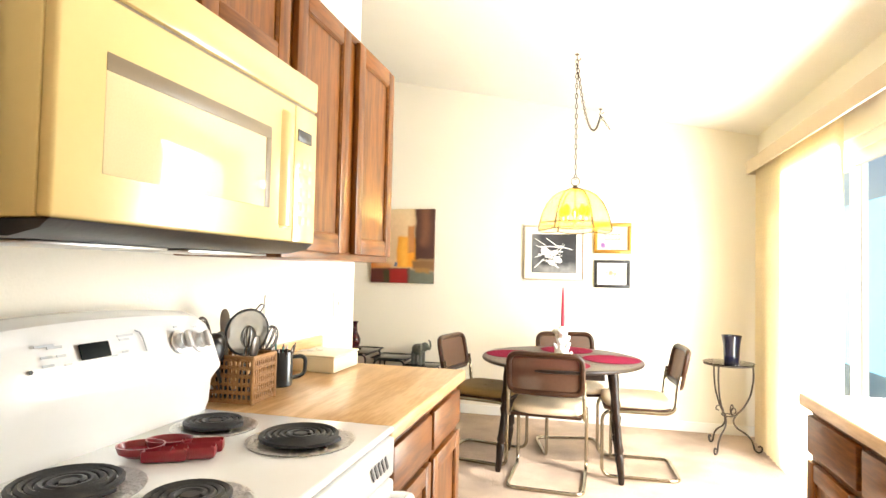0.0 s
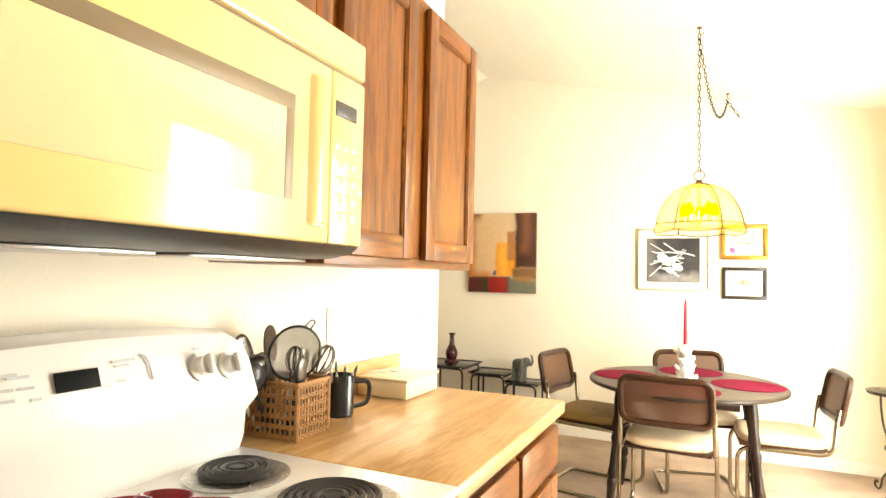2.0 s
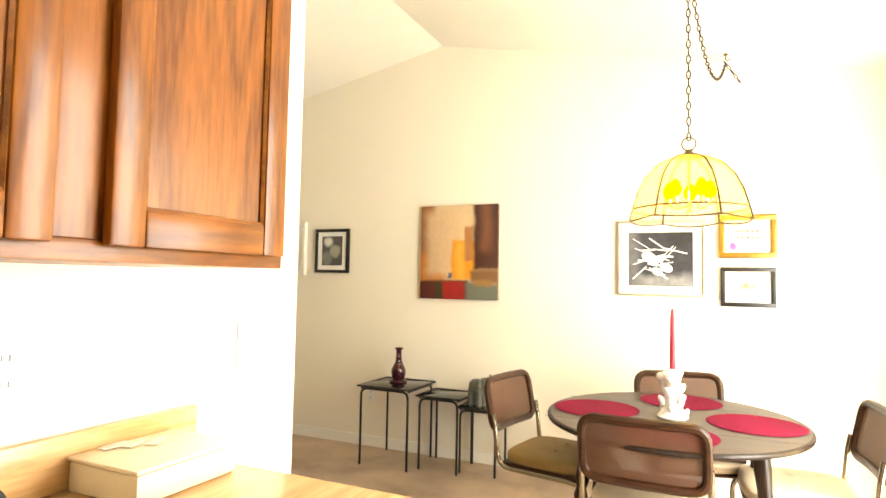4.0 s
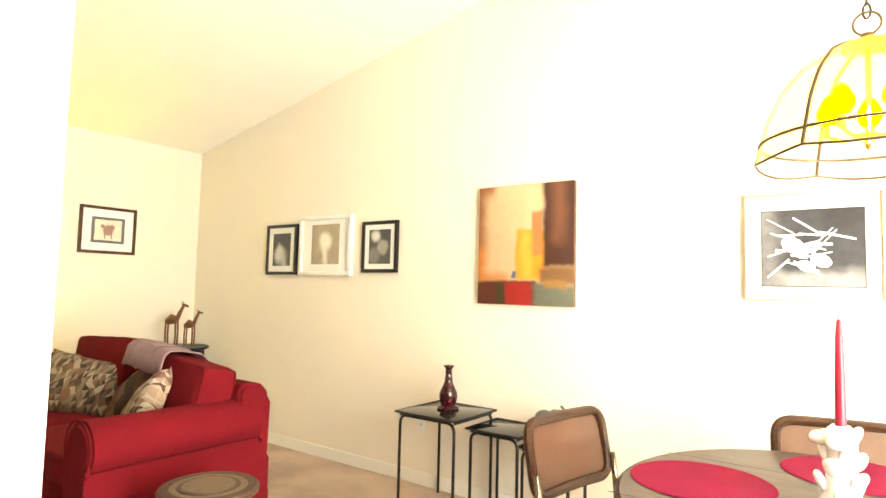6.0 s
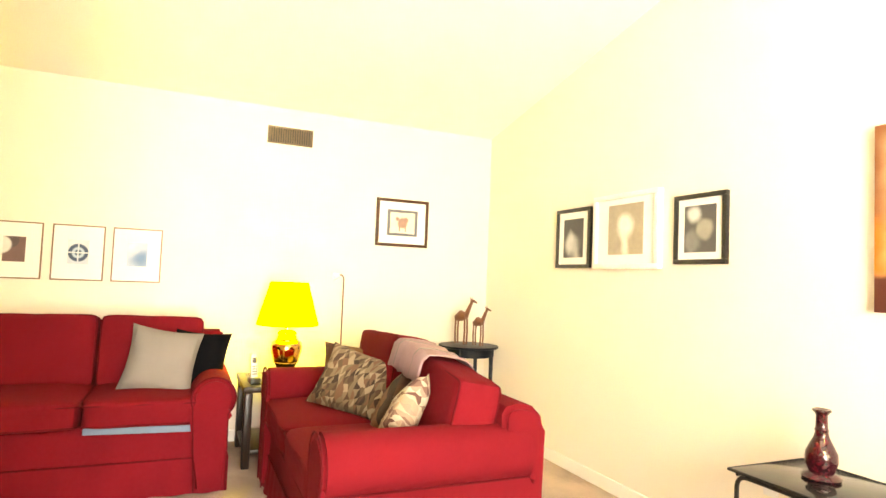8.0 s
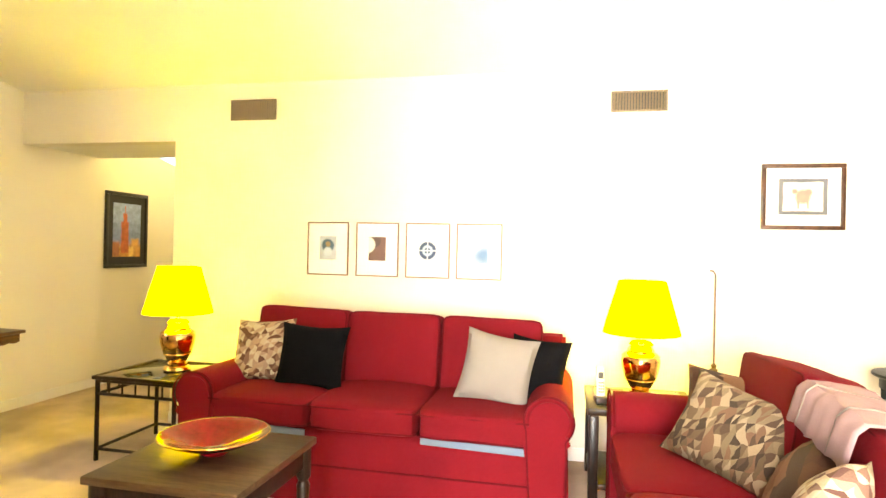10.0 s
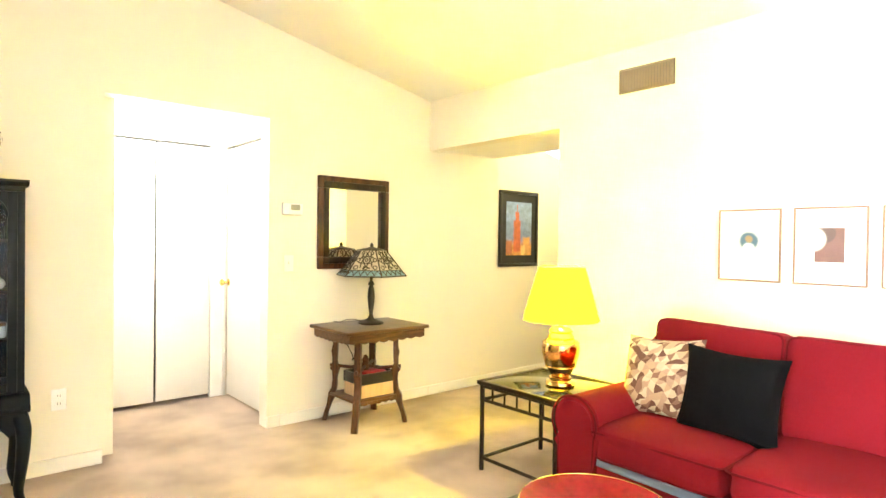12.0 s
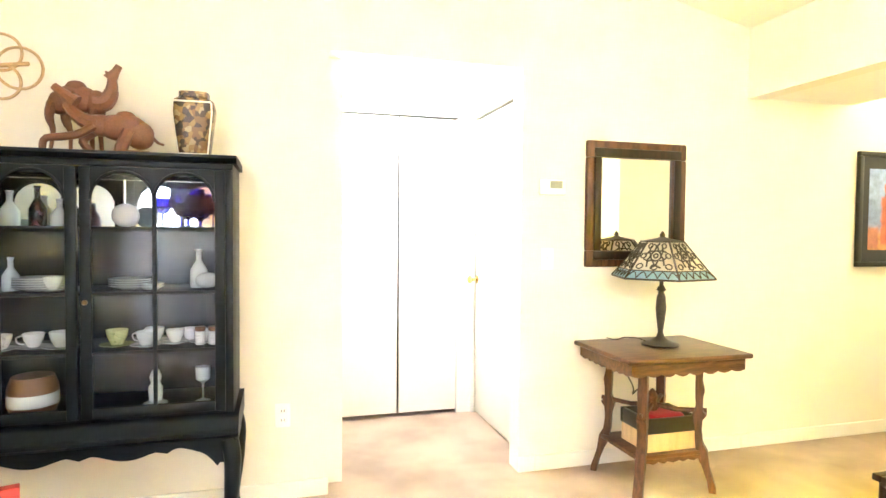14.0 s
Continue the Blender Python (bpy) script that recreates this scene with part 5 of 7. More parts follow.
    return m


def picture(m, w, h, frame_mat, fw, board, aw, ah, picture_mat, label, depth=0.02, dz=0.0, glazed=True, line=None):
    p = thing("framed_picture", m, label, "picture")
    W, Hh = w / 2, h / 2
    for x0, x1, z0, z1, nm in ((-W, W, Hh - fw, Hh, "frame_rail"), (-W, W, -Hh, -Hh + fw, "frame_rail"), (-W, -W + fw, -Hh + fw, Hh - fw, "frame_stile"), (W - fw, W, -Hh + fw, Hh - fw, "frame_stile")):
        part(nm, box(x0, x1, -depth, -0.001, z0, z1, min(0.003, fw * 0.3)), frame_mat, p)
    part("mat_board", box(-W + fw, W - fw, -depth * 0.55, -0.001, -Hh + fw, Hh - fw), board, p)
    part("print", box(-aw / 2, aw / 2, -depth * 0.55 - 0.0015, -depth * 0.55 - 0.0003, dz - ah / 2, dz + ah / 2), picture_mat, p)
    if line:
        f = tube([(-aw / 2, -depth * 0.55 - 0.001, dz - ah / 2), (aw / 2, -depth * 0.55 - 0.001, dz - ah / 2), (aw / 2, -depth * 0.55 - 0.001, dz + ah / 2), (-aw / 2, -depth * 0.55 - 0.001, dz + ah / 2)], line[0], 4, None, True)
        part("inner_line", f, line[1], p)
    return p


# large abstract canvas
CW, CH = 0.62, 0.70
cv = thing("abstract_canvas", pose(-1.88, NY, 1.52), "unframed abstract canvas in orange, brown, cream and red", "painting")
paintmat = art("abstract_oil_paint", (0.50, 0.33, 0.18), [
    (-0.40, 0.12, -0.20, 0.40, (0.62, 0.47, 0.29), 0.06), (-0.40, -0.20, -0.20, 0.40, (0.28, 0.10, 0.035), 0.03), (-0.40, -0.10, -0.22, -0.02, (0.55, 0.17, 0.02), 0.04),
    (-0.26, 0.02, -0.18, 0.30, (0.62, 0.43, 0.26), 0.05), (-0.05, 0.145, -0.205, 0.085, (0.70, 0.28, 0.03), 0.016), (0.05, 0.12, -0.06, 0.19, (0.40, 0.17, 0.06), 0.012), (-0.02, 0.05, -0.2, 0.08, (0.78, 0.38, 0.06), 0.03),
    (0.125, 0.40, -0.13, 0.40, (0.055, 0.018, 0.012), 0.02), (0.18, 0.26, 0.0, 0.40, (0.16, 0.06, 0.03), 0.04), (0.10, 0.40, -0.22, -0.13, (0.20, 0.10, 0.04), 0.02),
    (-0.40, 0.08, -0.40, -0.215, (0.10, 0.025, 0.02), 0.012), (-0.14, 0.05, -0.40, -0.225, (0.32, 0.02, 0.018), 0.015), (-0.19, -0.12, -0.40, -0.23, (0.05, 0.045, 0.02), 0.015), (0.06, 0.40, -0.40, -0.225, (0.14, 0.15, 0.11), 0.02), (0.13, 0.27, -0.25, -0.20, (0.30, 0.16, 0.05), 0.015), (-0.075, -0.045, -0.20, -0.15, (0.10, 0.12, 0.20), 0.008)], 0.03, 7.0, 0.45, 0.06)
part("canvas", box(-CW / 2, CW / 2, -0.035, -0.028, -CH / 2, CH / 2, 0.002), paintmat, cv)
part("stretcher_frame", box(-CW / 2 + 0.001, CW / 2 - 0.001, -0.028, -0.001, -CH / 2 + 0.001, CH / 2 - 0.001, 0.002), mat("brown_canvas_edge", (0.16, 0.08, 0.04), 0.8, vary=0.3, scale=9), cv, "brown painted canvas edge")

# black and white drawing of stacked chairs
bwm = art("ink_wash_grey", (0.035, 0.035, 0.04), [(-0.3, 0.3, -0.3, -0.11, (0.24, 0.24, 0.24), 0.04), (-0.3, -0.13, -0.3, 0.3, (0.14, 0.14, 0.145), 0.05), (0.05, 0.3, 0.08, 0.3, (0.02, 0.02, 0.022), 0.05)], 0.06, 9, 0.7, 0.25)
bw = picture(pose(-0.470, NY, 1.475), 0.525, 0.485, SILVERFRAME, 0.012, MATBOARD, 0.385, 0.34, bwm, "ink drawing of tumbled white chairs in a champagne frame", 0.03, -0.005, True, (0.003, BLACK))
INKW = mat("white_ink", (0.80, 0.80, 0.78), 0.8, bump=0.0)
random.seed(11)
for k in range(26):
    a = random.uniform(-0.7, 0.9) + (math.pi if k % 3 == 0 else 0)
    x0, z0 = random.uniform(-0.11, 0.03), random.uniform(-0.07, 0.07)
    l = random.uniform(0.06, 0.15)
    x1 = max(-0.17, min(0.17, x0 + l * math.cos(a)))
    z1 = max(-0.13, min(0.14, z0 + l * math.sin(a)))
    part("ink_stroke", tube([(x0, -0.0185, z0 - 0.005), (x1, -0.0185, z1 - 0.005)], random.uniform(0.0025, 0.006), 5), INKW, bw)
for cx, cz, r in ((-0.07, 0.01, 0.04), (0.035, -0.06, 0.035), (-0.02, -0.085, 0.03)):
    part("ink_stroke", turn(lathe([(0, 0), (r, 0), (r, 0.0015), (0, 0.0015)], 14, None, 0, 0, 0, 1.2, 0.8), pose(cx, -0.0178, cz, 90, 25, 0)), INKW, bw)

# calligraphy in a gilt frame: brush strokes only
cal = picture(pose(0.03, NY, 1.61), 0.315, 0.265, GOLDFRAME, 0.032, MATBOARD, 0.24, 0.19, art("parchment", (0.74, 0.65, 0.46), [(-0.075, -0.06, 0.022, (0.30, 0.14, 0.34), 0.012)], 0.02, 10, 0.8, 0.05), "gilt framed calligraphy on cream paper with a purple flower", 0.03)
random.seed(3)
for row, z in enumerate((0.032, -0.008)):
    for k in range(5):
        x = -0.055 + k * 0.027
        pts = [(x + 0.012 * i / 3, -0.0182, z + 0.009 * math.sin(i * 1.7 + k * 1.3 + row)) for i in range(-2, 4)]
        part("brush_mark", tube(pts, 0.0022, 5, None, False, lambda t: 0.4 + math.sin(math.pi * t)), BLACK, cal)
part("flower_mark", blob(0.016, 0.0012, 0.016, 2, 3, None, (-0.082, -0.018, -0.055)), mat("purple_ink", (0.22, 0.10, 0.30), 0.8), cal)
for k in range(4):
    part("leaf_mark", tube([(-0.09, -0.018, -0.04 + 0.02 * k), (-0.078 + 0.006 * k, -0.018, -0.025 + 0.02 * k)], 0.0016, 5), mat("green_ink", (0.10, 0.16, 0.06), 0.8) if k == 0 else bpy.data.materials["green_ink"], cal)
cam_pic = picture(pose(0.03, NY, 1.30), 0.30, 0.24, BLACK, 0.026, WHITEMAT, 0.155, 0.10, art("pale_camel_sketch", (0.74, 0.70, 0.62), [(-0.01, 0.006, 0.022, (0.34, 0.22, 0.14), 0.01), (0.025, 0.0, 0.014, (0.36, 0.24, 0.16), 0.01), (-0.045, 0.012, 0.008, (0.36, 0.24, 0.16), 0.008), (-0.03, -0.022, -0.03, 0.0, (0.40, 0.28, 0.20), 0.004), (0.02, 0.028, -0.03, 0.0, (0.40, 0.28, 0.20), 0.004)], 0.01, 14, 0.8, 0.06), "small camel sketch in a black frame with white mat", 0.025, 0.0, True, (0.0015, BLACK))

ph_a = art("bw_photo_curve", (0.05, 0.05, 0.055), [(-0.02, -0.03, 0.055, (0.55, 0.55, 0.55), 0.03), (0.0, 0.06, -0.14, -0.02, (0.42, 0.42, 0.42), 0.04)], 0.06, 5, 0.3, 0.1)
ph_b = art("sepia_photo_tree", (0.36, 0.31, 0.24), [(0.0, 0.03, 0.065, (0.80, 0.78, 0.72), 0.03), (-0.02, 0.02, -0.15, 0.0, (0.75, 0.72, 0.64), 0.02)], 0.03, 7, 0.3, 0.1)
ph_c = art("bw_photo_still", (0.07, 0.07, 0.072), [(-0.04, 0.07, 0.04, (0.62, 0.62, 0.60), 0.02), (0.03, 0.0, 0.05, (0.30, 0.29, 0.25), 0.015), (-0.05, -0.06, 0.05, (0.18, 0.18, 0.18), 0.02)], 0.03, 7, 0.3, 0.1)
picture(pose(-4.08, NY, 1.535), 0.37, 0.40, BLACK, 0.024, WHITEMAT, 0.215, 0.26, ph_a, "black and white photograph in a black frame", 0.028)
picture(pose(-3.565, NY, 1.555), 0.56, 0.45, mat("white_frame", (0.80, 0.79, 0.75), 0.4), 0.03, WHITEMAT, 0.30, 0.30, ph_b, "pale sepia photograph in a white frame", 0.04, 0.01)
picture(pose(-3.02, NY, 1.535), 0.33, 0.36, BLACK, 0.024, WHITEMAT, 0.20, 0.24, ph_c, "black and white still-life photograph in a black frame", 0.028)

# west wall: four small prints and the camel picture
FOUR = [(2.465, art("print_blue_shell", (0.44, 0.49, 0.58), [(0.0, 0.02, 0.045, (0.05, 0.11, 0.19), 0.008), (0.0, -0.02, 0.03, (0.50, 0.58, 0.66), 0.008), (0.0, 0.03, 0.018, (0.25, 0.18, 0.10), 0.006)], 0.01, 9, 0.4, 0.1), "blue shell print"),
        (2.82, art("print_brown_arc", (0.16, 0.09, 0.085), [(-0.02, 0.06, 0.045, (0.10, 0.07, 0.07), 0.005), (-0.07, 0.03, 0.055, (0.70, 0.68, 0.66), 0.008)], 0.005, 6, 0.4, 0.08), "brown and white arch print"),
        (3.17, art("print_blue_window", (0.50, 0.56, 0.64), [(0.0, 0.0, 0.058, (0.03, 0.06, 0.13), 0.004), (0.0, 0.0, 0.036, (0.35, 0.45, 0.58), 0.004), (0.0, 0.0, 0.02, (0.03, 0.06, 0.13), 0.004), (-0.004, 0.004, -0.06, 0.06, (0.5, 0.56, 0.64), 0.002), (-0.06, 0.06, -0.004, 0.004, (0.5, 0.56, 0.64), 0.002)], 0.003, 9, 0.4, 0.06), "dark blue round window print"),
        (3.515, art("print_blue_mist", (0.36, 0.45, 0.60), [(0.03, -0.02, 0.05, (0.06, 0.14, 0.30), 0.04), (-0.05, 0.05, 0.05, (0.55, 0.58, 0.68), 0.03)], 0.05, 6, 0.4, 0.1), "misty blue print")]
THINFRAME = mat("thin_walnut_frame", (0.22, 0.13, 0.08), 0.4)
for y, am, nm in FOUR:
    picture(pose(WX, y, 1.30, 0, 0, 90), 0.30, 0.365, THINFRAME, 0.008, WHITEMAT, 0.12, 0.16, am, nm + " in thin brown frame, white mat", 0.018, 0.005)
cmp_ = picture(pose(WX, 5.415, 1.665, 0, 0, 90), 0.445, 0.385, WALNUT, 0.024, WHITEMAT, 0.26, 0.21, art("camel_miniature", (0.72, 0.66, 0.55), [(-0.13, 0.13, 0.085, 0.11, (0.10, 0.11, 0.13), 0.004), (-0.13, 0.13, -0.11, -0.085, (0.10, 0.11, 0.13), 0.004), (-0.13, -0.105, -0.11, 0.11, (0.13, 0.13, 0.15), 0.004), (0.105, 0.13, -0.11, 0.11, (0.13, 0.13, 0.15), 0.004), (0.0, 0.0, 0.042, (0.32, 0.19, 0.15), 0.012), (0.03, 0.025, 0.022, (0.30, 0.17, 0.14), 0.01), (-0.045, 0.03, 0.016, (0.30, 0.17, 0.14), 0.008), (-0.03, -0.018, -0.07, -0.02, (0.30, 0.18, 0.14), 0.004), (0.02, 0.032, -0.07, -0.02, (0.30, 0.18, 0.14), 0.004)], 0.008, 18, 0.6, 0.12), "camel miniature with patterned border in a walnut frame", 0.025, 0.0)
# hall picture and mirror
city = art("city_skyline_print", (0.16, 0.22, 0.42), [(-0.3, 0.3, 0.05, 0.3, (0.22, 0.30, 0.55), 0.08), (-0.3, 0.3, -0.4, -0.13, (0.50, 0.22, 0.05), 0.05), (-0.075, 0.02, -0.22, 0.08, (0.42, 0.09, 0.03), 0.012), (-0.05, 0.0, 0.05, 0.16, (0.45, 0.10, 0.04), 0.008), (-0.03, -0.02, 0.12, 0.23, (0.42, 0.10, 0.05), 0.004), (0.06, 0.16, -0.25, -0.08, (0.55, 0.28, 0.08), 0.015), (-0.2, -0.1, -0.25, -0.12, (0.35, 0.12, 0.06), 0.015), (0.03, 0.09, -0.3, -0.16, (0.7, 0.45, 0.15), 0.012)], 0.015, 22, 0.4, 0.3)
picture(pose(-6.435, SY, 1.43, 0, 0, 180), 0.54, 0.72, BLACK, 0.03, mat("black_mat_board", (0.03, 0.03, 0.035), 0.9), 0.36, 0.51, city, "city tower at dusk print in a wide black frame", 0.03)

mir = thing("wall_mirror", pose(-4.585, SY, 1.425, 0, 0, 180), "rectangular wall mirror in a stepped walnut frame", "mirror")
for x0, x1, z0, z1, nm in ((-0.31, 0.31, 0.25, 0.34, "frame_rail"), (-0.31, 0.31, -0.34, -0.25, "frame_rail"), (-0.31, -0.225, -0.25, 0.25, "frame_stile"), (0.225, 0.31, -0.25, 0.25, "frame_stile")):
    part(nm, box(x0, x1, -0.03, -0.001, z0, z1, 0.008), WALNUT, mir)
for x0, x1, z0, z1 in ((-0.27, 0.27, 0.252, 0.30), (-0.27, 0.27, -0.30, -0.252), (-0.27, -0.227, -0.252, 0.252), (0.227, 0.27, -0.252, 0.252)):
    part("inner_moulding", box(x0, x1, -0.042, -0.028, z0, z1, 0.006), DARKWOOD, mir)
part("mirror_glass", box(-0.23, 0.23, -0.016, -0.002, -0.255, 0.255), MIRROR, mir)

# ---- living room ----
BOWS = [-1, 1]


def sofa(m, length, seats, label, seat_top=0.52, arm_top=0.68, back_top=0.86, lining=(), group="red sofas", frame_top=None, slump=((0.004, -9, 1.0, 0.0), (-0.006, -10, -0.6, 0.0), (-0.010, -9, 0.8, 0.0))):
    """Slipcovered sofa: x along its length, front towards -y, back at y = 0.98."""
    s = thing("sofa", m, label, "sofa", group)
    W = length / 2
    part("base", box(-W + 0.04, W - 0.04, 0.06, 0.97, 0.03, seat_top - 0.14, 0.03, None, 3), RED, s)
    sk = bmesh.new()
    n = 60
    lo, hi = [], []
    for k in range(n + 1):
        x = -W + 0.03 + (2 * W - 0.06) * k / n
        f = 0.010 * math.sin(k * 1.3) * (1 if k % 20 else 0.2)
        lo.append(sk.verts.new((x, 0.038 + f, 0.012)))
        hi.append(sk.verts.new((x, 0.055, 0.20)))
    for k in range(n):
        sk.faces.new((lo[k], lo[k + 1], hi[k + 1], hi[k]))
    part("skirt", sk, RED, s)
    part("skirt_seam", tube([(-W + 0.03, 0.052, 0.20), (W - 0.03, 0.052, 0.20)], 0.005, 6), RED_D, s)
    R = 0.115
    for sd in BOWS:
        cx = sd * (W - R - 0.005)
        zc = arm_top - R
        prof = [(cx - sd * 0.078, 0.02)] + [(cx + sd * R * math.cos(radians(a)), zc + R * math.sin(radians(a))) for a in range(204, -52, -12)] + [(cx + sd * 0.078, zc - 0.12), (cx + sd * 0.084, 0.02)]
        am = plate(prof, 0.02, 0.90)
        bmesh.ops.bevel(am, geom=[e for e in am.edges if abs(e.verts[0].co.y - e.verts[1].co.y) < 1e-5], offset=0.022, segments=3, affect="EDGES")
        for v in am.verts:
            q = noise.noise(Vector((v.co.x * 3, v.co.y * 4, v.co.z * 3 + length)))
            v.co.z += 0.010 * q * min(1.0, v.co.z * 2)
        ar = part("arm", am, RED, s)
        part("arm_piping", tube([(x, 0.022, z) for x, z in prof], 0.0045, 6), RED_D, ar)
        part("roll_seam", tube([(cx + sd * 0.082, 0.05, zc - 0.088), (cx + sd * 0.082, 0.88, zc - 0.088)], 0.004, 6), RED_D, ar)
        part("outer_skirt", box(*sorted((cx + sd * 0.082, cx + sd * 0.094)), 0.04, 0.95, 0.012, 0.20, 0.005), RED, ar)
    ft = frame_top or back_top - 0.06
    bf = plate([(0.76, 0.03), (0.76, ft - 0.04), (0.78, ft - 0.01), (0.83, ft), (0.90, ft - 0.012), (0.945, ft - 0.055), (0.955, ft - 0.11), (0.96, 0.03)], -W + 0.05, W - 0.05, None, "x")
    bmesh.ops.bevel(bf, geom=[e for e in bf.edges if abs(e.verts[0].co.x - e.verts[1].co.x) < 1e-5], offset=0.02, segments=3, affect="EDGES")
    part("back_frame", bf, RED, s)
    iw = 2 * W - 4 * R + 0.10
    for k in range(seats):
        c0 = -iw / 2 + iw * (k + 0.5) / seats
        hw = iw / seats / 2
        sc = part("seat_cushion", blob(hw - 0.003, 0.355, 0.075, 10, 11, None, (c0, 0.375, seat_top - 0.07), 0.014, -0.016), RED, s)
        for z in (seat_top - 0.022, seat_top - 0.125):
            ring = fillet([(c0 - hw + 0.004, 0.024, z), (c0 + hw - 0.004, 0.024, z), (c0 + hw - 0.004, 0.70, z), (c0 - hw + 0.004, 0.70, z)], 0.03, 4, True)
            part("piping", tube(ring, 0.0042, 6, None, True), RED_D, sc)
        if k in lining:
            part("lining_strip", turn(box(-hw + 0.02, hw - 0.01, 0.0, 0.012, -0.018, 0.018, 0.004), pose(c0, 0.045, seat_top - 0.158, 0, 1.5, 0)), BLUELIN, s, "pale blue lining showing under the cushion")
        lift, lean, roll, aside = slump[k % len(slump)]
        bh = (back_top - seat_top) / 2 + 0.035
        bc = part("back_cushion", blob(hw - 0.003, 0.105, bh, 13, 13, None, (0, 0, 0), 0.022), RED, s)
        bc.matrix_basis = pose(c0 + aside, 0.655, seat_top - 0.03 + bh + lift, lean, roll, 2 * math.sin(k * 4.1))
        for y in (-0.094, 0.094):
            ringb = fillet([(-hw + 0.010, y, -bh + 0.010), (hw - 0.010, y, -bh + 0.010), (hw - 0.010, y, bh - 0.010), (-hw + 0.010, y, bh - 0.010)], 0.035, 4, True)
            part("back_piping", tube(ringb, 0.0042, 6, None, True), RED_D, bc)
    return s


sofa(pose(-4.27, 3.085, 0, 0, 0, 90), 2.09, 3, "long red slipcovered three-seat sofa with rolled arms against the wall", 0.525, 0.635, 0.885, (0, 2))
sofa(pose(-3.625, 4.26, 0, 0, 0, 0) @ Matrix.Diagonal((1, 0.96, 1, 1)), 1.70, 2, "red slipcovered loveseat with rolled arms across the corner", 0.515, 0.675, 0.845, (), "red sofas", 0.75, ((0.026, -9, -3, 0.02), (-0.022, -10, 5, 0.075)))


def throw_pillow(m, size, thick, material, label, h=None):
    p = thing("throw_pillow", m, label, "pillow", "throw pillows")
    part("cushion", pillow(size, h or size, thick), material, p)
    return p


# on the long sofa
throw_pillow(pose(-4.70, 2.345, 0.690, -16, -4, 86), 0.39, 0.15, CHEVPILLOW, "cream and rose geometric throw pillow on the red sofa", 0.38)
throw_pillow(pose(-4.645, 2.67, 0.685, -16, 2, 92), 0.41, 0.14, BLACKPILLOW, "plain black throw pillow on the red sofa", 0.37)
throw_pillow(pose(-4.60, 3.73, 0.690, -18, 9, 88), 0.39, 0.15, WHITEPILLOW, "ivory throw pillow on the red sofa", 0.38)
throw_pillow(pose(-4.70, 3.93, 0.680, -20, 4, 76), 0.33, 0.14, BLACKPILLOW, "black throw pillow behind an ivory one on the red sofa", 0.35)
# on the loveseat
throw_pillow(pose(-4.19, 4.78, 0.655, -14, 3, 62), 0.44, 0.13, BROWNPILLOW, "chestnut patchwork throw pillow on the loveseat", 0.33)
throw_pillow(pose(-3.82, 4.69, 0.660, -28, 10, 40), 0.52, 0.14, GEOPILLOW, "brown geometric throw pillow on the loveseat", 0.35)
throw_pillow(pose(-3.44, 4.77, 0.640, -32, -30, 4), 0.42, 0.13, BROWNPILLOW, "chestnut throw pillow tipped on the loveseat", 0.30)
throw_pillow(pose(-3.22, 4.71, 0.625, -34, -32, -4), 0.42, 0.13, CHEVPILLOW, "cream leaf-patterned throw pillow leaning on the loveseat", 0.28)
tw = thing("throw_blanket", pose(-3.58, 4.27, 0), "mauve checked throw draped over the loveseat back", "blanket")
g = bmesh.new()
prof = [(0.500, 0.77), (0.514, 0.83), (0.524, 0.872), (0.548, 0.893), (0.61, 0.886), (0.69, 0.870), (0.735, 0.858), (0.765, 0.83), (0.785, 0.775), (0.82, 0.757), (0.875, 0.745), (0.90, 0.70), (0.91, 0.60)]


def drape(x, y, z, i):
    """Follows the tilted cushion top; flat again behind it."""
    tip = 0.087 * (0.36 - x) if y < 0.78 else 0.0
    return (x + 0.10 * (z - 0.62) + 0.006 * math.sin(5 * y + i), y - 0.004 * math.sin(i * 1.9) - 0.010, z + tip + 0.006 + 0.005 * math.sin(i * 1.1 + y * 20))


vs = []
for i in range(19):
    x = 0.0 + 0.38 * i / 18
    vs.append([g.verts.new(drape(x, y, z, i)) for y, z in prof])
for a, b in zip(vs, vs[1:]):
    for k in range(len(prof) - 1):
        g.faces.new((a[k], b[k], b[k + 1], a[k + 1]))
cloth = part("cloth", g, THROW, tw)
sol = cloth.modifiers.new("thickness", "SOLIDIFY")
sol.thickness, sol.offset = 0.006, 1.0
for i in (4, 13):
    part("stripe", tube([Vector(drape(0.38 * i / 18, y, z, i)) + Vector((0, -0.003, 0.008)) for y, z in prof[:8]], 0.003, 5), WHITEPILLOW, tw)


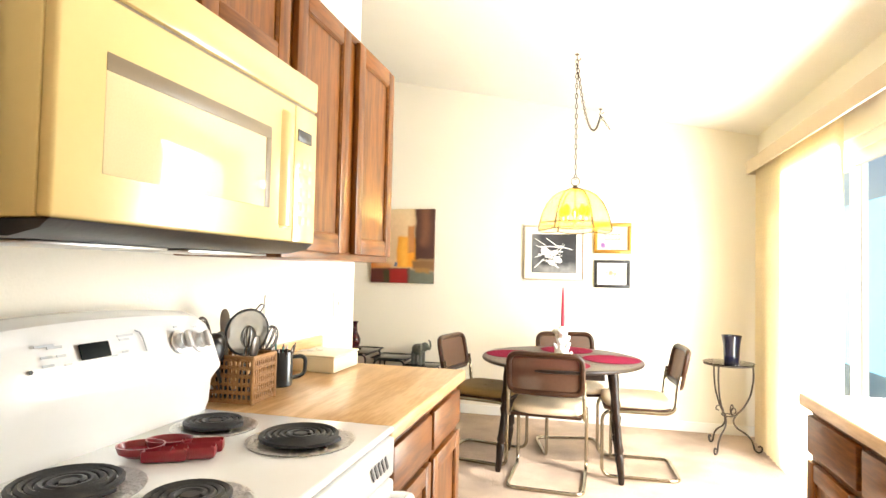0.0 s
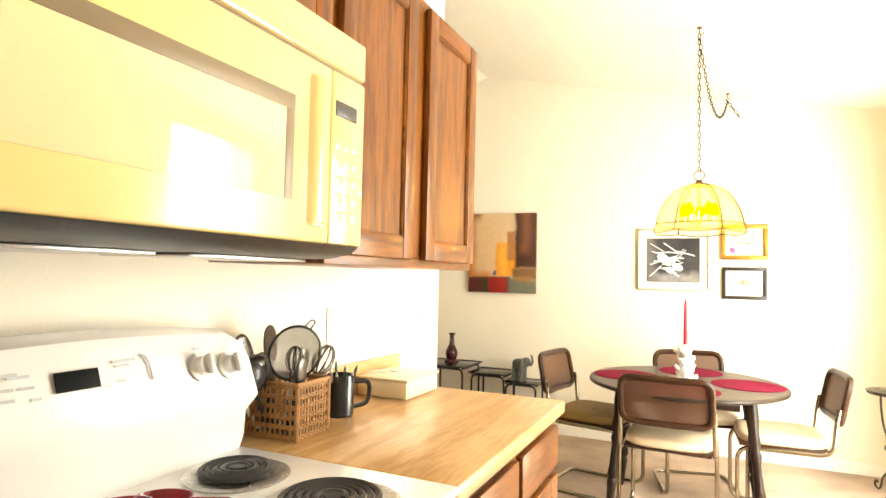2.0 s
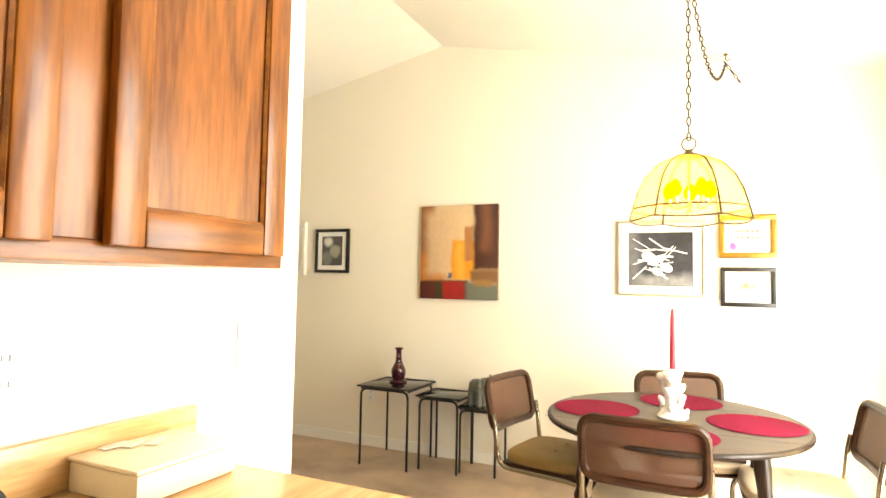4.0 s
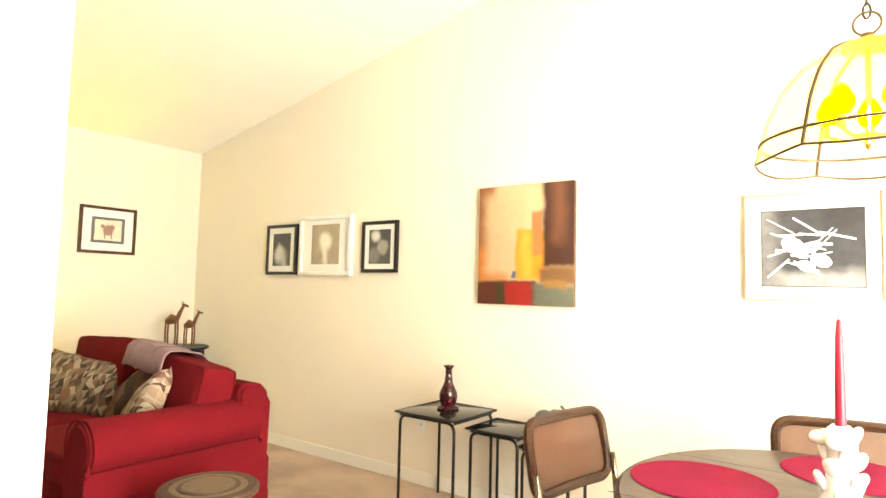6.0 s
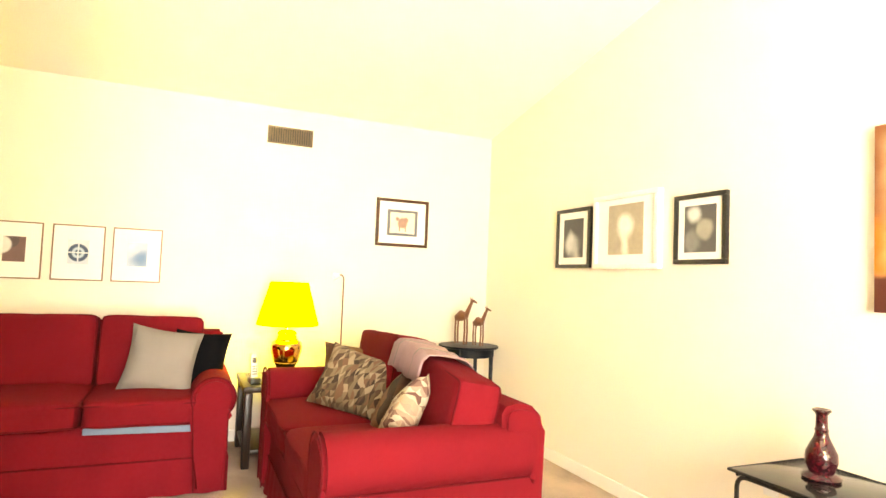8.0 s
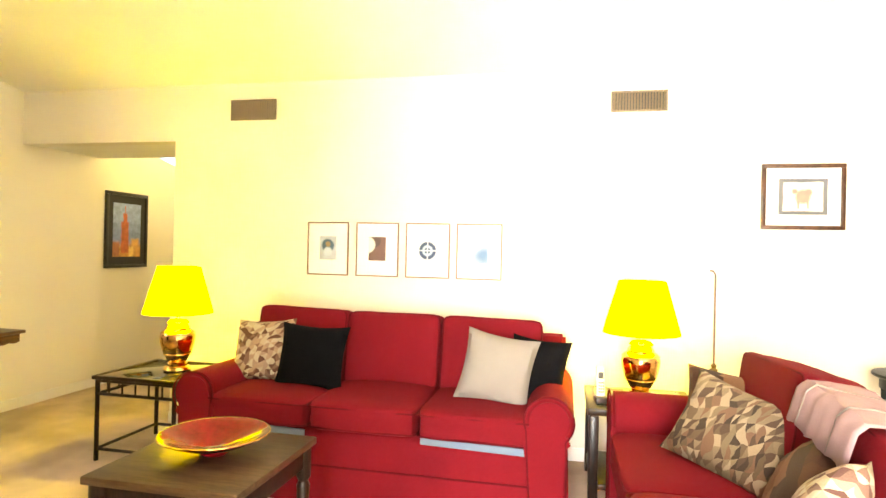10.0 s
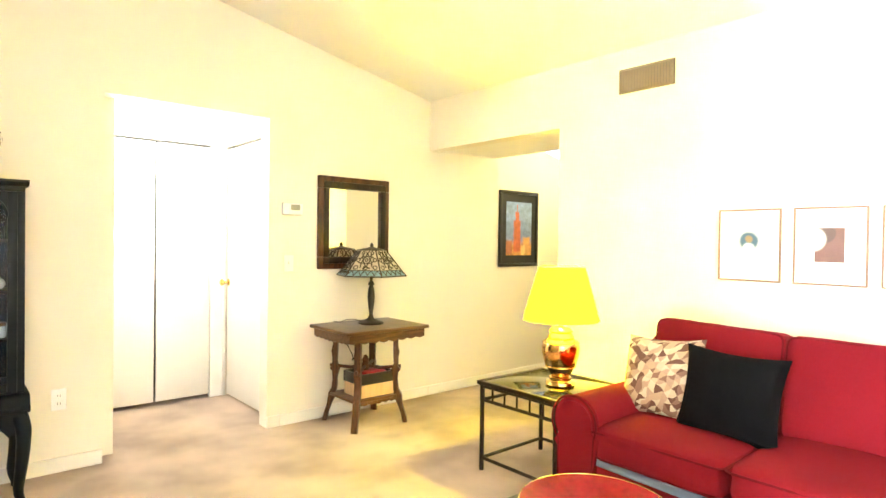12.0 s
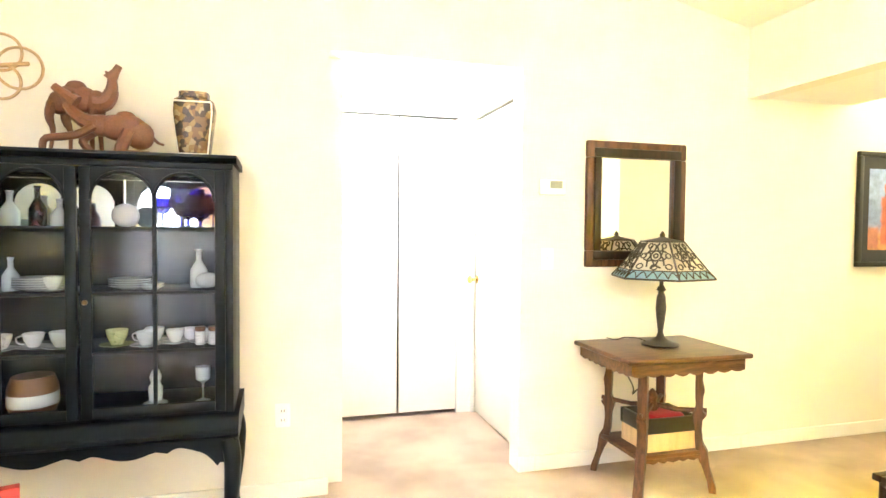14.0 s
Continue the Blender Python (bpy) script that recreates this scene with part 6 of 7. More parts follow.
def jar_lamp(x, y, z, label):
    l = thing("table_lamp", pose(x, y, z), label, "lamp", "brass jar lamps")
    part("foot", lathe([(0, 0), (0.078, 0), (0.082, 0.008), (0.076, 0.022), (0.060, 0.03), (0.060, 0.045), (0.05, 0.052), (0, 0.052)], 28), BRASS, l)
    part("jar", lathe([(0.048, 0.052), (0.058, 0.062), (0.088, 0.12), (0.103, 0.18), (0.105, 0.215), (0.095, 0.245), (0.07, 0.262), (0.045, 0.268)], 36), BRASSMIX, l, "polished brass and copper jar body")
    part("collar", lathe([(0.07, 0.262), (0.074, 0.268), (0.06, 0.29), (0.068, 0.30), (0.05, 0.318), (0.012, 0.325), (0.008, 0.37), (0, 0.37)], 28), BRASS, l)
    for zz in (0.105, 0.235):
        rr = 0.082 if zz < 0.2 else 0.101
        part("ring", tube([(rr * math.cos(2 * math.pi * k / 36), rr * math.sin(2 * math.pi * k / 36), zz) for k in range(36)], 0.003, 6, None, True), BRASS, l)
    part("shade", lathe([(0.208, 0.36), (0.206, 0.372), (0.130, 0.643), (0.128, 0.652), (0.1275, 0.643), (0.2035, 0.372)], 48), SHADE, l, "yellow fabric shade, glowing")
    bb = part("bulb", blob(0.028, 0.028, 0.036, 2, 5, None, (0, 0, 0.50)), BULB, l)
    bb.visible_shadow = False
    part("harp", tube([(0.0, 0.0, 0.37), (0.03, 0, 0.39), (0.045, 0, 0.5), (0.03, 0, 0.62), (0, 0, 0.638), (-0.03, 0, 0.62), (-0.045, 0, 0.5), (-0.03, 0, 0.39), (0, 0, 0.37)], 0.002, 5), BRASS, l)
    return l


BRASSMIX = mat("brass_and_copper_jar", (0.62, 0.36, 0.12), 0.14, 1.0, vary=0.45, scale=5.0, fine=22, bump=0.02)
jar_lamp(-4.82, 1.68, 0.512, "brass ginger-jar lamp with a lit yellow shade on the glass table")
jar_lamp(-4.97, 4.49, 0.507, "brass ginger-jar lamp with a lit yellow shade on the corner table")

# glass-topped end table with spindle rails
gt = thing("end_table", pose(-4.815, 1.60, 0), "dark bamboo-style end table with smoked glass top", "table")
GX, GY = 0.275, 0.275
for x in BOWS:
    for y in BOWS:
        part("leg", lathe([(0, 0), (0.013, 0), (0.014, 0.01), (0.013, 0.2), (0.016, 0.205), (0.013, 0.21), (0.013, 0.40), (0.016, 0.405), (0.014, 0.41), (0.014, 0.50), (0, 0.50)], 12, None, x * (GX - 0.014), y * (GY - 0.014)), DARKWOOD, gt)
for sd in BOWS:
    for z, r in ((0.485, 0.017), (0.40, 0.010), (0.07, 0.010)):
        part("rail", tube([(-GX + 0.014, sd * (GY - 0.014), z), (GX - 0.014, sd * (GY - 0.014), z)], r, 8), DARKWOOD, gt)
        part("rail", tube([(sd * (GX - 0.014), -GY + 0.014, z), (sd * (GX - 0.014), GY - 0.014, z)], r, 8), DARKWOOD, gt)
    for k in range(5):
        t = -0.18 + 0.09 * k
        part("spindle", tube([(t, sd * (GY - 0.014), 0.40), (t, sd * (GY - 0.014), 0.48)], 0.006, 6), DARKWOOD, gt)
        part("spindle", tube([(sd * (GX - 0.014), t, 0.40), (sd * (GX - 0.014), t, 0.48)], 0.006, 6), DARKWOOD, gt)
for x0, x1, y0, y1 in ((-GX - 0.01, GX + 0.01, -GY - 0.01, -GY + 0.02), (-GX - 0.01, GX + 0.01, GY - 0.02, GY + 0.01), (-GX - 0.01, -GX + 0.02, -GY + 0.02, GY - 0.02), (GX - 0.02, GX + 0.01, -GY + 0.02, GY - 0.02)):
    part("top_frame", box(x0, x1, y0, y1, 0.488, 0.511, 0.004), DARKWOOD, gt)
part("glass_top", box(-GX + 0.02, GX - 0.02, -GY + 0.02, GY - 0.02, 0.500, 0.508, 0.001), SMOKE, gt)
part("plug_box", box(-0.05, 0.03, -0.27, -0.25, 0.42, 0.45, 0.004), CHARCOAL, gt)

# corner end table with rounded openings
et = thing("end_table", pose(-4.94, 4.485, 0), "dark wood end table with rounded open sides and lower shelf", "table")
EXX, EYY = 0.275, 0.29
part("top", box(-EXX, EXX, -EYY, EYY, 0.468, 0.506, 0.006), DARKWOOD, et)
part("top_inset", box(-EXX + 0.05, EXX - 0.05, -EYY + 0.05, EYY - 0.05, 0.5035, 0.5085, 0.001), SMOKE, et)
for sy in BOWS:
    part("post", box(-EXX, -EXX + 0.06, sy * (EYY - 0.035) - 0.025, sy * (EYY - 0.035) + 0.025, 0, 0.468, 0.008), DARKWOOD, et)
    part("post", box(EXX - 0.06, EXX, sy * (EYY - 0.035) - 0.025, sy * (EYY - 0.035) + 0.025, 0, 0.468, 0.008), DARKWOOD, et)
    for x in BOWS:
        part("corner_bracket", plate([(x * (EXX - 0.06 - p[0]), 0.468 + p[1]) for p in [(0, 0), (0, -0.06), (0.01, -0.035), (0.03, -0.012), (0.06, 0)]], sy * (EYY - 0.035) - 0.02, sy * (EYY - 0.035) + 0.02), DARKWOOD, et)
part("shelf", box(-EXX + 0.005, EXX - 0.005, -EYY + 0.02, EYY - 0.02, 0.085, 0.115, 0.006), DARKWOOD, et)
ph = thing("cordless_phone", pose(-4.80, 4.27, 0.507, 0, 0, 100), "silver and black cordless phone upright in its cradle", "phone")
part("cradle", box(-0.035, 0.035, -0.04, 0.04, 0, 0.035, 0.01), BLACK, ph)
hs = part("handset", turn(box(-0.022, 0.022, -0.012, 0.012, 0, 0.17, 0.008), pose(0, 0.005, 0.02, -10)), KNOBGREY, ph)
part("screen", turn(box(-0.014, 0.014, -0.014, -0.0118, 0.105, 0.14, 0.001), pose(0, 0.005, 0.02, -10)), CHARCOAL, hs)
for r in range(4):
    for k in range(3):
        part("key", turn(box(-0.014 + 0.011 * k, -0.006 + 0.011 * k, -0.0135, -0.0118, 0.03 + 0.016 * r, 0.04 + 0.016 * r, 0.001), pose(0, 0.005, 0.02, -10)), CHARCOAL, hs)
rm = thing("remote_control", pose(-4.74, 4.36, 0.508, 0, 0, 60), "black remote control lying on the end table", "remote")
part("body", box(-0.022, 0.022, -0.08, 0.08, 0, 0.02, 0.006), BLACK, rm)
nt_ = thing("note_pad", pose(-4.76, 4.60, 0.508, 0, 0, 15), "pale stack of papers on the end table", "paper")
part("pad", box(-0.06, 0.06, -0.08, 0.08, 0, 0.02, 0.003), WHITEPILLOW, nt_)

# slim reading lamp behind the loveseat
fl = thing("floor_lamp", pose(-5.10, 4.90, 0), "slim brass reading lamp with a small white head", "lamp")
part("base", lathe([(0, 0), (0.11, 0), (0.115, 0.01), (0.09, 0.022), (0.012, 0.03), (0, 0.03)], 24), BRONZE, fl)
part("pole", tube([(0, 0, 0.02), (0, 0, 1.20), (0, -0.012, 1.222), (0, -0.04, 1.225)], 0.006, 8), ROSEPOLE, fl)
part("joint", lathe([(0, 0.655), (0.02, 0.655), (0.024, 0.665), (0.012, 0.675), (0.016, 0.69), (0.006, 0.70), (0, 0.70)], 14), AGED_BRASS, fl)
part("head", turn(lathe([(0.012, 0), (0.02, 0.01), (0.032, 0.05), (0.030, 0.05), (0.016, 0.012)], 16), pose(0, -0.035, 1.225, 105, 0, 0)), WHITECER, fl)

# corner table with two carved giraffe figures
cg = thing("corner_table", pose(-4.96, 5.88, 0), "small round black wooden corner table", "table")
part("top", lathe([(0, 0.70), (0.225, 0.70), (0.235, 0.708), (0.232, 0.72), (0, 0.722)], 36), BLACKWOOD, cg)
part("apron", lathe([(0.195, 0.64), (0.20, 0.64), (0.20, 0.70), (0.195, 0.70)], 32), BLACKWOOD, cg)
for k in range(4):
    a = radians(45 + 90 * k)
    part("leg", tube([(0.185 * math.cos(a), 0.185 * math.sin(a), 0.70), (0.19 * math.cos(a), 0.19 * math.sin(a), 0.3), (0.21 * math.cos(a), 0.21 * math.sin(a), 0.0)], 0.016, 8, None, False, lambda t: 1.1 - 0.4 * t), BLACKWOOD, cg)


def giraffe(x, y, s, turn_z):
    b = bmesh.new()
    tube([(-0.05 * s, 0, 0.20 * s), (0, 0, 0.225 * s), (0.05 * s, 0, 0.22 * s)], 0.036 * s, 10, b, False, lambda t: 0.75 + 0.5 * math.sin(math.pi * t))
    tube([(0.045 * s, 0, 0.225 * s), (0.075 * s, 0, 0.29 * s), (0.105 * s, 0, 0.345 * s)], 0.017 * s, 8, b, False, lambda t: 1.2 - 0.5 * t)
    tube([(0.095 * s, 0, 0.35 * s), (0.125 * s, 0, 0.345 * s), (0.15 * s, 0, 0.335 * s)], 0.013 * s, 8, b, False, lambda t: 1.1 - 0.5 * t)
    for lx in (-0.045, 0.045):
        for ly in (-0.016, 0.016):
            tube([(lx * s, ly * s, 0.20 * s), (lx * s * 1.1, ly * s, 0.10 * s), (lx * s, ly * s, 0)], 0.008 * s, 7, b)
    for ly in (-0.008, 0.008):
        tube([(0.095 * s, ly * s, 0.355 * s), (0.09 * s, ly * s * 1.6, 0.378 * s)], 0.003 * s, 5, b)
    ob = part("giraffe_figure", b, CAMELWOOD)
    ob.matrix_world = pose(x, y, 0.723, 0, 0, turn_z)
    return tagged(ob, "slender carved wooden giraffe figure on the corner table", "figurine", "giraffe figures")


giraffe(-5.02, 5.84, 0.98, 25)
giraffe(-4.90, 5.93, 0.82, 20)

# coffee table with the red bowl
ct = thing("coffee_table", pose(-3.54, 2.77, 0), "square dark wood coffee table with turned legs", "table")
COFTOP = wood("brown_coffee_top", (0.045, 0.025, 0.014), (0.085, 0.050, 0.028), 0.36, 1, 1.3, 0.1)
part("top", box(-0.305, 0.305, -0.295, 0.295, 0.482, 0.512, 0.006), COFTOP, ct)
for x0, x1, y0, y1 in ((-0.27, 0.27, -0.265, -0.245), (-0.27, 0.27, 0.245, 0.265), (-0.27, -0.25, -0.245, 0.245), (0.25, 0.27, -0.245, 0.245)):
    part("apron", box(x0, x1, y0, y1, 0.395, 0.482, 0.003), DARKWOOD, ct)
for x in BOWS:
    for y in BOWS:
        part("leg", lathe([(0, 0), (0.018, 0), (0.024, 0.02), (0.02, 0.05), (0.026, 0.08), (0.022, 0.2), (0.028, 0.32), (0.02, 0.34), (0.030, 0.36), (0.030, 0.48), (0, 0.48)], 14, None, x * 0.265, y * 0.255), DARKWOOD, ct)
rb = thing("red_glass_bowl", pose(-3.555, 2.775, 0.513), "wide shallow red glass bowl on the coffee table", "bowl")
BOWLRED = mat("red_art_glass", (0.17, 0.004, 0.010), 0.10, vary=0.35, scale=9, fine=30, bump=0.0, spec=0.22, coat=0.0)
part("bowl", lathe([(0, 0.0), (0.05, 0.0), (0.055, 0.006), (0.05, 0.016), (0.12, 0.036), (0.175, 0.06), (0.202, 0.075), (0.205, 0.079), (0.198, 0.08), (0.17, 0.068), (0.11, 0.046), (0.04, 0.026), (0, 0.024)], 48), BOWLRED, rb)
# Thin brass ring stands in for the gold highlight along the bowl's edge.
part("rim_highlight", tube([(0.2035 * math.cos(2 * math.pi * k / 60), 0.2035 * math.sin(2 * math.pi * k / 60), 0.078) for k in range(60)], 0.0022, 6, None, True), BRASS, rb)

# carved drum table
dm = thing("drum_table", pose(-2.37, 4.55, 0), "round brown carved drum table with inlaid top", "table")
DRUM = mat("carved_brown_drum", (0.065, 0.036, 0.02), 0.55, vary=0.45, scale=40, fine=120, bump=0.5)
INLAY = mat("pale_inlay", (0.15, 0.11, 0.07), 0.5, vary=0.4, scale=60, fine=140, bump=0.3)
part("drum_body", lathe([(0, 0), (0.16, 0), (0.165, 0.01), (0.155, 0.03), (0.15, 0.20), (0.155, 0.40), (0.165, 0.425), (0, 0.43)], 40), DRUM, dm)
part("top", lathe([(0, 0.43), (0.175, 0.43), (0.188, 0.437), (0.19, 0.452), (0.182, 0.462), (0.15, 0.464), (0.148, 0.460), (0.115, 0.460), (0.112, 0.465), (0, 0.465)], 48), DRUM, dm)
part("inlay_ring", lathe([(0.120, 0.4605), (0.145, 0.4605), (0.145, 0.463), (0.120, 0.463)], 48), INLAY, dm)
part("inlay_disc", lathe([(0, 0.4652), (0.10, 0.4652), (0.10, 0.4668), (0, 0.4668)], 40), INLAY, dm)
for r in range(4):
    for k in range(26):
        a = 2 * math.pi * (k + 0.5 * (r % 2)) / 26
        st_ = part("stud", blob(0.004, 0.004, 0.004, 2, 2), BRASS, dm)
        st_.matrix_basis = pose(0.1515 * math.cos(a), 0.1515 * math.sin(a), 0.30 + 0.033 * r)


# nest of three black tables
def nest(x0, x1, y0, y1, z, label):
    t = thing("nesting_table", pose((x0 + x1) / 2, (y0 + y1) / 2, 0), label, "table", "nest of tables")
    w, d = (x1 - x0) / 2, (y1 - y0) / 2
    part("glass_top", box(-w, w, -d, d, z - 0.010, z, 0.002), SMOKE, t, "smoked glass top")
    part("top_rim", tube([(-w, -d, z - 0.005), (w, -d, z - 0.005), (w, d, z - 0.005), (-w, d, z - 0.005)], 0.0065, 6, None, True), BLACKIRON, t)
    for y in (-d + 0.02, d - 0.02):
        part("leg_frame", tube(fillet([(-w + 0.02, y, 0.0), (-w + 0.02, y, z - 0.022), (w - 0.02, y, z - 0.022), (w - 0.02, y, 0.0)], 0.05, 6), 0.0085, 8), BLACKIRON, t)
    for x in (-w + 0.02, w - 0.02):
        part("side_rail", tube([(x, -d + 0.02, z - 0.022), (x, d - 0.02, z - 0.022)], 0.006, 6), BLACKIRON, t)
    return t


nest(-2.465, -2.05, 5.77, 6.19, 0.555, "tall black metal nesting table with smoked glass top")
nest(-2.045, -1.72, 5.865, 6.19, 0.508, "middle black metal nesting table with smoked glass top")
nest(-1.765, -1.47, 5.93, 6.185, 0.445, "low black metal nesting table with smoked glass top")
rv = thing("ruby_vase", pose(-2.262, 6.00, 0.556), "ruby glass bottle vase on the nesting table", "vase")
part("body", lathe([(0, 0), (0.062, 0), (0.066, 0.008), (0.060, 0.018), (0.042, 0.028), (0.046, 0.04), (0.054, 0.065), (0.052, 0.095), (0.038, 0.125), (0.026, 0.15), (0.021, 0.17), (0.024, 0.178), (0.020, 0.186), (0.019, 0.23), (0.026, 0.24), (0.032, 0.246), (0.030, 0.252), (0.018, 0.25), (0, 0.24)], 28), RUBY, rv)
# small elephant
eb_ = bmesh.new()
blob(0.055, 0.038, 0.045, 2.3, 6, eb_, (0, 0, 0.115))
blob(0.032, 0.028, 0.035, 2.2, 6, eb_, (0.062, 0, 0.14))
for x in (-0.035, 0.035):
    for y in (-0.02, 0.02):
        tube([(x, y, 0.10), (x, y, 0.0)], 0.015, 8, eb_)
tube([(0.085, 0, 0.135), (0.105, 0, 0.125), (0.118, 0, 0.15), (0.112, 0, 0.185), (0.098, 0, 0.195)], 0.010, 7, eb_, False, lambda t: 1.2 - 0.6 * t)
for y in (-1, 1):
    blob(0.010, 0.020, 0.030, 2, 4, eb_, (0.05, y * 0.034, 0.14))
turn(eb_, Matrix.Scale(1.15, 4))
el = part("elephant_figure", eb_, GREYSTONE)
el.matrix_world = pose(-1.655, 6.03, 0.446, 0, 0, -20)
tagged(el, "grey-green stone elephant figure on the low nesting table", "figurine")

# ---- china cabinet ----
CX0, CX1, CYB, CYF = -2.52, -1.44, -0.075, 0.295
cb = thing("china_cabinet", pose(0, 0, 0), "black lacquered china cabinet with arched glass doors and cabriole legs", "cabinet")
cr = plate([(CYB, 1.530), (CYF, 1.530), (CYF + 0.010, 1.535), (CYF + 0.016, 1.545), (CYF + 0.024, 1.549), (CYF + 0.024, 1.560), (CYB, 1.560)], CX0 - 0.014, CX1 + 0.014, None, "x")
part("crown", cr, BLACKWOOD, cb)
part("side_panel", box(CX0, CX0 + 0.022, CYB, CYF - 0.022, 0.55, 1.530, 0.002), BLACKWOOD, cb)
part("side_panel", box(CX1 - 0.022, CX1, CYB, CYF - 0.022, 0.55, 1.530, 0.002), BLACKWOOD, cb)
BACKGREY = mat("blue_grey_cabinet_back", (0.026, 0.036, 0.055), 0.25, vary=0.1, scale=3, fine=20, bump=0.0, coat=0.2)
CABMIRROR = mat("cabinet_back_mirror", (0.78, 0.82, 0.86), 0.02, 1.0, vary=0.0, bump=0.0)
part("back_panel", box(CX0 + 0.022, CX1 - 0.022, CYB, CYB + 0.012, 0.55, 1.530), BACKGREY, cb, "blue-grey lined back")
part("mirror_back", box(CX0 + 0.024, CX1 - 0.024, CYB + 0.0125, CYB + 0.016, 1.277, 1.528), CABMIRROR, cb, "mirror behind the top shelf")
part("bottom_board", box(CX0, CX1, CYB, CYF - 0.022, 0.545, 0.565, 0.002), BLACKWOOD, cb)
for z in (0.805, 1.03, 1.275):
    part("shelf", box(CX0 + 0.022, CX1 - 0.022, CYB + 0.012, CYF - 0.045, z - 0.012, z, 0.002), BLACKWOOD, cb)
part("top_rail", box(CX0, CX1, CYF - 0.022, CYF, 1.505, 1.530, 0.003), BLACKWOOD, cb)
part("corner_stile", box(CX0, CX0 + 0.03, CYF - 0.022, CYF, 0.55, 1.505, 0.003), BLACKWOOD, cb)
part("corner_stile", box(CX1 - 0.03, CX1, CYF - 0.022, CYF, 0.55, 1.505, 0.003), BLACKWOOD, cb)


def cabinet_door(x0, x1):
    """A glazed door: stiles, rails, an arched pair of lights on top, one upright bar and three cross bars."""
    d = part("door", box(x0, x0 + 0.038, CYF - 0.018, CYF + 0.004, 0.56, 1.503, 0.003), BLACKWOOD, cb)
    part("stile", box(x1 - 0.038, x1, CYF - 0.018, CYF + 0.004, 0.56, 1.503, 0.003), BLACKWOOD, d)
    part("bottom_rail", box(x0 + 0.038, x1 - 0.038, CYF - 0.018, CYF + 0.004, 0.56, 0.60, 0.003), BLACKWOOD, d)
    a, b = x0 + 0.038, x1 - 0.038
    mid = (a + b) / 2
    q = (b - a) / 4
    for c in (a + q, mid + q):
        ring = [(c + q * math.cos(radians(t)), 1.38 + q * 1.0 * math.sin(radians(t))) for t in range(0, 181, 12)]
        g = bmesh.new()
        for (p, r) in zip(ring, ring[1:]):
            plate([p, r, (r[0], 1.503), (p[0], 1.503)], CYF - 0.016, CYF + 0.002, g)
        bmesh.ops.remove_doubles(g, verts=g.verts, dist=1e-5)
        part("arch", g, BLACKWOOD, d)
        part("arch_bead", tube([(x, CYF + 0.003, z) for x, z in ring], 0.006, 6), BLACKWOOD, d)
    part("upright_bar", box(mid - 0.007, mid + 0.007, CYF - 0.012, CYF + 0.004, 0.60, 1.40, 0.002), BLACKWOOD, d)
    for z in (0.805, 1.03, 1.275):
        part("cross_bar", box(a, b, CYF - 0.012, CYF + 0.0035, z - 0.006, z + 0.006, 0.002), BLACKWOOD, d)
    pn = part("pane", box(a, b, CYF - 0.008, CYF - 0.005, 0.60, 1.503), CABGLASS, d)
    pn.visible_shadow = False
    return d


cabinet_door(-2.49, -1.985)
cabinet_door(-1.975, -1.47)
part("door_knob", blob(0.010, 0.012, 0.010, 2, 4, None, (-2.004, CYF + 0.014, 1.0)), AGED_BRASS, cb)
wp = [(CYB, 0.46), (CYF + 0.03, 0.46), (CYF + 0.045, 0.475), (CYF + 0.045, 0.49), (CYF + 0.03, 0.50), (CYF + 0.02, 0.53), (CYF, 0.545), (CYB, 0.545)]
part("waist_moulding", plate(wp, CX0 - 0.02, CX1 + 0.02, None, "x"), BLACKWOOD, cb)
# scalloped apron
pts = [(CX0 - 0.01, 0.46), (CX0 - 0.01, 0.36), (CX0 + 0.05, 0.36)]
n = 48
for k in range(n + 1):
    x = CX0 + 0.06 + (CX1 - CX0 - 0.12) * k / n
    u = abs(2 * k / n - 1)
    z = 0.415 + 0.018 * math.cos(u * 9.5) - (0.05 * max(0, (u - 0.86) / 0.14) ** 2) - 0.022 * math.exp(-((u - 0.0) / 0.06) ** 2) - 0.02 * math.exp(-((u - 0.62) / 0.05) ** 2)
    pts.append((x, z))
pts += [(CX1 - 0.05, 0.36), (CX1 + 0.01, 0.36), (CX1 + 0.01, 0.46)]
part("apron", plate(pts, CYF - 0.005, CYF + 0.018), BLACKWOOD, cb)
for y0, y1 in ((CYB, CYF - 0.005),):
    for x in (CX0 - 0.01, CX1 - 0.008):
        part("side_apron", box(x, x + 0.018, y0, y1, 0.39, 0.46, 0.003), BLACKWOOD, cb)
for x, sx in ((CX0 + 0.02, -1), (CX1 - 0.02, 1)):
    for y, sy in ((CYF - 0.01, 1), (CYB + 0.035, 0)):
        cab_leg = fillet([(x, y, 0.44), (x + sx * 0.018, y + sy * 0.022, 0.37), (x + sx * 0.012, y + sy * 0.016, 0.22), (x - sx * 0.004, y - sy * 0.002, 0.08), (x + sx * 0.012, y + sy * 0.016, 0.02), (x + sx * 0.02, y + sy * 0.026, 0.0)], 0.06, 4)
        part("cabriole_leg", tube(cab_leg, 0.030, 10, None, False, lambda t: 1.25 - 0.85 * t if t < 0.8 else 0.57 + 1.6 * (t - 0.8)), BLACKWOOD, cb)

CHINA = mat("white_china", (0.78, 0.78, 0.76), 0.15, vary=0.06, scale=30, fine=60, bump=0.0, coat=0.4)
CHINAG = mat("green_rim_china", (0.55, 0.58, 0.34), 0.2, vary=0.2, scale=30, bump=0.0, coat=0.4)
BROWNPOT = mat("brown_stoneware", (0.20, 0.09, 0.04), 0.3, vary=0.3, scale=20, bump=0.05)


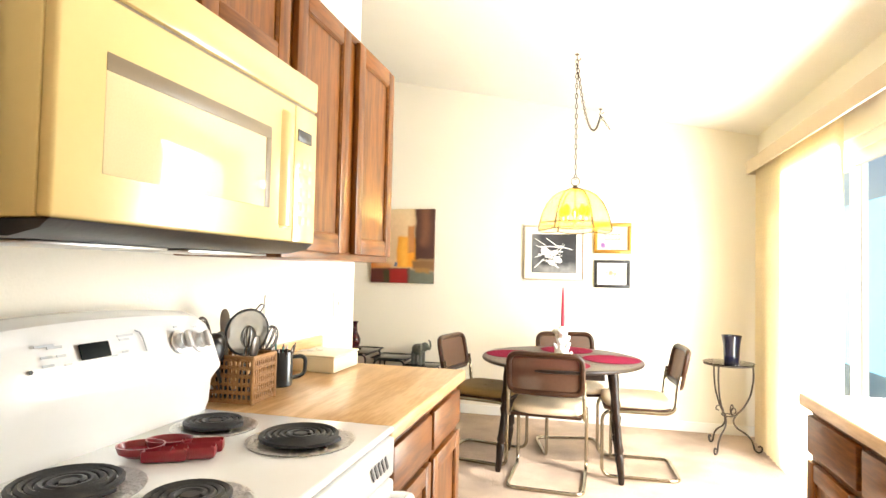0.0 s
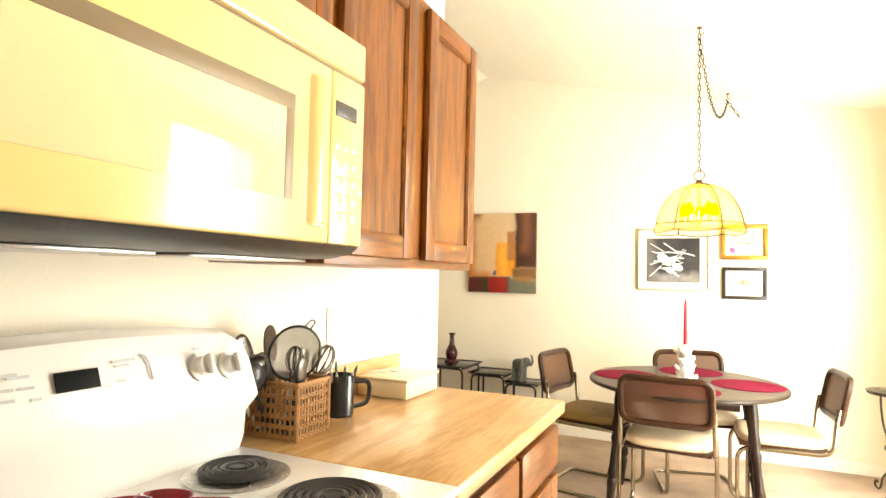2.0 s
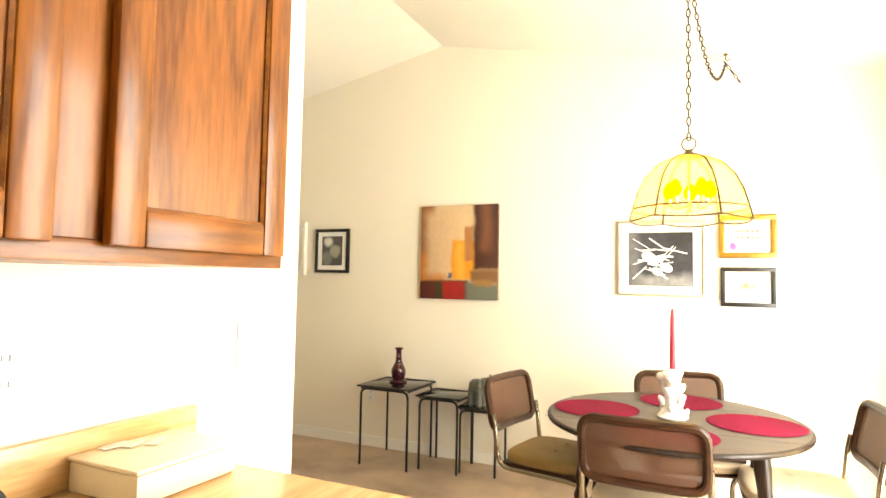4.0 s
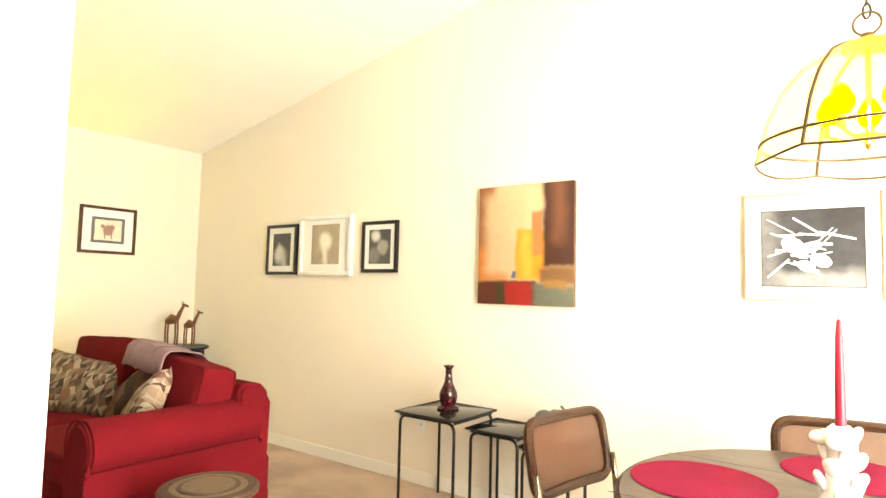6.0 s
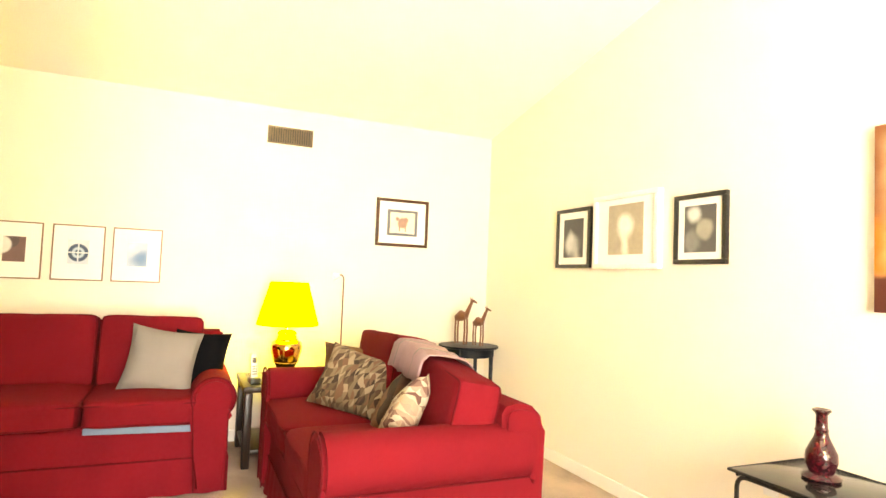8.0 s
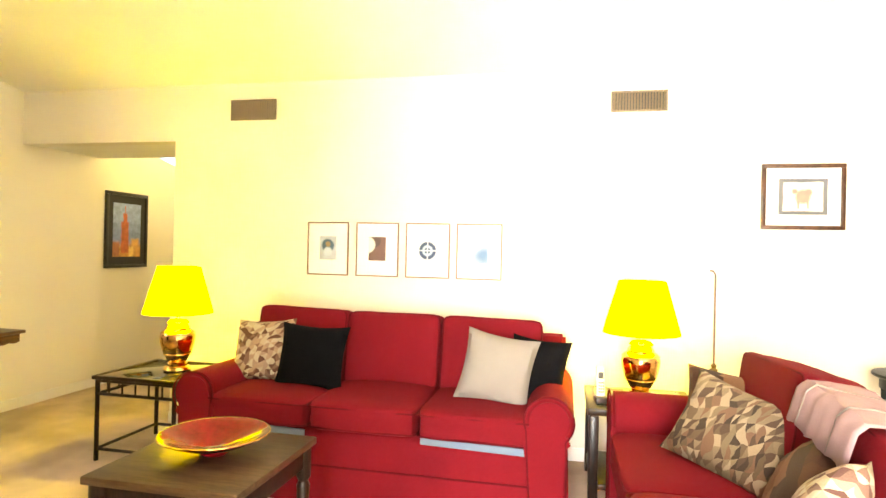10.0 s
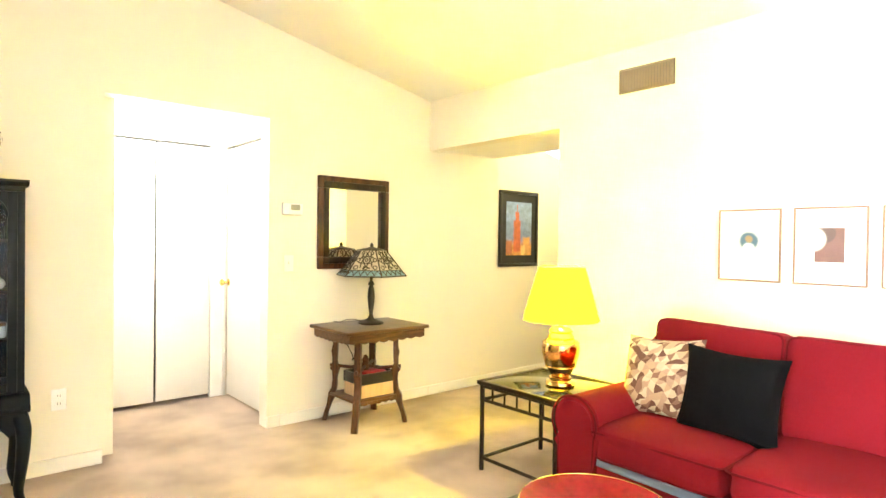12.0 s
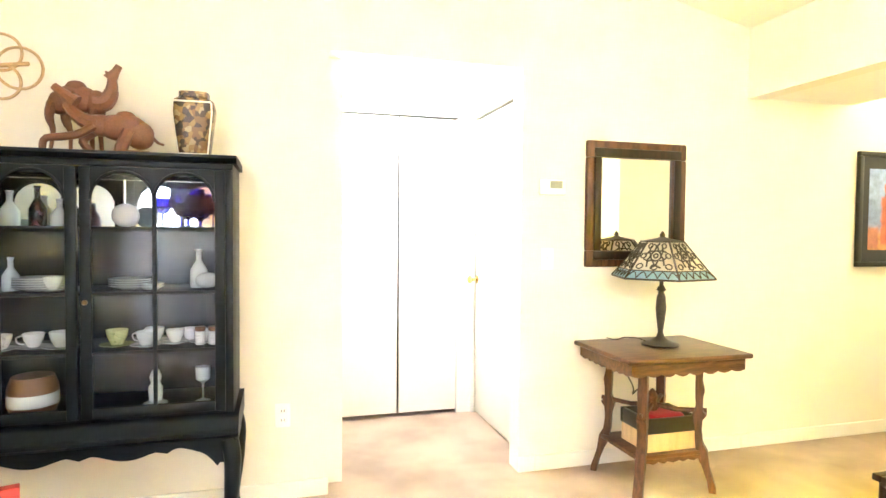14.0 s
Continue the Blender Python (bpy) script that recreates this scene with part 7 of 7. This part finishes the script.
def cup(x, y, z, s=1.0, material=None, saucer=True):
    c = thing("teacup", pose(x, y, z, 0, 0, (x * 997) % 360), "small china teacup in the cabinet", "cup", "china cups in the cabinet")
    material = material or CHINA
    part("bowl", lathe([(0, 0.008), (0.018 * s, 0.008), (0.022 * s, 0.012), (0.034 * s, 0.04 * s), (0.038 * s, 0.062 * s), (0.035 * s, 0.062 * s), (0.02 * s, 0.018), (0, 0.016)], 18), material, c)
    part("handle", tube(fillet([(0.034 * s, 0, 0.055 * s), (0.058 * s, 0, 0.05 * s), (0.05 * s, 0, 0.025 * s), (0.028 * s, 0, 0.022 * s)], 0.02), 0.003, 6), material, c)
    if saucer:
        part("saucer", lathe([(0, 0.0), (0.03 * s, 0.0), (0.058 * s, 0.010), (0.056 * s, 0.012), (0.02 * s, 0.006), (0, 0.006)], 22), material, c)


def dish(x, y, z, r, n=1, material=None):
    for k in range(n):
        d = thing("dish", pose(x, y, z + 0.009 * k), "round china dish in the cabinet", "dish", "china dishes in the cabinet")
        part("plate", lathe([(0, 0), (r * 0.55, 0), (r * 0.98, 0.014), (r, 0.017), (r * 0.95, 0.017), (r * 0.5, 0.004), (0, 0.004)], 26), material or CHINA, d)


def bottle(x, y, z, h, r, material, label, name="bottle"):
    b = thing(name, pose(x, y, z), label, name.replace("_", " "))
    part("body", lathe([(0, 0), (r * 0.9, 0), (r, h * 0.05), (r, h * 0.45), (r * 0.55, h * 0.62), (r * 0.32, h * 0.7), (r * 0.32, h * 0.93), (r * 0.42, h * 0.95), (r * 0.42, h), (0, h)], 20), material, b)


FROST = mat("pale_frosted_glass", (0.62, 0.66, 0.68), 0.1, vary=0.05, bump=0.0, coat=0.4)
S0, S1, S2, S3 = 0.5655, 0.8055, 1.0305, 1.2755
# top row
bv = thing("blue_vase", pose(-2.335, 0.14, S3), "cobalt blue glass goblet bowl in the cabinet", "bowl")
part("bowl", lathe([(0, 0), (0.030, 0), (0.032, 0.004), (0.007, 0.012), (0.006, 0.035), (0.030, 0.05), (0.062, 0.085), (0.068, 0.125), (0.064, 0.16), (0.061, 0.16), (0.064, 0.125), (0.058, 0.088), (0.0, 0.05)], 28), COBALTGLASS, bv)
for gx, gy in ((-2.43, 0.13), (-2.245, 0.17)):
    gb = thing("blue_goblet", pose(gx, gy, S3), "small cobalt blue glass goblet in the cabinet", "goblet", "blue goblets in the cabinet")
    part("cup", lathe([(0, 0), (0.026, 0), (0.027, 0.003), (0.004, 0.010), (0.004, 0.055), (0.022, 0.065), (0.033, 0.085), (0.036, 0.120), (0.034, 0.120), (0.030, 0.087), (0, 0.066)], 22), COBALTGLASS, gb)
ep = thing("china_ginger_jar", pose(-2.105, 0.14, S3), "round white china jar with floral marks", "jar")
part("body", blob(0.05, 0.05, 0.048, 2.1, 6, None, (0, 0, 0.05)), CHINA, ep)
bottle(-1.80, 0.14, S3, 0.16, 0.03, RUBY, "ruby glass decanter in the cabinet", "decanter")
bottle(-1.70, 0.12, S3, 0.14, 0.035, FROST, "frosted glass decanter in the cabinet", "decanter")
bottle(-1.88, 0.16, S3, 0.11, 0.03, FROST, "frosted glass decanter in the cabinet", "decanter")
dish(-1.60, 0.13, S3, 0.07, 3)
# second row
dish(-2.12, 0.12, S2, 0.085, 4)
dish(-2.20, 0.16, S2, 0.05, 2)
bottle(-2.37, 0.10, S2, 0.16, 0.035, CHINA, "white china bottle in the cabinet")
ep2 = thing("elephant_teapot", pose(-2.41, 0.16, S2), "squat white china teapot in the cabinet", "teapot")
part("body", blob(0.045, 0.04, 0.032, 2.2, 6, None, (0, 0, 0.034)), CHINA, ep2)
dish(-1.80, 0.13, S2, 0.09, 5)
cup(-1.86, 0.18, S2, 0.9)
bottle(-1.70, 0.12, S2, 0.13, 0.03, FROST, "frosted glass bottle in the cabinet")
# third row of cups
for x, y, s, mt in ((-2.075, 0.16, 1.1, CHINAG), (-2.185, 0.19, 1.0, None), (-2.20, 0.10, 1.0, None), (-2.285, 0.15, 0.95, None), (-2.335, 0.10, 0.9, None), (-2.39, 0.16, 0.9, None), (-2.44, 0.11, 0.9, None), (-1.88, 0.16, 1.1, None), (-1.78, 0.14, 1.0, None), (-1.68, 0.16, 1.0, None), (-1.58, 0.14, 1.0, CHINAG)):
    cup(x, y, S1, s, mt)
for x in (-2.385, -2.435):
    mg = thing("spice_jar", pose(x, 0.19, S1), "small white lidded china jar in the cabinet", "jar", "lidded jars in the cabinet")
    part("body", rod(0.02, 0.055, 16), CHINA, mg)
    part("lid", rod(0.021, 0.018, 16, None, 0, 0, 0.056), BROWNPOT, mg)
# bottom row
fg = part("china_figurine", lathe([(0, 0), (0.045, 0), (0.045, 0.01), (0.025, 0.02), (0.028, 0.07), (0.018, 0.09), (0.024, 0.115), (0.014, 0.14), (0, 0.145)], 18), CHINA)
fg.matrix_world = pose(-2.215, 0.17, S0)
tagged(fg, "small white china figurine on a saucer in the cabinet", "figurine")
gl = thing("wine_glass", pose(-2.39, 0.15, S0), "stemmed clear wine glass in the cabinet", "glass")
part("bowl", lathe([(0, 0.0), (0.03, 0.0), (0.004, 0.01), (0.004, 0.07), (0.028, 0.09), (0.03, 0.14), (0.028, 0.14), (0, 0.085)], 20), FROST, gl)
bp_ = thing("stoneware_pot", pose(-1.78, 0.15, S0), "brown stoneware pot with a pale band", "pot")
part("body", lathe([(0, 0), (0.075, 0), (0.085, 0.03), (0.085, 0.10), (0.07, 0.14), (0, 0.145)], 28), BROWNPOT, bp_)
part("band", lathe([(0.0855, 0.03), (0.087, 0.032), (0.087, 0.075), (0.0855, 0.077)], 28), CHINA, bp_)

# on top of the cabinet
jr = thing("painted_jar", pose(-2.36, 0.12, 1.561) @ Matrix.Diagonal((1.15, 1.15, 1.26, 1)), "square-shouldered brown and gold painted jar on the cabinet", "jar")
JAR = patches("painted_figures_glaze", [(0.06, 0.035, 0.018), (0.26, 0.16, 0.055), (0.035, 0.024, 0.014), (0.17, 0.09, 0.035), (0.34, 0.25, 0.12), (0.05, 0.03, 0.02)], 62, 0.22)
jp = [(0.048, 0.0), (0.052, 0.006), (0.068, 0.13), (0.072, 0.16), (0.066, 0.185), (0.05, 0.196), (0.05, 0.212), (0.046, 0.212)]
b = bmesh.new()
rings = []
for r, z in jp:
    ring = []
    for k in range(32):
        t = 2 * math.pi * k / 32
        e = 0.55
        ring.append(b.verts.new((r * abs(math.cos(t)) ** e * (1 if math.cos(t) >= 0 else -1), r * abs(math.sin(t)) ** e * (1 if math.sin(t) >= 0 else -1), z)))
    rings.append(ring)
for p, q in zip(rings, rings[1:]):
    for k in range(32):
        b.faces.new((p[k], p[(k + 1) % 32], q[(k + 1) % 32], q[k]))
b.faces.new(rings[0][::-1])
b.faces.new(rings[-1])
jb = part("body", b, JAR, jr)
for sx in (-1, 1):
    part("edge_line", tube([(sx * 0.048, 0.052, 0.01), (sx * 0.064, 0.070, 0.14), (sx * 0.062, 0.067, 0.175)], 0.003, 5), MATBOARD, jb)
part("edge_line", tube([(-0.048, 0.054, 0.012), (0.048, 0.054, 0.012)], 0.003, 5), MATBOARD, jb)
part("edge_line", tube([(-0.06, 0.069, 0.176), (0.06, 0.069, 0.176)], 0.003, 5), MATBOARD, jb)

# carved pair of camels: one standing with raised head, one kneeling in front of it
def limb(bm, pts, y, r, shrink=0.5):
    tube(fillet([(x * 0.857, y, 0.05 + 0.857 * z if z > 0 else 0.0) for x, z in pts], 0.03, 3), r, 9, bm, False, lambda t: 1.25 - shrink * t)


cm = bmesh.new()
blob(0.080, 0.038, 0.058, 2.3, 8, cm, (0.078, 0.0, 0.245), 0.06)
blob(0.042, 0.030, 0.034, 2.1, 6, cm, (0.080, 0.0, 0.290), 0.05)
blob(0.046, 0.034, 0.050, 2.2, 6, cm, (0.140, 0.0, 0.225), 0.05)
blob(0.046, 0.034, 0.056, 2.2, 6, cm, (0.005, 0.0, 0.232), 0.05)
limb(cm, [(0.19, 0.20), (0.21, 0.13), (0.185, 0.07), (0.205, 0.0)], 0.020, 0.017, 0.85)
limb(cm, [(0.15, 0.18), (0.145, 0.11), (0.125, 0.07), (0.130, 0.0)], -0.020, 0.017, 0.85)
limb(cm, [(0.01, 0.18), (0.02, 0.09), (0.015, 0.0)], 0.020, 0.015, 0.75)
limb(cm, [(-0.01, 0.18), (-0.005, 0.09), (-0.015, 0.0)], -0.020, 0.015, 0.75)
limb(cm, [(0.01, 0.215), (-0.035, 0.215), (-0.062, 0.26), (-0.068, 0.30), (-0.068, 0.345)], 0.0, 0.034, 0.70)
limb(cm, [(-0.054, 0.335), (-0.075, 0.362), (-0.100, 0.408)], 0.0, 0.023, 0.62)
limb(cm, [(0.19, 0.22), (0.218, 0.18), (0.226, 0.12)], 0.0, 0.006, 0.5)
for y in (-0.012, 0.012):
    limb(cm, [(-0.058, 0.36), (-0.040, 0.372)], y, 0.006, 0.6)
c1 = part("camel_figure", cm, CAMELWOOD)
c1.matrix_world = pose(-1.985, 0.05, 1.561) @ Matrix.Scale(0.94, 4)
tagged(c1, "carved reddish wooden camel standing with raised head", "figurine", "carved camels")
cm = bmesh.new()
blob(0.090, 0.042, 0.056, 2.3, 8, cm, (-0.115, 0.0, 0.115), 0.06)
blob(0.040, 0.030, 0.030, 2.1, 6, cm, (-0.125, 0.0, 0.155), 0.05)
blob(0.055, 0.042, 0.058, 2.2, 7, cm, (-0.180, 0.0, 0.085), 0.06)
blob(0.045, 0.036, 0.046, 2.2, 6, cm, (-0.035, 0.0, 0.120), 0.05)
limb(cm, [(-0.03, 0.09), (0.02, 0.095), (0.070, 0.125), (0.105, 0.180)], 0.0, 0.031, 0.55)
limb(cm, [(0.065, 0.185), (0.115, 0.220), (0.160, 0.258)], 0.0, 0.024, 0.6)
limb(cm, [(-0.02, 0.075), (0.05, 0.03), (0.13, 0.015), (0.20, 0.010), (0.202, 0.0)], 0.022, 0.015, 0.35)
limb(cm, [(-0.01, 0.06), (0.06, 0.01), (0.0, -0.02)], -0.022, 0.017, 0.4)
limb(cm, [(-0.17, 0.06), (-0.12, 0.0), (-0.26, -0.02)], 0.030, 0.022, 0.4)
limb(cm, [(-0.23, 0.06), (-0.265, 0.035), (-0.29, 0.008), (-0.318, 0.001)], 0.0, 0.007, 0.5)
for y in (-0.012, 0.012):
    limb(cm, [(0.085, 0.215), (0.075, 0.235)], y, 0.006, 0.6)
c2 = part("camel_figure", cm, CAMELWOOD)
c2.matrix_world = pose(-1.995, 0.16, 1.561) @ Matrix.Scale(0.94, 4)
tagged(c2, "carved reddish wooden camel kneeling with a foreleg stretched out", "figurine", "carved camels")

# rattan beater on the wall above the cabinet
ra = thing("rattan_beater", pose(-1.62, SY, 1.93), "looped pale rattan beater hung on the wall", "wall ornament")
RATTAN = mat("pale_rattan", (0.52, 0.36, 0.18), 0.5, vary=0.25, scale=30, fine=120, bump=0.15)
for cx, cz, r in ((-0.045, 0.0, 0.085), (0.02, 0.06, 0.075), (0.02, -0.06, 0.07)):
    part("loop", tube([(cx + r * math.cos(2 * math.pi * k / 28), 0.014, cz + r * math.sin(2 * math.pi * k / 28)) for k in range(28)], 0.006, 7, None, True), RATTAN, ra)
part("handle", tube([(-0.08, 0.016, 0.02), (0.10, 0.016, -0.005), (0.26, 0.016, -0.02)], 0.009, 8), RATTAN, ra)

# side table with fretwork legs, mirror lamp
et2 = thing("parlor_table", pose(-4.535, 0.165, 0), "antique walnut parlor table with carved splayed legs", "table")
part("top", box(-0.375, 0.315, -0.255, 0.265, 0.668, 0.692, 0.008, None, 3), WALNUT_X, et2)


def fret(x0, x1, y, axis, name, z=0.668, depth=0.055):
    pts = [(x0, z), (x0, z - depth)]
    for k in range(33):
        u = k / 32
        pts.append((x0 + (x1 - x0) * u, z - depth - 0.012 * abs(math.sin(u * math.pi * 8)) * (1 - 0.3 * math.cos(2 * math.pi * u))))
    pts += [(x1, z - depth), (x1, z)]
    part(name, plate(pts, y, y + 0.018, None, axis), WALNUT_X, et2)


fret(-0.345, 0.285, -0.235, "y", "apron")
fret(-0.345, 0.285, 0.225, "y", "apron")
fret(-0.217, 0.225, -0.345, "x", "apron")
fret(-0.217, 0.225, 0.267, "x", "apron")
for sx in BOWS:
    for sy in BOWS:
        lx, ly = sx * 0.165, sy * 0.155
        out = [(0.0, 0.61), (0.05, 0.61), (0.045, 0.55), (0.06, 0.50), (0.05, 0.46), (0.05, 0.40), (0.075, 0.38), (0.05, 0.355), (0.045, 0.30), (0.055, 0.24), (0.085, 0.20), (0.10, 0.12), (0.14, 0.03), (0.145, 0.0), (0.10, 0.0), (0.085, 0.06), (0.05, 0.13), (0.02, 0.17), (0.005, 0.24), (0.0, 0.32), (-0.02, 0.37), (0.005, 0.42), (0.0, 0.5)]
        lg = part("leg", plate([(p[0] * 0.72 - 0.025, p[1]) for p in out], -0.022, 0.022), WALNUT, et2)
        lg.matrix_basis = pose(lx, ly, 0, 0, 0, math.degrees(math.atan2(sy * 0.165, sx * 0.185)))
    part("stretcher", tube([(sx * 0.19, -sx * 0.17, 0.40), (sx * 0.08, -sx * 0.07, 0.385), (0, 0, 0.40)], 0.012, 8), WALNUT, et2)
    part("stretcher", tube([(sx * 0.19, sx * 0.17, 0.40), (sx * 0.08, sx * 0.07, 0.385), (0, 0, 0.40)], 0.012, 8), WALNUT, et2)
part("hub", lathe([(0, 0.34), (0.02, 0.35), (0.03, 0.385), (0.02, 0.42), (0.028, 0.44), (0.012, 0.47), (0, 0.48)], 16), WALNUT, et2)
part("shelf", box(-0.20, 0.20, -0.175, 0.175, 0.185, 0.205, 0.004), WALNUT_X, et2)
for y in (-0.175, 0.16):
    pts = [(-0.2, 0.185)]
    for k in range(25):
        u = k / 24
        pts.append((-0.2 + 0.4 * u, 0.172 - 0.012 * abs(math.sin(u * math.pi * 7))))
    pts.append((0.2, 0.185))
    part("shelf_edge", plate(pts, y, y + 0.014), WALNUT_X, et2)
bxx = thing("slatted_box", pose(-4.545, 0.19, 0.206, 0, 0, 0), "pale wooden box with black rim full of odds and ends", "box")
part("body", box(-0.14, 0.14, -0.10, 0.12, 0, 0.10, 0.004), CARDBOARD, bxx)
for x0, x1, y0, y1 in ((-0.145, 0.145, -0.105, -0.085), (-0.145, 0.145, 0.105, 0.125), (-0.145, -0.125, -0.085, 0.105), (0.125, 0.145, -0.085, 0.105)):
    part("rim", box(x0, x1, y0, y1, 0.09, 0.165, 0.004), BLACK, bxx)
rc = thing("red_case", pose(-4.565, 0.20, 0.31, 0, 0, 5), "red folded cloth inside the slatted box", "cloth")
part("cloth", blob(0.10, 0.075, 0.03, 4, 5, None, (0, 0, 0.03), 0.1), CANDLE, rc)
cdn = thing("power_cord", pose(-4.52, 0.08, 0), "black lamp cord coiled under the table", "cord")
part("cord", tube(fillet([(0.04, -0.15, 0.62), (0.05, -0.08, 0.55), (0.0, -0.05, 0.44), (0.05, 0.0, 0.42), (0.02, 0.02, 0.47), (-0.03, 0.03, 0.40), (0.0, 0.04, 0.37)], 0.05, 5), 0.004, 6), BLACK, cdn)

tl = thing("stained_glass_lamp", pose(-4.60, 0.13, 0.693), "bronze table lamp with six-sided filigree stained-glass shade", "lamp")
part("base", lathe([(0, 0), (0.092, 0), (0.096, 0.006), (0.085, 0.014), (0.05, 0.022), (0.022, 0.04), (0.015, 0.06), (0, 0.06)], 24), BRONZE, tl)
part("stem", lathe([(0.015, 0.05), (0.013, 0.07), (0.022, 0.14), (0.027, 0.19), (0.022, 0.25), (0.013, 0.275), (0.024, 0.285), (0.018, 0.30), (0.010, 0.31), (0.010, 0.40), (0, 0.40)], 20), BRONZE, tl)
GLS = thin("cream_slag_glass", (0.66, 0.60, 0.46), 0.0, 0.3, 0.5)
GLB = thin("blue_slag_glass", (0.26, 0.42, 0.50), 0.0, 0.3, 0.5)
R0, R1, R2, Z0, Z1, Z2 = 0.258, 0.220, 0.105, 0.352, 0.393, 0.535
for k in range(6):
    a0, a1 = radians(60 * k + 12), radians(60 * k + 72)
    P = lambda r, z, t: Vector((r * (math.cos(a0) * (1 - t) + math.cos(a1) * t), r * (math.sin(a0) * (1 - t) + math.sin(a1) * t), z))
    for (ra_, za, rb_, zb, mt, nm) in ((R1, Z1, R2, Z2, GLS, "cream_panel"), (R0, Z0, R1, Z1, GLB, "blue_panel")):
        g = bmesh.new()
        vv = [g.verts.new(P(ra_, za, 0)), g.verts.new(P(ra_, za, 1)), g.verts.new(P(rb_, zb, 1)), g.verts.new(P(rb_, zb, 0))]
        g.faces.new(vv)
        part(nm, g, mt, tl)
    part("rib", tube([P(R0, Z0, 0), P(R1, Z1, 0), P(R2, Z2, 0)], 0.0055, 6), BRONZE, tl)
    part("edge_bar", tube([P(R0, Z0, 0), P(R0, Z0, 1)], 0.005, 6), BRONZE, tl)
    part("band_bar", tube([P(R1, Z1, 0), P(R1, Z1, 1)], 0.0035, 6), BRONZE, tl)
    part("top_bar", tube([P(R2, Z2, 0), P(R2, Z2, 1)], 0.005, 6), BRONZE, tl)
    mid = lambda u, v: P(R1 + (R2 - R1) * v, Z1 + (Z2 - Z1) * v, u) * 1.004
    fil = bmesh.new()
    tube([mid(0.5 + 0.15 * math.cos(t), 0.5 + 0.17 * math.sin(t)) for t in [2 * math.pi * i / 16 for i in range(16)]], 0.0048, 5, fil, True)
    tube([mid(0.5 + 0.06 * math.cos(t), 0.5 + 0.07 * math.sin(t)) for t in [2 * math.pi * i / 12 for i in range(12)]], 0.0045, 5, fil, True)
    for i in range(6):
        t = 2 * math.pi * i / 6
        tube([mid(0.5 + (0.15 + 0.09 * q) * math.cos(t + 0.5 * q), 0.5 + (0.17 + 0.14 * q) * math.sin(t + 0.5 * q)) for q in (0, 1, 2)], 0.0044, 5, fil)
        tube([mid(0.5 + (0.15 + 0.09 * q) * math.cos(t - 0.4 * q), 0.5 + (0.17 + 0.14 * q) * math.sin(t - 0.4 * q)) for q in (0, 1, 2)], 0.0044, 5, fil)
    for u, v in ((0.16, 0.14), (0.84, 0.14), (0.5, 0.12), (0.24, 0.84), (0.76, 0.84), (0.14, 0.5), (0.86, 0.5)):
        tube([mid(u + 0.075 * math.cos(t), v + 0.085 * math.sin(t)) for t in [2 * math.pi * i / 10 for i in range(10)]], 0.0036, 5, fil, True)
    tagged(part("filigree", fil, BRONZE, tl), kind="stuff")
    fb = bmesh.new()
    low = lambda u, v: P(R0 + (R1 - R0) * v, Z0 + (Z1 - Z0) * v, u) * 1.003
    for i in range(5):
        u = 0.1 + 0.2 * i
        tube([low(u - 0.1 + 0.2 * q / 6, 0.15 + 0.7 * math.sin(math.pi * q / 6)) for q in range(7)], 0.0032, 5, fb)
    tagged(part("border_filigree", fb, BRONZE, tl), kind="stuff")
part("cap", lathe([(0.106, 0.533), (0.09, 0.541), (0.03, 0.553), (0.012, 0.560), (0.014, 0.570), (0.006, 0.585), (0, 0.59)], 18), BRONZE, tl)
part("cord", tube(fillet([(0.06, -0.02, 0.012), (0.11, -0.04, 0.035), (0.16, -0.09, 0.03), (0.17, -0.14, 0.004), (0.18, -0.22, 0.004)], 0.05, 5), 0.0028, 6), BRONZE, tl)

# dark basket with a red and blue box, near the cabinet
bk_ = thing("floor_basket", pose(-1.90, 0.90, 0), "dark woven floor basket beside the china cabinet", "basket")
part("wall", lathe([(0, 0.0), (0.13, 0.0), (0.15, 0.02), (0.165, 0.28), (0.16, 0.455), (0.15, 0.47), (0.148, 0.455), (0.14, 0.05), (0, 0.04)], 30), mat("dark_weave", (0.05, 0.035, 0.02), 0.7, vary=0.5, scale=40, fine=120, bump=0.6), bk_)
rbx = thing("printed_box", pose(-1.93, 0.86, 0.045, 8, 0, 20), "red and blue printed carton standing in the basket", "carton")
part("carton", box(-0.06, 0.06, -0.03, 0.03, 0.0, 0.45, 0.003), mat("blue_carton", (0.05, 0.08, 0.20), 0.5), rbx)
part("red_top", box(-0.061, 0.061, -0.031, 0.031, 0.43, 0.485, 0.003), mat("red_carton", (0.45, 0.03, 0.03), 0.5), rbx)
